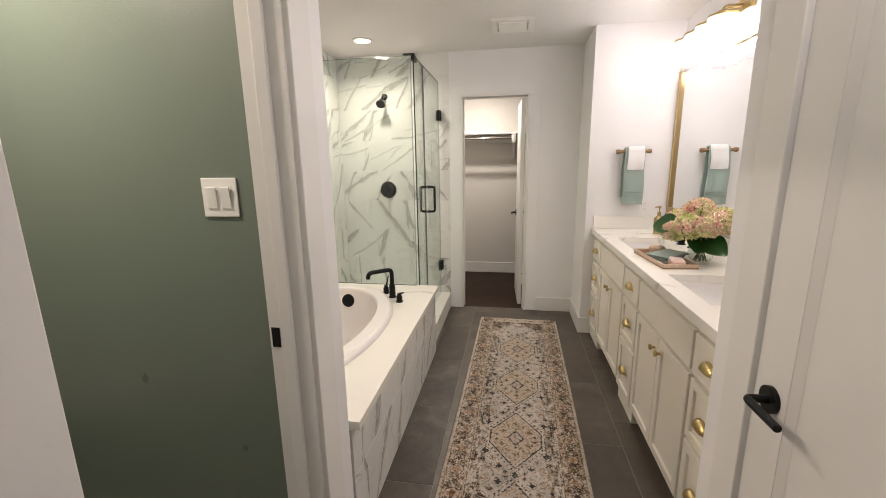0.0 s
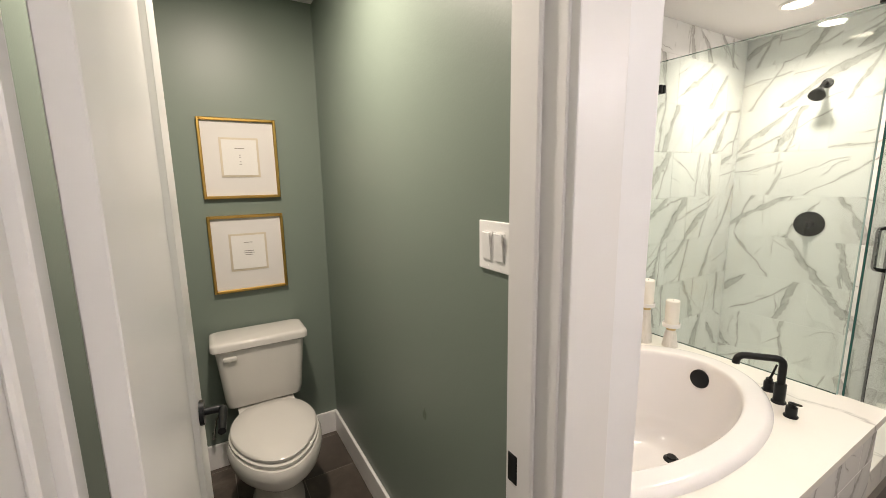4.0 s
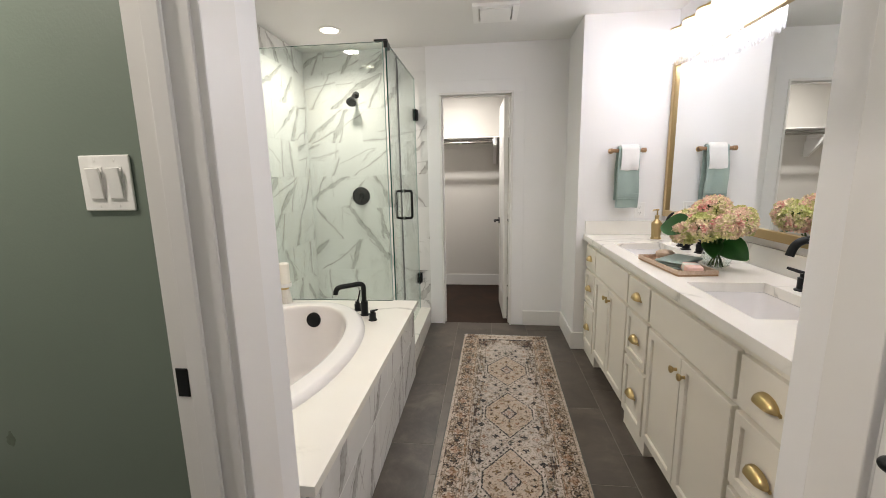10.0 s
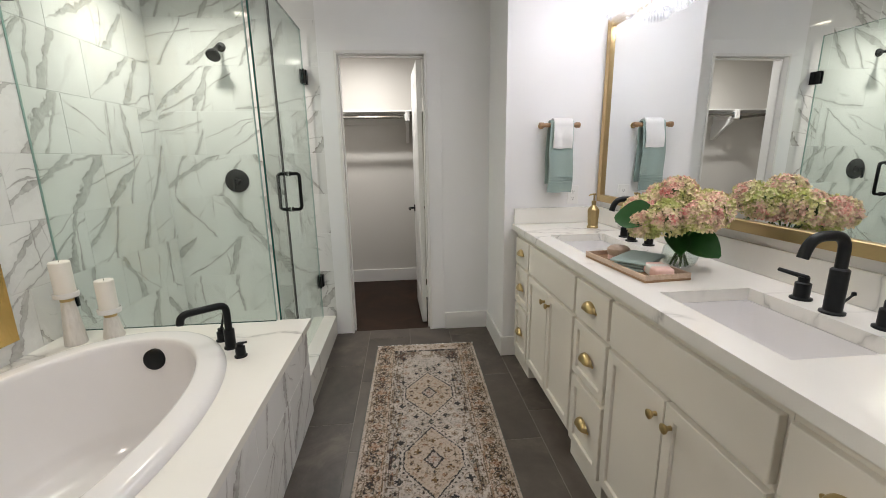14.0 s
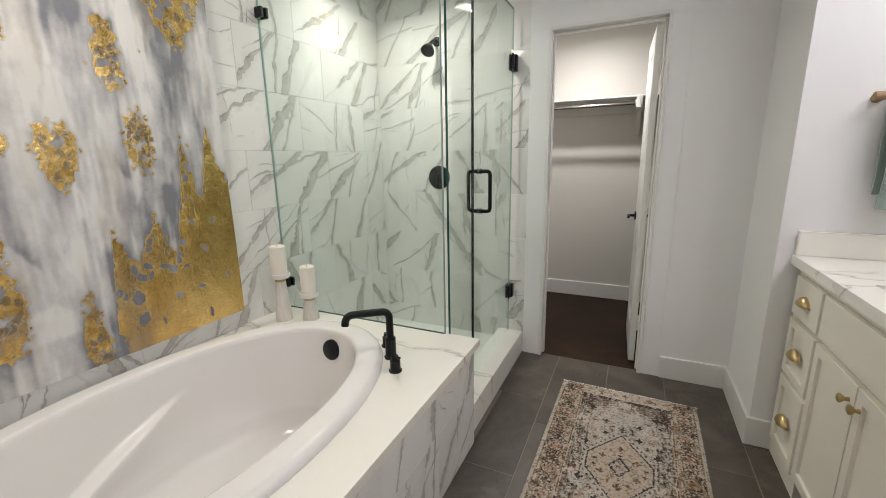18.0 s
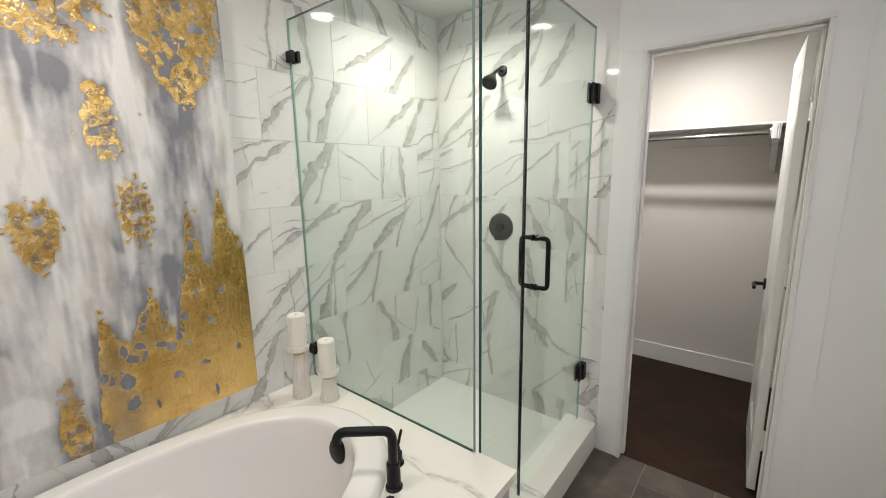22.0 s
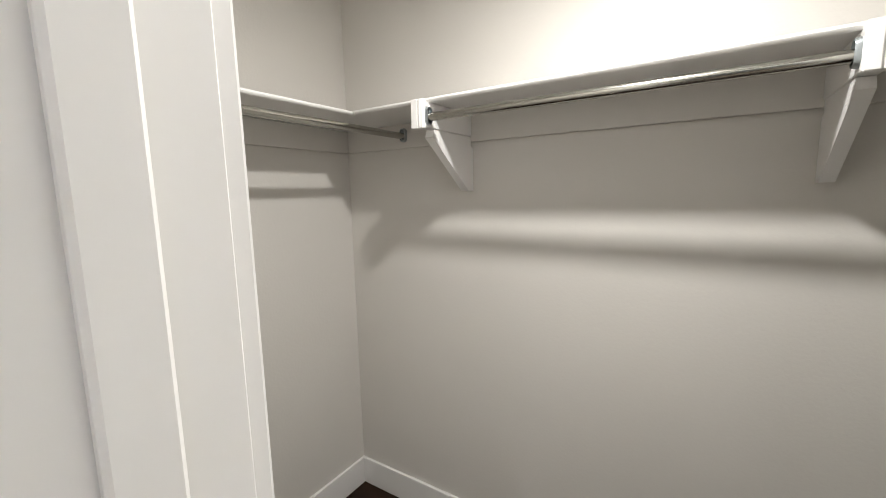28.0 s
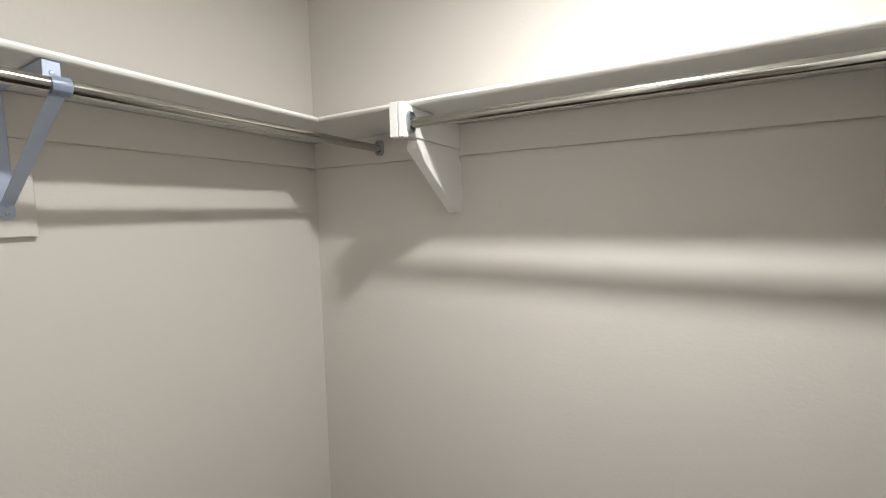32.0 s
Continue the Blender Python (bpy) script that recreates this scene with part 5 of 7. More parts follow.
brush = thing("bath_brush", "round wooden bath brush lying in the tray", "brush", on_tray(0.006, 0.105), "", 20)
brush.scale = (1.05, 1.05, 1.25)
part("handle", lathe([(0, 0.014), (0.036, 0.014), (0.041, 0.022), (0.040, 0.034), (0.030, 0.041), (0, 0.043)], seg=28), TRAY_WOOD, brush, "rounded wooden back", 40)
part("bristles", lathe([(0, 0), (0.037, 0), (0.036, 0.014), (0, 0.014)], seg=28), PINK, brush, "pale bristles")
roll = thing("folded_washcloth", "folded sage washcloth lying in the tray", "towel", on_tray(0.004, -0.015), "", 35)
bm = bmesh.new()
for k, (hw_, hl_, z_, th_) in enumerate(((0.056, 0.078, 0.0, 0.013), (0.054, 0.077, 0.0138, 0.013), (0.062, 0.086, 0.0276, 0.011))):
    rows_ = []
    for z2, e_ in ((0.0, 0.006), (0.25, 0.001), (0.6, 0.0), (0.9, 0.003), (1.0, 0.010), (1.06, 0.030)):
        rows_.append([(x + 0.003 * math.sin(y * 40 + k), y + 0.002 * math.sin(x * 50), max(0.0004, z_ + z2 * th_ + (0.09 * (x + 0.08) * (k / 2) + 0.004 * math.sin(x * 18 + k) * math.cos(y * 11)) * (0.4 + 0.6 * z2))) for x, y, _ in rounded_rect(0.004 * k, 0, hl_ - e_, hw_ - e_, 0.010 + e_ * 0.2, 0)])
    put_loft(bm, rows_, close_first=True, close_last=True)
part("cloth", bm, SAGE, roll, "", 60)
roll.scale = (1.0, 1.05, 0.78)
bar_soap = thing("wrapped_soap", "pink marbled bar of soap in a white paper band", "soap", on_tray(0.002, -0.135), "", 80)
part("bar", boxes((-0.052, 0.052, -0.034, 0.034, 0, 0.034), bevel=0.009, seg=3), PINK, bar_soap, "pink marbled bar", 50)
part("paper_band", boxes((-0.020, 0.024, -0.0348, 0.0348, -0.0002, 0.0348), bevel=0.007, seg=3), PAPER, bar_soap, "white paper band", 50)

# hydrangeas in a round glass vase
VASE = (0.938, 2.395)
vase = thing("flower_vase", "round clear glass vase with stems in water", "vase", (VASE[0], VASE[1], CNT_Z))
part("glass", lathe([(0, 0.001), (0.034, 0.001), (0.055, 0.018), (0.063, 0.045), (0.056, 0.076), (0.042, 0.094), (0.046, 0.104), (0.043, 0.104), (0.039, 0.094), (0.053, 0.075), (0.060, 0.045), (0.052, 0.020), (0.032, 0.006), (0, 0.006)], seg=32), VASE_GLASS, vase, "clear glass bowl", 60)
bm = bmesh.new()
rng = random.Random(4)
for i in range(9):
    a = i * 0.7
    put_tube(bm, [(0.03 * math.cos(a), 0.03 * math.sin(a), 0.008), (0.012 * math.cos(a + 2), 0.012 * math.sin(a + 2), 0.095), (0.05 * math.cos(a + 2), 0.05 * math.sin(a + 2), 0.155)], 0.0035, 7)
part("stems", bm, STEM, vase, "green stems", 50)


def bloom_material():
    m, nt, p = nodes_of("hydrangea_petals")
    g = nt.nodes.new("ShaderNodeNewGeometry")
    info = nt.nodes.new("ShaderNodeObjectInfo")
    c = coords(nt)
    mixv = maths(nt, "ADD", maths(nt, "MULTIPLY", g.outputs["Random Per Island"], 0.24), maths(nt, "MULTIPLY", maths(nt, "SUBTRACT", noise_fac(nt, c, 11, 3), 0.16), 1.10))
    mixv = maths(nt, "ADD", mixv, maths(nt, "MULTIPLY", maths(nt, "SUBTRACT", info.outputs["Random"], 0.5), 0.16))
    col = ramp(nt, mixv, [(0.30, (0.50, 0.53, 0.17)), (0.42, (0.72, 0.68, 0.33)), (0.51, (0.82, 0.68, 0.46)), (0.61, (0.86, 0.60, 0.48)), (0.70, (0.84, 0.42, 0.36)), (0.82, (0.72, 0.16, 0.18))])
    link(nt, col, p.inputs["Base Color"])
    p.inputs["Roughness"].default_value = 0.7
    p.inputs["Subsurface Weight"].default_value = 0.0
    return m


PETAL = bloom_material()
flowers = thing("hydrangea_bouquet", "pink and green hydrangea blooms with broad leaves in the vase", "flowers", (VASE[0] - 0.01, VASE[1] + 0.030, CNT_Z + 0.125))
flowers.scale = (1.1, 1.1, 1.1)
BLOOMS = ((-0.075, -0.075, 0.060, 0.064), (-0.070, 0.045, 0.062, 0.066), (0.030, -0.110, 0.085, 0.062), (0.0, 0.0, 0.122, 0.066), (0.020, 0.110, 0.095, 0.066), (-0.030, -0.155, 0.075, 0.050), (0.085, -0.020, 0.085, 0.060), (-0.055, 0.130, 0.060, 0.052), (-0.110, -0.015, 0.030, 0.050))
for bi, (bx, by, bz, br) in enumerate(BLOOMS):
    bx, by, bz, br = bx * 1.08, by * 1.06, bz * 1.04, br * 0.90
    rng = random.Random(40 + bi)
    bm = bmesh.new()
    count = 270
    mid_b = Vector((bx, by, bz))
    for i in range(count):
        zf = 1 - 1.75 * (i + 0.5) / count
        ang = i * 2.39996 + rng.uniform(-0.15, 0.15)
        rr = math.sqrt(max(0, 1 - zf * zf))
        d = Vector((rr * math.cos(ang), rr * math.sin(ang), zf + rng.uniform(-0.06, 0.06))).normalized()
        c = d * br * rng.uniform(0.88, 1.09)
        u = d.orthogonal().normalized()
        u.rotate(Matrix.Rotation(rng.random() * 6.28, 3, d))
        v = d.cross(u)
        size = rng.uniform(0.0080, 0.0112)
        mid = bm.verts.new(mid_b + c - d * 0.002)
        for k in range(4):
            a = k * math.pi / 2 + rng.uniform(-0.2, 0.2)
            e = u * math.cos(a) + v * math.sin(a)
            f = v * math.cos(a) - u * math.sin(a)
            up1, up2 = rng.uniform(0.0, 0.65), rng.uniform(-0.3, 1.0)
            ring_ = [bm.verts.new(mid_b + c + (e * pe + f * pf + d * pd) * size) for pe, pf, pd in ((0.45, 0.42, up1), (0.80, 0.52, up1 + 0.1), (1.10, 0.22, up2), (1.12, -0.20, up2 + 0.1), (0.82, -0.52, up1), (0.45, -0.42, up1 - 0.1))]
            rib = bm.verts.new(mid_b + c + (e * 0.65 + d * (up1 - 0.22)) * size)
            bm.faces.new((mid, ring_[5], rib))
            bm.faces.new((mid, rib, ring_[0]))
            for q in range(5):
                bm.faces.new((rib, ring_[q + 1], ring_[q]))
    bl = part("bloom", bm, PETAL, flowers)
    core = bmesh.new()
    bmesh.ops.create_icosphere(core, subdivisions=2, radius=br * 0.80, matrix=Matrix.Translation((bx, by, bz)))
    part("bloom_core", core, STEM, bl, "dense green heart of the bloom", 60)


def leaf_mesh(length, width, bend):
    bm = bmesh.new()
    rows = []
    for i in range(11):
        t = i / 10
        wv = width * math.sin(math.pi * min(1, t * 0.93 + 0.05)) ** 0.8
        z = -bend * t * t
        rows.append([bm.verts.new((length * t, s * wv / 2, z + abs(s) * 0.12 * wv)) for s in (-1, -0.5, 0, 0.5, 1)])
    for a, b in zip(rows, rows[1:]):
        for k in range(4):
            bm.faces.new((a[k], a[k + 1], b[k + 1], b[k]))
    bmesh.ops.solidify(bm, geom=list(bm.faces), thickness=0.0008)
    return bm


for lx, ly, lz, roll_, tilt, turn, ln, wd in ((0.0, -0.06, 0.006, 42, 20, 300, 0.135, 0.11), (-0.215, -0.10, 0.062, -50, -4, 134, 0.135, 0.115), (-0.02, -0.02, 0.006, 0, 18, 250, 0.11, 0.08), (0.05, 0.12, 0.03, 0, 10, 60, 0.12, 0.08)):
    part("leaf", spin(leaf_mesh(ln, wd, 0.030), pose(lx * 0.5, ly * 0.5, lz, 0, tilt, turn) @ Matrix.Rotation(radians(roll_), 4, "X")), LEAF, flowers, "broad dark green leaf", 60)

# ---- toilet room ----
T_Y = 0.822
toilet = thing("toilet", "cream two-piece toilet with a closed lid", "toilet", (GREEN_BACK, T_Y, 0))


def rr_loft(levels, **kw):
    return put_loft(bmesh.new(), [rounded_rect(cx, 0, hx_, hy_, r_, z_) for cx, hx_, hy_, r_, z_ in levels], **kw)


part("tank", rr_loft([(0.120, 0.090, 0.172, 0.035, 0.415), (0.120, 0.096, 0.180, 0.035, 0.45), (0.122, 0.104, 0.203, 0.035, 0.712)], close_first=True, close_last=True), PORCELAIN, toilet, "", 50)
part("tank_lid", rr_loft([(0.125, 0.106, 0.207, 0.035, 0.7125), (0.125, 0.113, 0.222, 0.035, 0.718), (0.125, 0.113, 0.222, 0.035, 0.742), (0.125, 0.108, 0.217, 0.035, 0.753), (0.125, 0.096, 0.205, 0.035, 0.757)], close_first=True, close_last=True), PORCELAIN, toilet, "", 50)
part("flush_lever", put_tube(boxes((0.222, 0.236, -0.172, -0.112, 0.664, 0.686), bevel=0.005, seg=2), [(0.212, -0.160, 0.675), (0.226, -0.160, 0.675)], 0.014, 16), PORCELAIN, toilet, "cream flush lever", 50)


def egg(cx, a, b, z, n=56, nose=0.10, square=1.0):
    """An egg outline; square below 1 fills out its rear corners."""
    ring = []
    for t in (2 * math.pi * k / n for k in range(n)):
        c, d = math.cos(t), math.sin(t)
        wide = math.copysign(abs(d) ** (square if c < 0 else 1.0), d)
        ring.append((cx + a * c * (1 + nose * c), b * wide * (1 - (0.10 if c > 0 else 0.02) * c - (0.40 * (1 - square) * c * c if c < 0 else 0)), z))
    return ring


part("bowl", put_loft(bmesh.new(), [egg(0.40, 0.20, 0.116, 0.0), egg(0.40, 0.20, 0.114, 0.02), egg(0.40, 0.178, 0.098, 0.05), egg(0.405, 0.176, 0.097, 0.17), egg(0.43, 0.192, 0.112, 0.232), egg(0.465, 0.232, 0.158, 0.270), egg(0.487, 0.256, 0.190, 0.315), egg(0.490, 0.262, 0.197, 0.350), egg(0.490, 0.261, 0.196, 0.378), egg(0.490, 0.252, 0.187, 0.394)], close_first=True, close_last=True), PORCELAIN, toilet, "", 50)
part("bowl_deck", rr_loft([(0.16, 0.13, 0.105, 0.03, 0.26), (0.155, 0.135, 0.125, 0.03, 0.36), (0.150, 0.135, 0.130, 0.03, 0.403)], close_first=True, close_last=True), PORCELAIN, toilet, "", 50)
part("seat", put_loft(bmesh.new(), [egg(0.480, 0.246, 0.180, 0.395, square=0.6), egg(0.480, 0.252, 0.186, 0.399, square=0.6), egg(0.480, 0.252, 0.186, 0.410, square=0.6), egg(0.480, 0.246, 0.180, 0.4135, square=0.6)], close_first=True, close_last=True), PORCELAIN, toilet, "cream seat", 50)
part("lid", put_loft(bmesh.new(), [egg(0.476, 0.240, 0.173, 0.4165, square=0.6), egg(0.476, 0.247, 0.180, 0.420, square=0.6), egg(0.476, 0.247, 0.180, 0.430, square=0.6), egg(0.476, 0.238, 0.172, 0.437, square=0.6), egg(0.476, 0.16, 0.11, 0.441, square=0.6)], close_first=True, close_last=True), PORCELAIN, toilet, "cream closed lid", 50)
for s in (-1, 1):
    part("seat_hinge", boxes((0.226, 0.250, s * 0.070 - 0.014, s * 0.070 + 0.014, 0.4035, 0.4160), bevel=0.004, seg=2), PORCELAIN, toilet)
part("supply_valve", put_tube(tube([(0.002, -0.25, 0.20), (0.055, -0.25, 0.20)], 0.008, 10), [(0.05, -0.25, 0.20), (0.05, -0.23, 0.30), (0.08, -0.16, 0.415)], 0.005, 8), CHROME, toilet, "steel supply valve and hose", 40)


def framed_print(z0, z1, bars_at, label):
    f = thing("framed_print", label, "picture", (GREEN_BACK, 0, 0), "framed prints above the toilet")
    y0, y1, w_ = 0.648, 0.998, 0.014
    for nm, d in (("frame_side", (y0, y0 + w_, z0, z1)), ("frame_side", (y1 - w_, y1, z0, z1)), ("frame_rail", (y0 + w_, y1 - w_, z0, z0 + w_)), ("frame_rail", (y0 + w_, y1 - w_, z1 - w_, z1))):
        part(nm, boxes((0.0008, 0.024, *d), bevel=0.003), GOLD, f, "gold frame")
    part("mat_board", boxes((0.001, 0.010, y0 + w_, y1 - w_, z0 + w_, z1 - w_)), MAT_BOARD, f, "pale grey mat")
    cy, cz = (y0 + y1) / 2, (z0 + z1) / 2 + 0.006
    for i, (hw, hh) in enumerate(((0.088, 0.096), (0.078, 0.086))):
        x = 0.0104 + 0.0022 * i
        part("print_sheet", boxes((x, x + 0.002, cy - hw, cy + hw, cz - hh, cz + hh), bevel=0.0006), PAPER if i else GILT, f, "embossed cream paper" if i else "thin gold line")
    for dz, wv in bars_at:
        part("print_line", boxes((0.0148, 0.0152, cy - wv, cy + wv, cz + dz - 0.0016, cz + dz + 0.0016)), INK, f, "small line of print")
    return f


framed_print(1.424, 1.812, ((0.044, 0.022), (0.012, 0.003), (0.002, 0.004), (-0.020, 0.004), (-0.032, 0.006)), "small botanical print on grey mat in a gold frame")
framed_print(0.947, 1.340, ((0.050, 0.020), (0.006, 0.022), (-0.004, 0.026), (-0.014, 0.018)), "small lettered print on grey mat in a gold frame")

sw = thing("light_switch", "white double rocker light switch plate", "light switch", (-0.930, GREEN_Y, 1.344))
part("plate", boxes((-0.059, 0.059, -0.006, -0.0005, -0.059, 0.059), bevel=0.0025, seg=2), PLASTIC, sw)
for x in (-0.023, 0.023):
    part("rocker_frame", boxes((x - 0.0175, x + 0.0175, -0.0072, -0.0062, -0.035, 0.035)), PLASTIC, sw)
    part("rocker", spin(boxes((-0.0155, 0.0155, -0.005, 0.0, -0.0325, 0.0325), bevel=0.001), pose(x, -0.0072, 0, 5, 0, 0)), PLASTIC, sw)
    for z in (-0.048, 0.048):
        part("screw", tube([(x, -0.0068, z), (x, -0.0058, z)], 0.0028, 10), PLASTIC, sw)

# ---- painting ----
def fields(ny, nz, seed):
    rs = np.random.RandomState(seed)

    def octave(fy, fz):
        g = rs.rand(fz + 2, fy + 2)
        yy, zz = np.linspace(0, fy, ny), np.linspace(0, fz, nz)
        iy, iz = yy.astype(int), zz.astype(int)
        ty, tz = yy - iy, zz - iz
        ty, tz = ty * ty * (3 - 2 * ty), tz * tz * (3 - 2 * tz)
        a = g[np.ix_(iz, iy)] * (1 - ty) + g[np.ix_(iz, iy + 1)] * ty
        b = g[np.ix_(iz + 1, iy)] * (1 - ty) + g[np.ix_(iz + 1, iy + 1)] * ty
        return a * (1 - tz[:, None]) + b * tz[:, None]

    return octave


def grid_sheet(name, ny, nz, place, tone, parent, material, relief=None, extra=None):
    """A fine grid of quads with one colour at each corner; place maps unit coordinates to metres."""
    u, v = np.meshgrid(np.linspace(0, 1, ny), np.linspace(0, 1, nz))
    pts = place(u, v, relief if relief is not None else np.zeros_like(u)).reshape(-1, 3)
    idx = np.arange(ny * nz).reshape(nz, ny)
    quads = np.stack((idx[:-1, :-1], idx[:-1, 1:], idx[1:, 1:], idx[1:, :-1]), -1).reshape(-1, 4)
    me = bpy.data.meshes.new(name)
    me.from_pydata(pts.tolist(), [], quads.tolist())
    at = me.attributes.new("tone", "FLOAT_COLOR", "POINT")
    at.data.foreach_set("color", np.concatenate((tone.reshape(-1, 3), np.ones((ny * nz, 1))), 1).astype(np.float32).ravel())
    if extra is not None:
        ex = me.attributes.new("leafing", "FLOAT", "POINT")
        ex.data.foreach_set("value", extra.astype(np.float32).ravel())
    me.polygons.foreach_set("use_smooth", [True] * len(me.polygons))
    me.materials.append(material)
    ob = new(name, me)
    ob.parent = parent
    return ob


PY0, PY1, PZ0, PZ1 = 1.677, 2.686, 0.622, 2.135
painting = thing("abstract_painting", "large abstract canvas in greys and whites with gold leaf", "painting", (LEFT, 0, 0))
part("canvas_sides", boxes((0.001, 0.036, PY0, PY1, PZ0, PZ1)), MAT_BOARD, painting, "pale canvas edge")
ny, nz = 420, 630
oc = fields(ny, nz, 11)
streak = 0.42 * oc(13, 4) + 0.34 * oc(28, 9) + 0.24 * oc(80, 22)
broad = 0.6 * oc(5, 4) + 0.4 * oc(11, 8)
fine = 0.5 * oc(150, 80) + 0.5 * oc(170, 260)
edge_n = 0.5 * oc(30, 40) + 0.5 * oc(70, 90)
shade = 0.4 * oc(60, 60) + 0.3 * oc(26, 34) + 0.3 * oc(150, 170)
U, V = np.meshgrid(np.linspace(0, 1, ny), np.linspace(0, 1, nz))
Ym, Zm = PY0 + U * (PY1 - PY0), PZ0 + V * (PZ1 - PZ0)


def flakes(size, seed):
    """Torn scraps of leaf: the scrap each point lies on (a random number and its middle) and the distance to the scrap's edge."""
    rs = np.random.RandomState(seed)
    cy_n, cz_n = int((PY1 - PY0) / size) + 4, int((PZ1 - PZ0) / size) + 4
    jy, jz, luck = rs.rand(cz_n, cy_n), rs.rand(cz_n, cy_n), rs.rand(cz_n, cy_n)
    gy = (Ym - PY0) / size + 1.5 + 0.5 * (shade - 0.5)
    gz = (Zm - PZ0) / size + 1.5 + 0.5 * (edge_n - 0.5)
    iy, iz = np.clip(gy.astype(int), 1, cy_n - 2), np.clip(gz.astype(int), 1, cz_n - 2)
    near1, near2 = np.full(gy.shape, 9.0), np.full(gy.shape, 9.0)
    got, my, mz = np.zeros_like(gy), np.zeros_like(gy), np.zeros_like(gy)
    for dy in (-1, 0, 1):
        for dz in (-1, 0, 1):
            a_, b_ = iy + dy, iz + dz
            py_, pz_ = a_ + jy[b_, a_], b_ + jz[b_, a_]
            d = np.hypot(gy - py_, (gz - pz_) * 0.8)
            closer = d < near1
            near2 = np.where(closer, near1, np.minimum(near2, d))
            got, my, mz = np.where(closer, luck[b_, a_], got), np.where(closer, py_, my), np.where(closer, pz_, mz)
            near1 = np.where(closer, d, near1)
    return got, (my - 1.5) * size + PY0, (mz - 1.5) * size + PZ0, (near2 - near1) * size


# middle, half width, half height, how full, and how far it narrows towards its foot
CLUSTERS = (
    (1.745, 1.570, 0.046, 0.125, 0.98, 0.0), (1.752, 1.395, 0.026, 0.046, 0.9, 0.0), (1.715, 1.86, 0.10, 0.20, 1.0, 0.0),
    (1.90, 2.00, 0.27, 0.19, 0.98, 0.2), (1.972, 1.690, 0.066, 0.135, 0.97, 0.5), (2.17, 2.02, 0.19, 0.15, 0.78, 0.0),
    (2.290, 1.668, 0.046, 0.125, 0.74, 0.0), (2.535, 1.965, 0.135, 0.235, 0.88, 0.60), (1.958, 1.397, 0.032, 0.056, 0.98, -0.5),
    (2.100, 1.332, 0.052, 0.112, 0.90, 0.35), (2.347, 1.380, 0.050, 0.118, 0.66, 0.0), (1.862, 1.200, 0.030, 0.050, 0.9, 0.0),
    (1.875, 1.060, 0.056, 0.140, 0.80, 0.0), (1.884, 0.885, 0.066, 0.155, 0.94, 0.0), (2.106, 0.748, 0.035, 0.145, 1.0, -0.45))


def leafed(size, seed, gap):
    luck, my, mz, rim_ = flakes(size, seed)
    chance = np.zeros_like(luck)
    for cy, cz, ry, rz, full, narrow in CLUSTERS:
        h_ = (mz - cz) / rz
        d = np.sqrt(((my - cy) / (ry * np.clip(1 + narrow * h_, 0.25, 2))) ** 2 + h_ ** 2)
        chance = np.maximum(chance, full * np.clip((1.14 - d) / 0.30, 0, 1))
    return ((luck < chance) & (rim_ + 0.006 * (edge_n - 0.5) > gap * (1.25 - chance * 0.75))).astype(float)


cover = np.zeros_like(Ym)
for cy, cz, ry, rz, full, narrow in CLUSTERS:
    h_ = (Zm - cz) / rz
    d_ = np.sqrt(((Ym - cy) / (ry * np.clip(1 + narrow * h_, 0.25, 2))) ** 2 + h_ ** 2)
    cover = np.maximum(cover, full * np.clip((1.20 - d_) / 0.42, 0, 1))
torn = 0.40 * oc(24, 34) + 0.34 * oc(62, 84) + 0.26 * oc(140, 190)
luck_, _, _, seam_ = flakes(0.030, 3)
scraps = (cover > 0.02 + 1.55 * (torn - 0.16)) & (seam_ > 0.0042 * (torn - 0.24)) & (luck_ < 0.66 + 0.45 * (cover > 0.9) * (Zm > 1.75) + 0.16 * (Zm < 1.0))
gold = np.maximum(scraps.astype(float), leafed(0.017, 4, 0.0022) * (torn > 0.52))
rise = np.interp(Ym, [2.15, 2.165, 2.205, 2.227, 2.275, 2.33, 2.361, 2.381, 2.426, 2.47, 2.495, 2.517, 2.537, 2.558, 2.59, 2.611, 2.636, 2.66, 2.685], [0.60, 0.68, 1.06, 1.02, 0.95, 1.05, 1.15, 0.99, 0.95, 1.20, 1.40, 1.32, 1.16, 1.16, 1.36, 1.46, 1.32, 1.27, 1.22])
pick, hy_, hz_, rim_ = flakes(0.030, 8)
loose = np.clip((Zm - rise + 0.22) / 0.2, 0, 1) * np.clip((2.62 - Ym) / 0.2, 0, 1) + np.clip((2.30 - Ym) / 0.1, 0, 1) * np.clip((Zm - 0.72) / 0.1, 0, 1)
hole = (pick < 0.34 * np.clip(loose, 0, 1)) & (rim_ > 0.004 + 0.010 * (edge_n - 0.4))
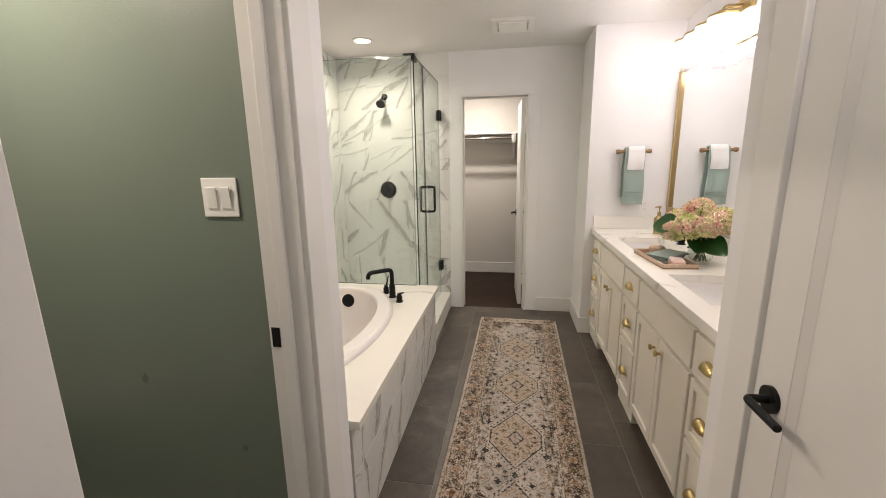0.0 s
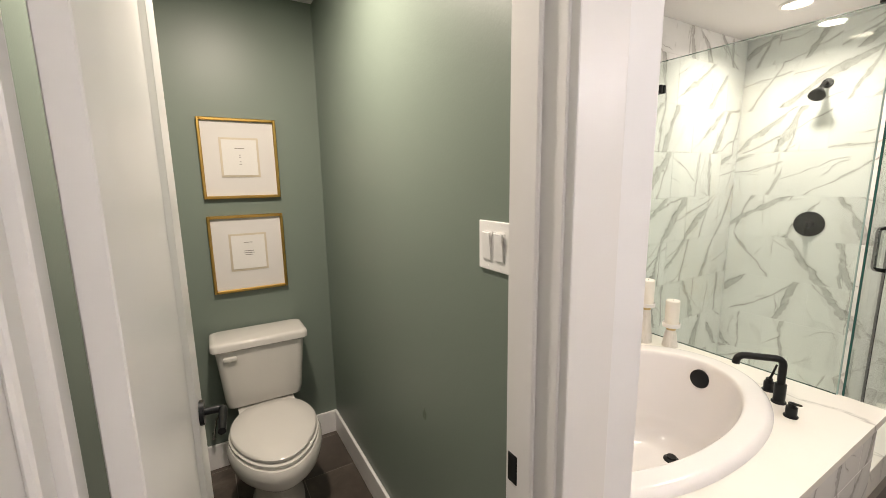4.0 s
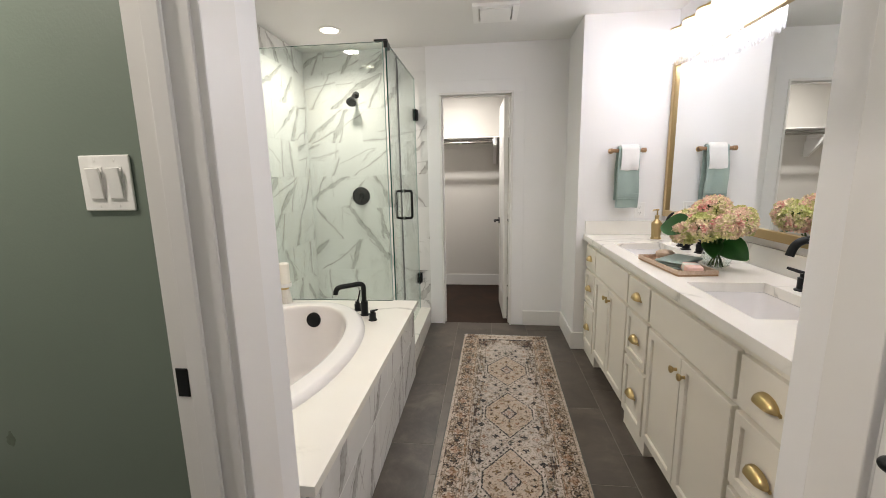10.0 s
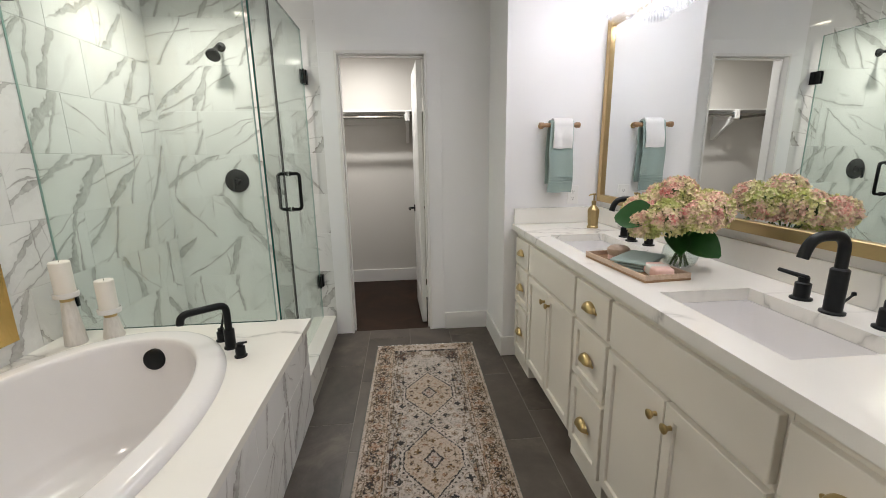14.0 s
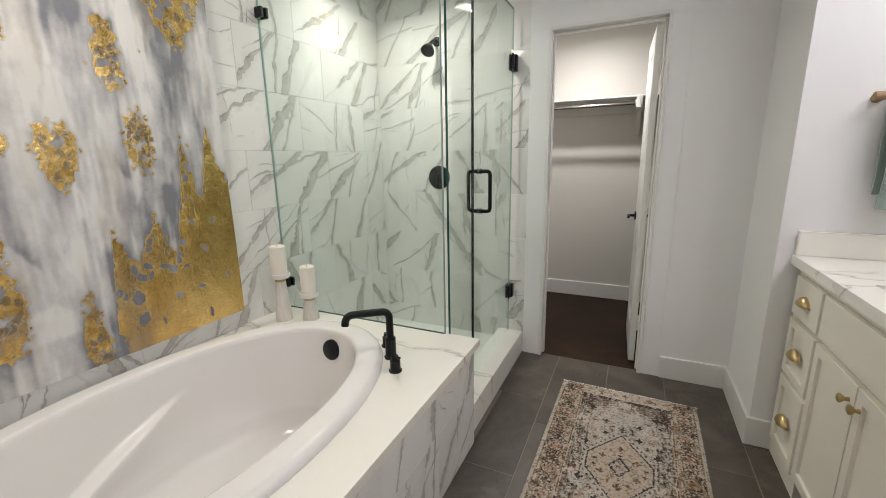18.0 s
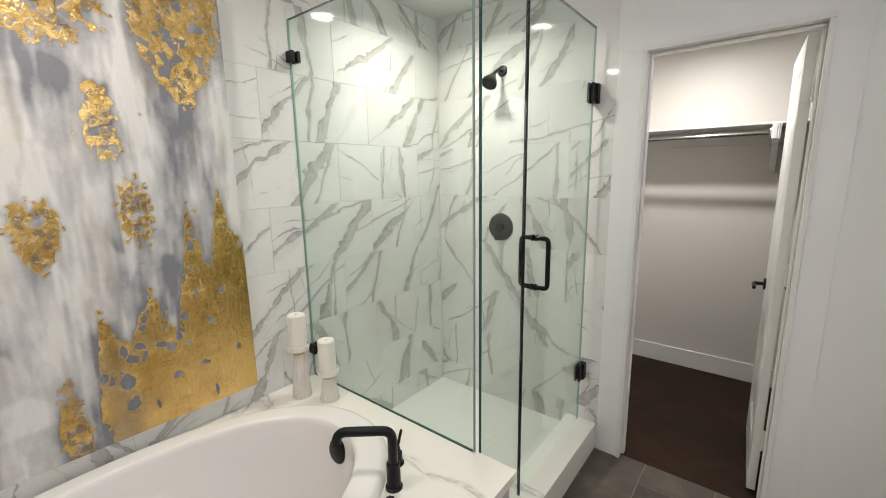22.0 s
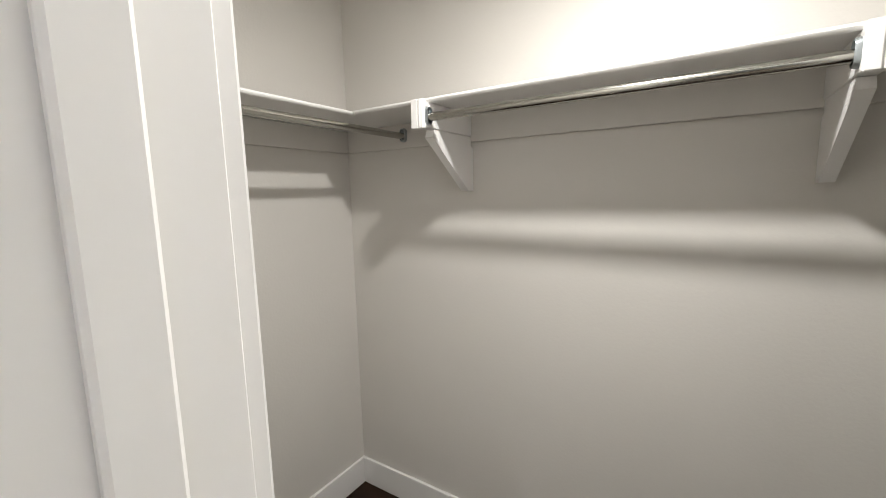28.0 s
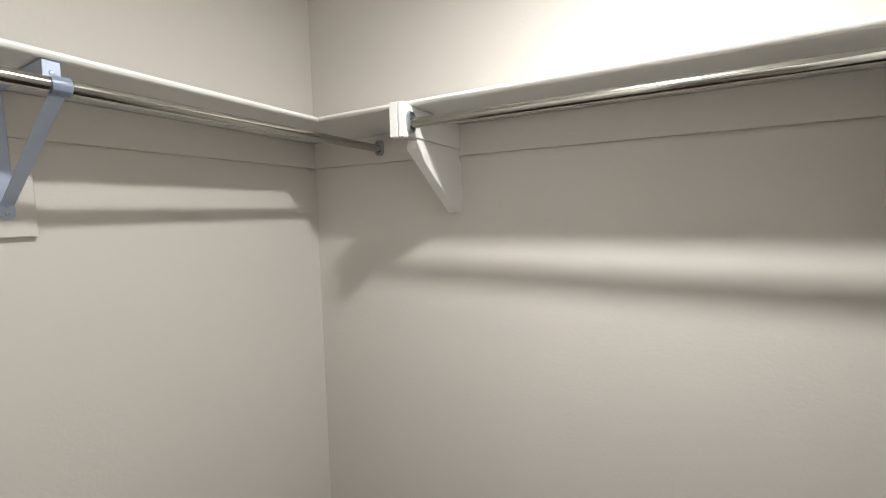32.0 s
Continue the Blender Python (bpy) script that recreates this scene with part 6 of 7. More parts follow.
for fy, fz, fw, fh, lean_ in ((2.496, 1.074, 0.012, 0.020, 0.2), (2.586, 1.067, 0.016, 0.019, -0.5), (2.447, 0.893, 0.018, 0.009, -0.4), (2.537, 0.953, 0.013, 0.024, 0.5), (2.367, 0.914, 0.028, 0.017, -0.5), (2.401, 0.784, 0.019, 0.016, -0.6), (2.496, 0.797, 0.030, 0.011, -0.5), (2.253, 0.818, 0.022, 0.050, 0.1), (2.262, 0.735, 0.018, 0.030, -0.3), (2.528, 0.671, 0.008, 0.026, 0.1), (2.625, 0.817, 0.008, 0.013, 0.0), (2.33, 0.70, 0.006, 0.022, 0.2), (2.43, 1.00, 0.010, 0.012, 0.3), (2.30, 0.93, 0.014, 0.016, 0.2)):
    a_, b_ = Ym - fy, Zm - fz
    hole |= np.hypot((a_ + lean_ * b_) / (fw * 0.85), (b_ - lean_ * 0.5 * a_) / (fh * 0.85)) + 1.3 * (edge_n - 0.5) + 0.9 * (shade - 0.5) < 1
solid = ((Zm < rise + 0.09 * (edge_n - 0.5)) & (Ym > 2.172 + 0.05 * (edge_n - 0.5) + 0.06 * np.clip(0.75 - Zm, 0, 1)) & ~hole).astype(float)
gold = np.maximum(gold * ~(hole & (Ym > 2.17) & (Zm < 1.1)), solid)


def soften(a, ky, kz):
    """Box blur, twice."""
    for _ in range(2):
        for axis, k in ((1, ky), (0, kz)):
            pad = [(0, 0), (0, 0)]
            pad[axis] = (k + 1, k)
            c_ = np.cumsum(np.pad(a, pad, mode="edge"), axis=axis)
            a = (np.take(c_, range(2 * k + 1, c_.shape[axis]), axis) - np.take(c_, range(0, c_.shape[axis] - 2 * k - 1), axis)) / (2 * k + 1)
    return a


knife = 0.10 * (oc(20, 26) > 0.60) + 0.08 * (oc(46, 30) > 0.64) - 0.08 * (oc(34, 22) > 0.68) + 0.08 * (oc(90, 50) > 0.70)
knife = soften(knife, 1, 2)
drips = np.clip((oc(56, 4) - 0.66) * 2.2, 0, 0.45) * (oc(9, 7) > 0.4) - np.clip((oc(44, 5) - 0.66) * 2.4, 0, 0.5) * (oc(8, 6) > 0.45)
near = soften(gold, 9, 14)
below = soften(np.roll(gold, -26, 0), 10, 34)
smudge = np.clip(1.5 * np.maximum(near, below), 0, 1)
quiet = np.clip((1.20 - Zm) / 0.3, 0, 1) * np.clip((2.16 - Ym) / 0.1, 0, 1)
patchy = 0.5 * (oc(12, 16) > 0.5) + 0.5 * oc(26, 30)
patchy = soften(patchy, 2, 2)
pale = -0.10 * np.clip(1 - (Ym - PY0) / 0.28, 0, 1) * np.clip((1.35 - Zm) / 0.4, 0, 1)
val = np.clip(0.70 + 1.75 * (streak - 0.5) * (1 - 0.75 * quiet) + 0.10 * quiet + 0.5 * quiet * (patchy - 0.5) + 0.80 * (broad - 0.5) + 0.14 * (fine - 0.5) + knife + soften(drips, 1, 3) + pale - 0.74 * smudge * (0.45 + 0.9 * streak) - 0.10 * np.clip((0.80 - Zm) / 0.2, 0, 1), 0, 1)[..., None]
dark_c, mid_c, light_c = np.array((0.20, 0.205, 0.23)), np.array((0.46, 0.455, 0.465)), np.array((0.74, 0.735, 0.72))
tone = np.where(val < 0.45, dark_c + (mid_c - dark_c) * (val / 0.45), mid_c + (light_c - mid_c) * ((val - 0.45) / 0.55))
ochre = np.clip(1.4 * (oc(26, 9) - 0.62), 0, 1)[..., None] * (1 - gold[..., None])
tone = tone * (1 - 0.5 * ochre) + np.array((0.52, 0.44, 0.30)) * 0.5 * ochre
g_lo, g_hi = np.array((0.40, 0.24, 0.05)), np.array((0.92, 0.64, 0.25))
calm = np.clip(1 - soften(1 - solid, 8, 8) * 3, 0, 1)
scrap = 0.26 * (flakes(0.036, 3)[0] - 0.5) * (1 - calm)
leaf_sheet = 0.10 * (flakes(0.13, 21)[0] - 0.5) * calm
# shimmer of the solid gold painted into its tone, brighter towards the bottom
shimmer = calm * (0.24 * np.clip((0.86 - Zm) / 0.2, -0.8, 1) + 0.9 * (broad - 0.5))
gcol = g_lo + (g_hi - g_lo) * np.clip(0.56 + (1.3 - 1.0 * calm) * (shade - 0.5) + scrap + leaf_sheet + shimmer, 0, 1)[..., None]
# crinkle highlights put into the leaf's colour as bright lines, with darker lines
glint = np.clip(1 - np.abs(oc(26, 70) - 0.5) * 16, 0, 1) * (oc(18, 22) > 0.42) * np.clip((Zm - 0.78) / 0.25, 0.12, 1)
gcol = gcol + np.array((0.30, 0.26, 0.15)) * (glint * solid)[..., None] - np.array((0.16, 0.13, 0.05)) * (np.clip(1 - np.abs(oc(34, 90) - 0.5) * 18, 0, 1) * solid * (oc(14, 20) > 0.5))[..., None]
gcol = np.clip(gcol, 0.03, 0.98)
veil = (0.45 * np.clip((oc(9, 14) - 0.60) / 0.2, 0, 1) * np.clip((2.46 - Ym) / 0.2, 0, 1) * np.clip((1.05 - Zm) / 0.2, 0, 1))[..., None]
gcol = gcol * (1 - veil) + np.array((0.30, 0.29, 0.31)) * veil
tone = np.where(gold[..., None] > 0.5, gcol, tone)
close = ((soften(gold, 1, 1) > 0.05) & (gold < 0.5)).astype(float)[..., None]
tone = tone * (1 - 0.25 * close) + np.array((0.15, 0.145, 0.15)) * 0.25 * close
gap_in = (hole & (near > 0.5))[..., None]
tone = np.where(gap_in, tone * 0.45 + np.array((0.085, 0.085, 0.10)), tone)
wrinkle = np.abs(oc(60, 50) - 0.5) + np.abs(oc(24, 36) - 0.5) + 0.6 * np.abs(oc(120, 150) - 0.5)
rel = 0.0004 * gold + 0.0018 * gold * wrinkle * (1 - 0.6 * calm) + 0.004 * calm * oc(7, 10) + 0.0016 * calm * np.abs(oc(15, 20) - 0.5) + 0.008 * knife * (1 - gold) + 0.0010 * fine + 0.0012 * streak
CANVAS = attribute_material("painted_canvas", 0.6, "leafing", 0.4, 160.0, 0.10)
grid_sheet("painted_face", ny, nz, lambda u, v, r: np.stack((0.0366 + r, PY0 + u * (PY1 - PY0), PZ0 + v * (PZ1 - PZ0)), -1), tone, painting, CANVAS, rel, gold)

# ---- rug ----
RX0, RX1, RY0, RY1 = -0.343, 0.343, -2.42, 0.0
rug = thing("runner_rug", "worn oriental runner rug in cream, grey and rust", "rug", (0.030, 3.712, 0), "", -1.5)
nu, nv = 232, 800
oc = fields(nu, nv, 23)
U, V = np.meshgrid(np.linspace(0, 1, nu), np.linspace(0, 1, nv))
X = (U - 0.5) * (RX1 - RX0)
Yr = RY0 + V * (RY1 - RY0)
wear = 0.5 * oc(9, 30) + 0.5 * oc(40, 130)
speck, speck2 = oc(115, 390), oc(77, 262)
dash = oc(64, 70)
cream, greyb, tan, rust, char, teal, brown = (np.array(c) for c in ((0.46, 0.42, 0.35), (0.35, 0.345, 0.305), (0.40, 0.335, 0.24), (0.35, 0.19, 0.105), (0.055, 0.050, 0.046), (0.14, 0.165, 0.155), (0.21, 0.15, 0.085)))
ax = np.abs(X)
endd = np.minimum(Yr - RY0, RY1 - Yr)
field_in = (ax < 0.215) & (endd > 0.085)
tone = greyb + (cream - greyb) * np.clip(wear * 1.5 - 0.35, 0, 1)[..., None]
tone = np.where(field_in[..., None], tone, tan + (cream - tan) * np.clip(wear * 1.3 - 0.15, 0, 1)[..., None])


def lay(mask, colour, amount):
    global tone
    k = (mask.astype(float) * amount)[..., None]
    tone = tone * (1 - k) + colour * k


PER = 0.530
b = (Yr + 0.622 + PER / 2) % PER - PER / 2
ba = np.abs(b)
jag = speck - 0.5


def floret(du, dv, r, petals=4, turn=0.0):
    """A small petalled figure about du = dv = 0, frayed by the weave."""
    d, th_ = np.hypot(du, dv), np.arctan2(dv, du)
    return d < r * (0.80 + 0.22 * np.cos(petals * (th_ + turn)) + 0.5 * jag)


def ringlet(du, dv, r, w_):
    return np.abs(np.hypot(du, dv) - r + 0.004 * jag) < w_


# streaky vertical marks beside the field
lay(field_in & (ax > 0.150) & (dash > 0.60), brown, 0.45)
lay(field_in & (ax > 0.165) & (speck2 > 0.66), char, 0.35)
hexd = np.maximum(ax / 0.132, (1.30 * ax + ba) / 0.222)
hexd = np.where(endd < 0.34, 9.0, hexd)
inside = field_in & (hexd < 1)
lay(inside, np.array((0.40, 0.335, 0.24)), 0.7)
# florets on the field, mirrored about the medallions
for fx, fy, r, col, am in ((0.075, 0.215, 0.017, char, 0.75), (0.0, 0.258, 0.015, teal, 0.8), (0.135, 0.225, 0.016, rust, 0.5), (0.150, 0.120, 0.020, char, 0.7), (0.172, 0.030, 0.013, teal, 0.7), (0.110, 0.165, 0.011, brown, 0.7), (0.045, 0.250, 0.009, char, 0.7), (0.165, 0.180, 0.011, char, 0.65), (0.180, 0.075, 0.010, rust, 0.6)):
    lay(field_in & floret(ax - fx, ba - fy, r), col, am)
    lay(field_in & ringlet(ax - fx, ba - fy, r * 1.35, 0.0022), brown, 0.4)
# short strokes along the outline
along = np.sin((ax * 0.9 - ba) * 170)
lay(field_in & (np.abs(hexd - 1.13 + 0.06 * jag) < 0.032) & (along > 0.35), char, 0.6)
lay(field_in & (np.abs(hexd - 1.0 + 0.05 * jag) < 0.026) & (speck2 > 0.2), char, 0.82)
lay(inside & (np.abs(hexd - 0.86 + 0.05 * jag) < 0.014), rust, 0.35)
for fx, fy, r, col, am in ((0.0, 0.122, 0.017, brown, 0.7), (0.070, 0.052, 0.017, brown, 0.65), (0.040, 0.095, 0.011, rust, 0.5), (0.100, 0.020, 0.010, char, 0.55), (0.055, 0.0, 0.012, rust, 0.4), (0.0, 0.075, 0.009, char, 0.6)):
    lay(inside & floret(ax - fx, ba - fy, r), col, am)
dia = ax / 0.040 + ba / 0.056
lay(inside & (dia < 1), np.array((0.36, 0.33, 0.30)), 0.8)
lay(inside & (np.abs(dia - 1 + 0.3 * jag) < 0.13), char, 0.65)
lay(inside & (dia < 0.5) & (speck > 0.4), rust, 0.45)
# side borders: rows of florets between worn guard lines
side = (ax > 0.222) & (ax < 0.322)
for k, (e0, off, r, col, am) in enumerate(((0.272, 0.0, 0.026, rust, 0.55), (0.272, 0.075, 0.020, char, 0.55), (0.246, 0.040, 0.013, teal, 0.6), (0.300, 0.040, 0.013, char, 0.55), (0.246, 0.105, 0.012, rust, 0.5), (0.300, 0.110, 0.012, teal, 0.55), (0.272, 0.112, 0.011, brown, 0.6))):
    v_ = (Yr - off + 0.075) % 0.150 - 0.075
    lay(side & floret(ax - e0, v_, r, 5 if k % 2 else 4, 0.4 * k), col, am)
    lay(side & ringlet(ax - e0, v_, r * 1.25, 0.0025), char, 0.4)
lay(side & (speck2 > 0.72), char, 0.34)
for e0 in (0.150, 0.186, 0.197):
    lay(field_in & (np.abs(ax - e0 + 0.003 * jag) < 0.0028) & (dash > 0.42) & (ba < 0.2), char, 0.42)
lay(side & (dash > 0.68), brown, 0.4)
lay((ax > 0.330) & (speck > 0.45), greyb, 0.6)
for e0, wd_, col, am in ((0.219, 0.003, char, 0.5), (0.228, 0.003, rust, 0.4), (0.320, 0.003, char, 0.4), (0.207, 0.002, brown, 0.45)):
    lay((np.abs(ax - e0 + 0.004 * jag) < wd_) & (endd > 0.075) & (speck2 > 0.3), col, am)
# end panels: pale outer band, dark spandrels with an arch
ex = (X + 0.060) % 0.120 - 0.060
lay((endd < 0.07) & floret(ex, endd - 0.042, 0.020), brown, 0.6)
lay((endd < 0.07) & (speck2 > 0.68), brown, 0.45)
arch = 0.150 + 0.080 * np.clip((ax - 0.05) / 0.15, 0, 1) + 0.012 * np.sign(np.sin(ax * 90))
span = field_in & (endd < arch + 0.015 * jag) & (ax > 0.03)
lay(span & (speck2 > 0.24), char, 0.40)
lay(span & (dash > 0.5), brown, 0.3)
lay(field_in & (endd < 0.108 + 0.01 * jag) & (speck2 > 0.25), char, 0.6)
lay(span & (speck > 0.66), rust, 0.4)
lay(field_in & (np.abs(endd - arch - 0.012) < 0.004), brown, 0.6)
lay(field_in & (endd < 0.20) & (endd > arch) & (dash > 0.55), brown, 0.35)
# weave wear
lay(speck > 0.74, char, 0.34)
lay((speck2 > 0.78) & field_in, brown, 0.3)
lay(speck < 0.20, cream, 0.4)
lay(speck2 < 0.20, greyb, 0.35)
fade = np.clip(1.35 * oc(7, 22) - 0.25, 0, 1)[..., None]
tone = tone * (1 - 0.14 * fade) + cream * 0.14 * fade
grey_level = tone.mean(axis=2, keepdims=True)
tone = np.clip((0.29 + 1.65 * (grey_level - 0.33) + 1.0 * (tone - grey_level)) * np.array((1.05, 0.99, 0.98)), 0.02, 0.6)
grey_level = tone.mean(axis=2, keepdims=True)
tone = np.clip((0.255 + 1.18 * (0.95 * grey_level - 0.24) + 0.80 * (tone - grey_level)) * np.array((1.03, 0.985, 0.99)), 0.02, 0.55)
tone = np.where((ax > 0.3385)[..., None], np.array((0.11, 0.115, 0.10)), tone)
RUG = attribute_material("woven_rug", 0.97, None, 0.6, 300.0)
pile = 0.0022 * speck + 0.0012 * wear
wob = lambda y: 0.004 * np.sin(y * 3.1 + 0.5)
grid_sheet("woven_face", nu, nv, lambda u, v, r: np.stack((RX0 + u * (RX1 - RX0) + wob(v), RY0 + v * (RY1 - RY0), 0.0065 + r * (np.minimum(1, np.minimum(u, 1 - u) * 60))), -1), tone, rug, RUG, pile)
part("backing", boxes((RX0 + 0.003, RX1 - 0.003, RY0 + 0.002, RY1 - 0.002, 0.0004, 0.0062)), RUG, rug, "woven backing")
bm = bmesh.new()
rng = random.Random(9)
for k in range(115):
    x = RX0 + 0.003 + (RX1 - RX0 - 0.006) * k / 114
    for y0, s in ((RY1 - 0.002, 1), (RY0 + 0.002, -1)):
        put_tube(bm, [(x, y0, 0.006), (x + rng.uniform(-0.003, 0.003), y0 + s * rng.uniform(0.009, 0.014), 0.004)], [0.0028, 0.0022], 5)
tagged(part("fringe", bm, TERRY, rug, "short cream fringe"), kind="stuff")

# ---- closet shelves and rods ----
SH0, SH1 = 1.752, 1.763
shelf_b = thing("closet_shelf", "painted closet shelf along the long wall on a cleat", "shelf", (0, 0, 0), "closet shelves")
part("board", boxes((CL_LEFT + 0.001, CL_RIGHT - 0.001, 5.096, CL_BACK - 0.001, SH0, SH1)), TRIM, shelf_b)
part("nosing", boxes((-1.359, CL_RIGHT - 0.001, 5.078, 5.0957, SH0 - 0.002, SH1 + 0.002), bevel=0.008, seg=3), TRIM, shelf_b, "rounded white front edge", 40)
part("cleat", boxes((CL_LEFT + 0.019, CL_RIGHT - 0.001, CL_BACK - 0.018, CL_BACK - 0.001, 1.654, SH0 - 0.0005), bevel=0.002), GREIGE, shelf_b)
shelf_l = thing("closet_shelf", "painted closet shelf along the short wall on a cleat", "shelf", (0, 0, 0), "closet shelves")
part("board", boxes((CL_LEFT + 0.001, -1.378, 4.117, 5.0957, SH0, SH1)), TRIM, shelf_l)
part("nosing", boxes((-1.3777, -1.360, 4.117, 5.0955, SH0 - 0.002, SH1 + 0.002), bevel=0.008, seg=3), TRIM, shelf_l, "rounded white front edge", 40)
part("cleat", boxes((CL_LEFT + 0.001, CL_LEFT + 0.018, 4.117, CL_BACK - 0.001, 1.654, SH0 - 0.0005), bevel=0.002), GREIGE, shelf_l)


def wood_bracket(x):
    """A painted wooden shelf bracket: arm, wall plate and slanted strut."""
    b_ = thing("shelf_bracket", "painted wooden shelf bracket with a slanted strut", "bracket", (x, CL_BACK, 0), "closet shelf brackets")
    part("arm", boxes((-0.019, 0.019, -0.3125, -0.0185, 1.672, SH0 - 0.001), bevel=0.002), TRIM, b_)
    block = part("end_block", boxes((-0.022, 0.022, -0.334, -0.313, 1.666, SH0 + 0.004), bevel=0.003), TRIM, b_, "moulded end block")
    part("bead", boxes((-0.0205, 0.003, -0.3385, -0.3342, 1.667, SH0 + 0.003), bevel=0.0018, seg=2), TRIM, block)
    part("bead", boxes((0.0065, 0.0125, -0.3375, -0.3342, 1.667, SH0 + 0.003), bevel=0.0016, seg=2), TRIM, block)
    bm = bmesh.new()
    pts = [(-0.001, 1.472), (-0.040, 1.472), (-0.272, 1.646), (-0.262, 1.671), (-0.018, 1.671), (-0.018, 1.64), (-0.001, 1.63)]
    a = [bm.verts.new((-0.015, y, z)) for y, z in pts]
    c = [bm.verts.new((0.015, y, z)) for y, z in pts]
    bm.faces.new(a)
    bm.faces.new(c[::-1])
    for i in range(len(pts)):
        j = (i + 1) % len(pts)
        bm.faces.new((a[j], a[i], c[i], c[j]))
    bmesh.ops.recalc_face_normals(bm, faces=bm.faces)
    part("strut", bm, TRIM, b_)
    return b_


wood_bracket(-1.046)
wood_bracket(-0.030)


def rod_socket(parent, at, out):
    """A pressed zinc rod socket, out is the way it faces."""
    m = Matrix.Translation(at) @ Vector(out).to_track_quat("Z", "Y").to_matrix().to_4x4()
    s = part("rod_socket", spin(put_loft(bmesh.new(), [rounded_rect(0, 0, 0.016, 0.028, 0.014, 0.0), rounded_rect(0, 0, 0.016, 0.028, 0.014, 0.003), rounded_rect(0, 0, 0.014, 0.026, 0.013, 0.012), rounded_rect(0, 0, 0.012, 0.024, 0.012, 0.012), rounded_rect(0, 0, 0.013, 0.025, 0.012, 0.004)], close_first=True, close_last=True), m @ Matrix.Rotation(0, 4, "Z")), NICKEL, parent, "zinc rod socket", 40)
    part("screw", spin(lathe([(0, 0.004), (0.0035, 0.004), (0.0028, 0.0062), (0, 0.0066)], seg=10), m @ Matrix.Translation((0, 0.018, 0))), NICKEL, s, "", 40)
    return s


rod_b = thing("closet_rod", "polished steel closet rod along the long wall", "closet rod", (0, 0, 0), "closet rods")
part("rod", tube([(-1.025, 5.070, 1.702), (-0.051, 5.070, 1.702)], 0.0132, 20), CHROME, rod_b, "", 40)
rod_socket(rod_b, (-1.0265, 5.070, 1.706), (1, 0, 0))
rod_socket(rod_b, (-0.0495, 5.070, 1.706), (-1, 0, 0))
rod_l = thing("closet_rod", "polished steel closet rod along the short wall", "closet rod", (0, 0, 0), "closet rods")
part("rod", tube([(-1.346, 4.136, 1.702), (-1.346, 5.358, 1.702)], 0.0132, 20), CHROME, rod_l, "", 40)
rod_socket(rod_l, (-1.346, 5.3595, 1.706), (0, -1, 0))

blue = thing("rod_bracket", "pale blue painted steel shelf and rod bracket on a wood block", "bracket", (CL_LEFT, 4.482, 0))
part("wood_block", boxes((0.0005, 0.019, -0.047, 0.047, 1.438, 1.6535), bevel=0.002), GREIGE, blue, "painted wood block")
part("upright", put_tube(boxes((0.0195, 0.0225, -0.0125, 0.0125, 1.489, 1.744), bevel=0.0008), [(0.0194, 0, 1.489), (0.0226, 0, 1.489)], 0.0125, 24), BLUE_STEEL, blue, "flat upright with a rounded foot", 40)
part("top_arm", boxes((0.0230, 0.317, -0.0125, 0.0125, 1.7465, 1.7495), (0.3172, 0.3198, -0.0125, 0.0125, 1.706, 1.7495), bevel=0.001), BLUE_STEEL, blue, "flat arm bent down at its end")
part("brace", spin(boxes((-0.0015, 0.0015, -0.0115, 0.0115, 0, 0.352), bevel=0.001), pose(0.025, 0, 1.509, 0, 59.5, 0)), BLUE_STEEL, blue, "flat slanted brace")
hk = bmesh.new()
rows = []
for k in range(25):
    a = radians(-165 + 262 * k / 24)
    half = 0.0135 if k < 22 else 0.0135 - 0.0022 * (k - 21)
    rows.append([hk.verts.new((0.344 + 0.0165 * math.cos(a), s * half, 1.702 + 0.0165 * math.sin(a))) for s in (-1, 1)])
for a, b in zip(rows, rows[1:]):
    hk.faces.new((a[0], a[1], b[1], b[0]))
bmesh.ops.solidify(hk, geom=list(hk.faces), thickness=0.0022)
part("rod_saddle", hk, BLUE_STEEL, blue, "curled strap holding the rod", 50)
part("rivet", spin(lathe([(0, 0), (0.0048, 0), (0.0032, 0.0020), (0, 0.0026)], seg=14), pose(0.3198, 0, 1.728, 0, 90, 0)), BLUE_STEEL, blue, "", 40)
part("rivet", spin(lathe([(0, 0), (0.0046, 0), (0.0030, 0.0018), (0, 0.0024)], seg=14), pose(0.0262, 0, 1.507, 0, 90, 0)), BLUE_STEEL, blue, "", 40)
for z in (1.489, 1.700):
    part("screw", spin(lathe([(0, 0), (0.0048, 0), (0.0040, 0.0022), (0.0015, 0.0026), (0.0012, 0.0014), (0, 0.0014)], seg=14), pose(0.0226, 0, z, 0, 90, 0)), NICKEL, blue, "", 40)

# ---- pieces of walls and floors ----
PIECES = {}


def tile_mesh(w, h, d, material, edge=0.0012):
    """A tile in its own axes: width along x, height along z, its face towards -y."""
    key = (round(w, 3), round(h, 3), round(d, 4), material.name)
    if key not in PIECES:
        bm = bmesh.new()
        rows = []
        for inset, y in ((0.0, 0.0), (0.0, -d + edge), (edge, -d)):
            rows.append([(sx * (w / 2 - inset), y, sz * (h / 2 - inset)) for sx, sz in ((-1, -1), (1, -1), (1, 1), (-1, 1))])
        put_loft(bm, rows, close_last=True)
        bmesh.ops.recalc_face_normals(bm, faces=bm.faces)
        me = bpy.data.meshes.new("tile")
        bm.to_mesh(me)
        bm.free()
        me.materials.append(material)
        PIECES[key] = me
    return PIECES[key]


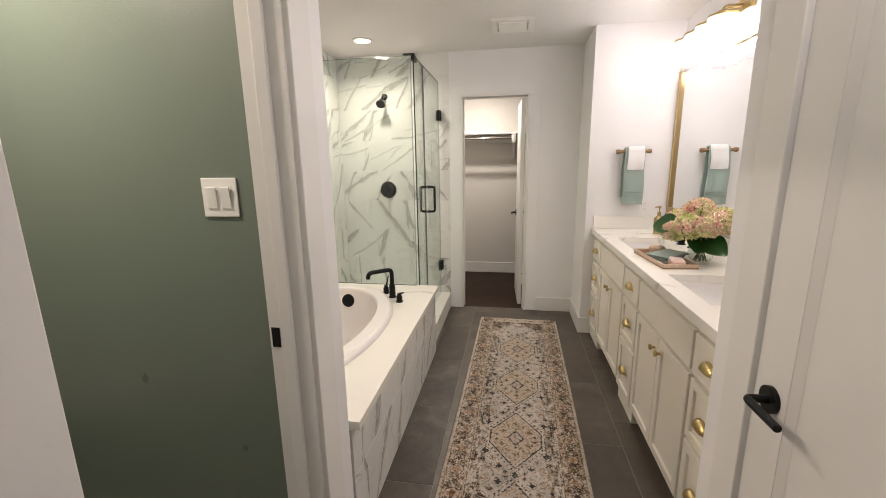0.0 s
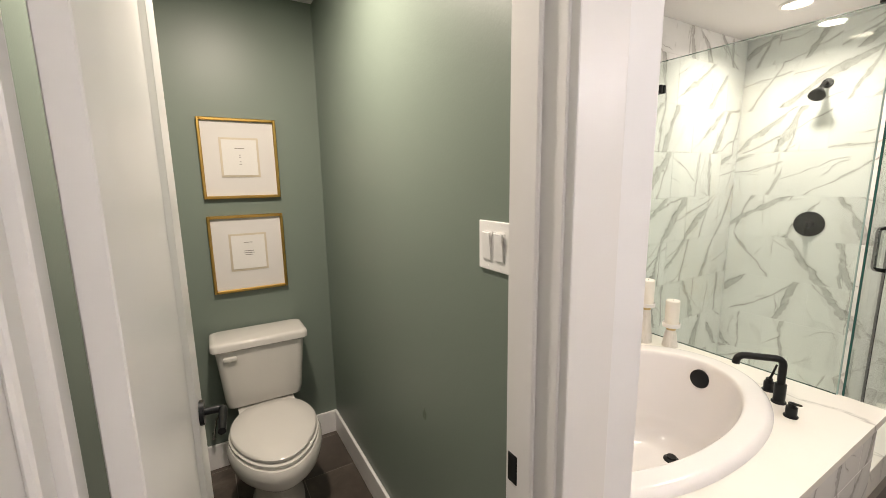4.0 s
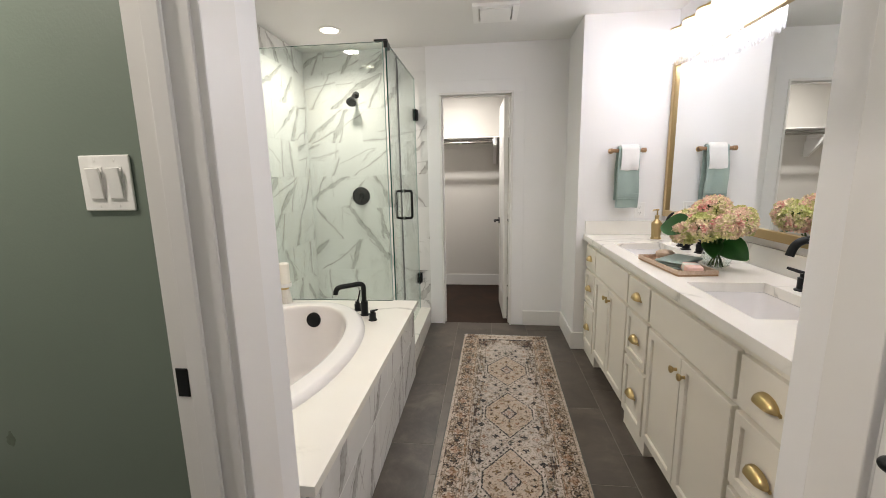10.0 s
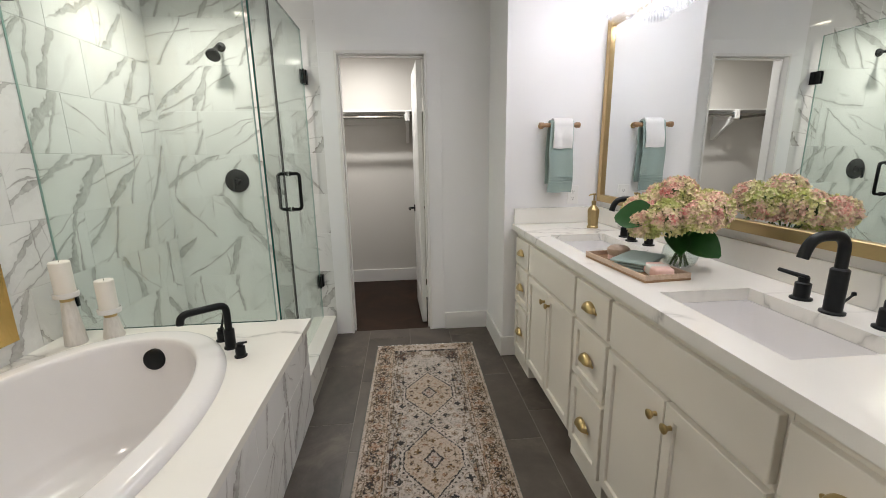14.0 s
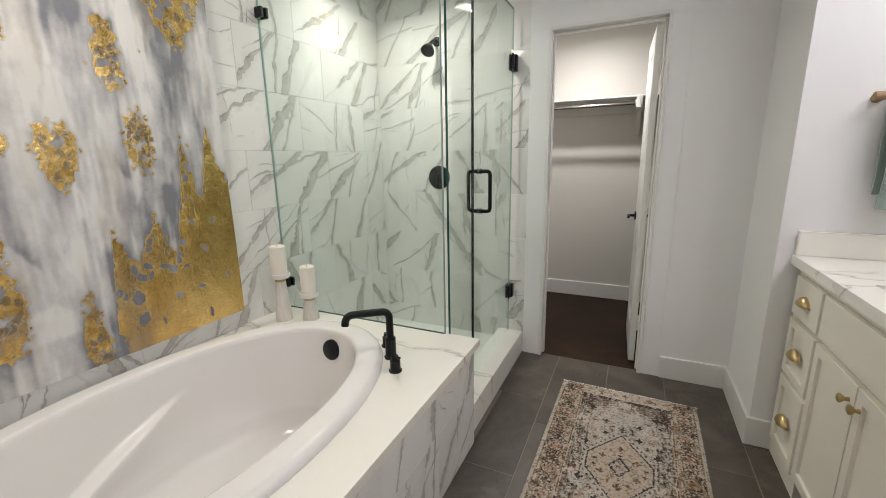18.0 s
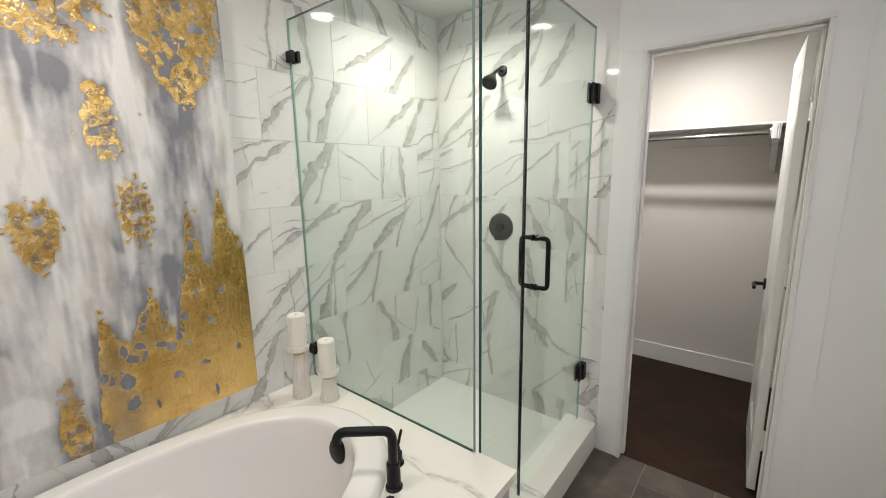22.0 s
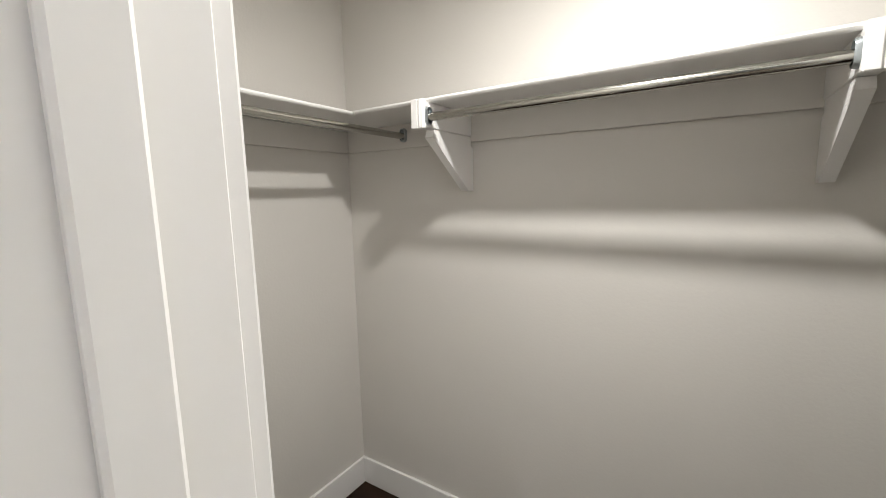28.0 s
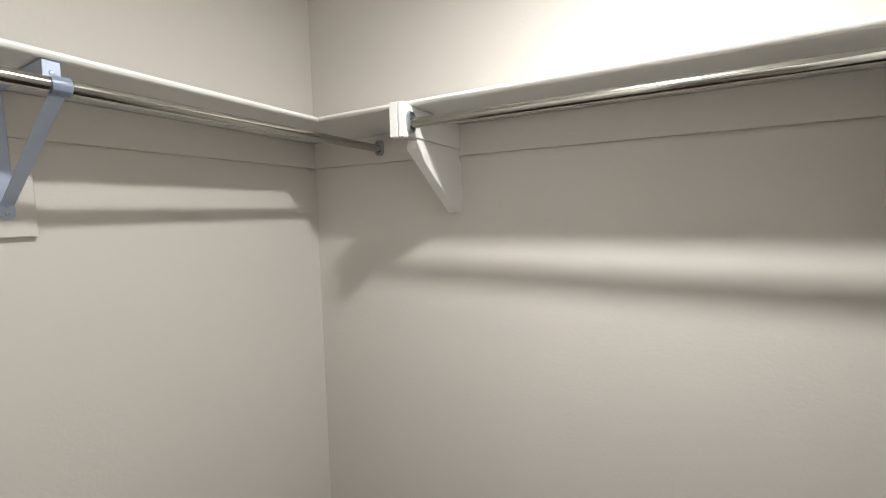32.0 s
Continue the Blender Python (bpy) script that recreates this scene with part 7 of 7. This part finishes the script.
def lay_tile(parent, me, m):
    ob = new("tile", me)
    ob.parent = parent
    ob.matrix_basis = m
    return ob


GAP = 0.0018


def tile_wall(parent, length, z0, z1, joints, place, depth=0.009, rows_at=(1.362, 0.285)):
    """Rows of wall tiles; joints(row) gives the first upright joint and the tile width; place maps a run to the pose of a tile."""
    base, pitch = rows_at
    k0 = math.floor((z0 - base) / pitch)
    k = k0
    while base + k * pitch < z1 - 0.004:
        za, zb = max(z0, base + k * pitch), min(z1, base + (k + 1) * pitch)
        first, wd = joints(k)
        j = math.floor((0 - first) / wd)
        while first + j * wd < length - 0.004:
            a, b = max(0, first + j * wd), min(length, first + (j + 1) * wd)
            if b - a > 0.012 and zb - za > 0.012:
                lay_tile(parent, tile_mesh(b - a - GAP, zb - za - GAP, depth, MARBLE), place((a + b) / 2, (za + zb) / 2))
            j += 1
        k += 1


TOPZ = CEIL - 0.002
# far shower wall, runs from the corner
tile_wall(wall_far, -0.630 - LEFT, 0.06, TOPZ, lambda k: ((0.278, 0.58) if k % 2 == 0 else (0.498, 0.58)), lambda s, z: pose(LEFT + s, 4.009, z))
# tub wall, runs from the far corner to the near end
tile_wall(wall_tub, 4.0 - TUB_Y - 0.009, 0.06, TOPZ, lambda k: ((0.210, 0.58) if k % 2 == 0 else (0.590, 0.58)), lambda s, z: pose(LEFT - 0.009, 4.0 - s, z, 0, 0, 90))
# near end wall of the tub
tile_wall(wall_tub_near, HALL_L - 0.014 - LEFT, 0.50, TOPZ, lambda k: ((0.20, 0.58) if k % 2 == 0 else (0.42, 0.58)), lambda s, z: pose(HALL_L - 0.014 - s, TUB_Y, z, 0, 0, 180))
# front of the tub surround
tile_wall(deck_body, 2.998 - TUB_Y - 0.001, 0.001, DECK_Z - 0.034, lambda k: ((0.335, 0.58) if k % 2 == 0 else (0.135, 0.58)), lambda s, z: pose(-0.618, TUB_Y + 0.001 + s, z, 0, 0, 90), 0.009, (0.30, 0.30))

# floor tiles laid in running columns


def floor_piece(x0, x1, y0, y1):
    if x1 - x0 > 0.012 and y1 - y0 > 0.012:
        lay_tile(floor, tile_mesh(x1 - x0 - 0.0035, y1 - y0 - 0.0035, 0.007, FLOOR_TILE, 0.001), pose((x0 + x1) / 2, (y0 + y1) / 2, -0.007, -90, 0, 0))


for ci in range(-1, 5):
    x0 = -0.690 + 0.305 * ci
    base = 3.475 if ci % 2 == 0 else 3.262
    j = -8
    while base + 0.605 * j < 4.03:
        ya, yb = base + 0.605 * j, min(4.03, base + 0.605 * (j + 1))
        ya = max(ya, BACK_Y)
        if yb > BACK_Y + 0.02:
            lo = max(x0, -0.637 if ya > 2.99 else HALL_L - 0.004)
            hi = min(x0 + 0.305, 0.72)
            floor_piece(lo, hi, ya, yb)
        j += 1
for ci in range(7):
    x1 = -0.615 - 0.004 - 0.305 * ci
    x0 = max(GREEN_BACK, x1 - 0.305)
    base = 0.95 if ci % 2 == 0 else 0.65
    for j in range(-2, 2):
        floor_piece(x0, x1, max(GREEN_LEFT, base + 0.605 * j), min(GREEN_Y, base + 0.605 * (j + 1)))
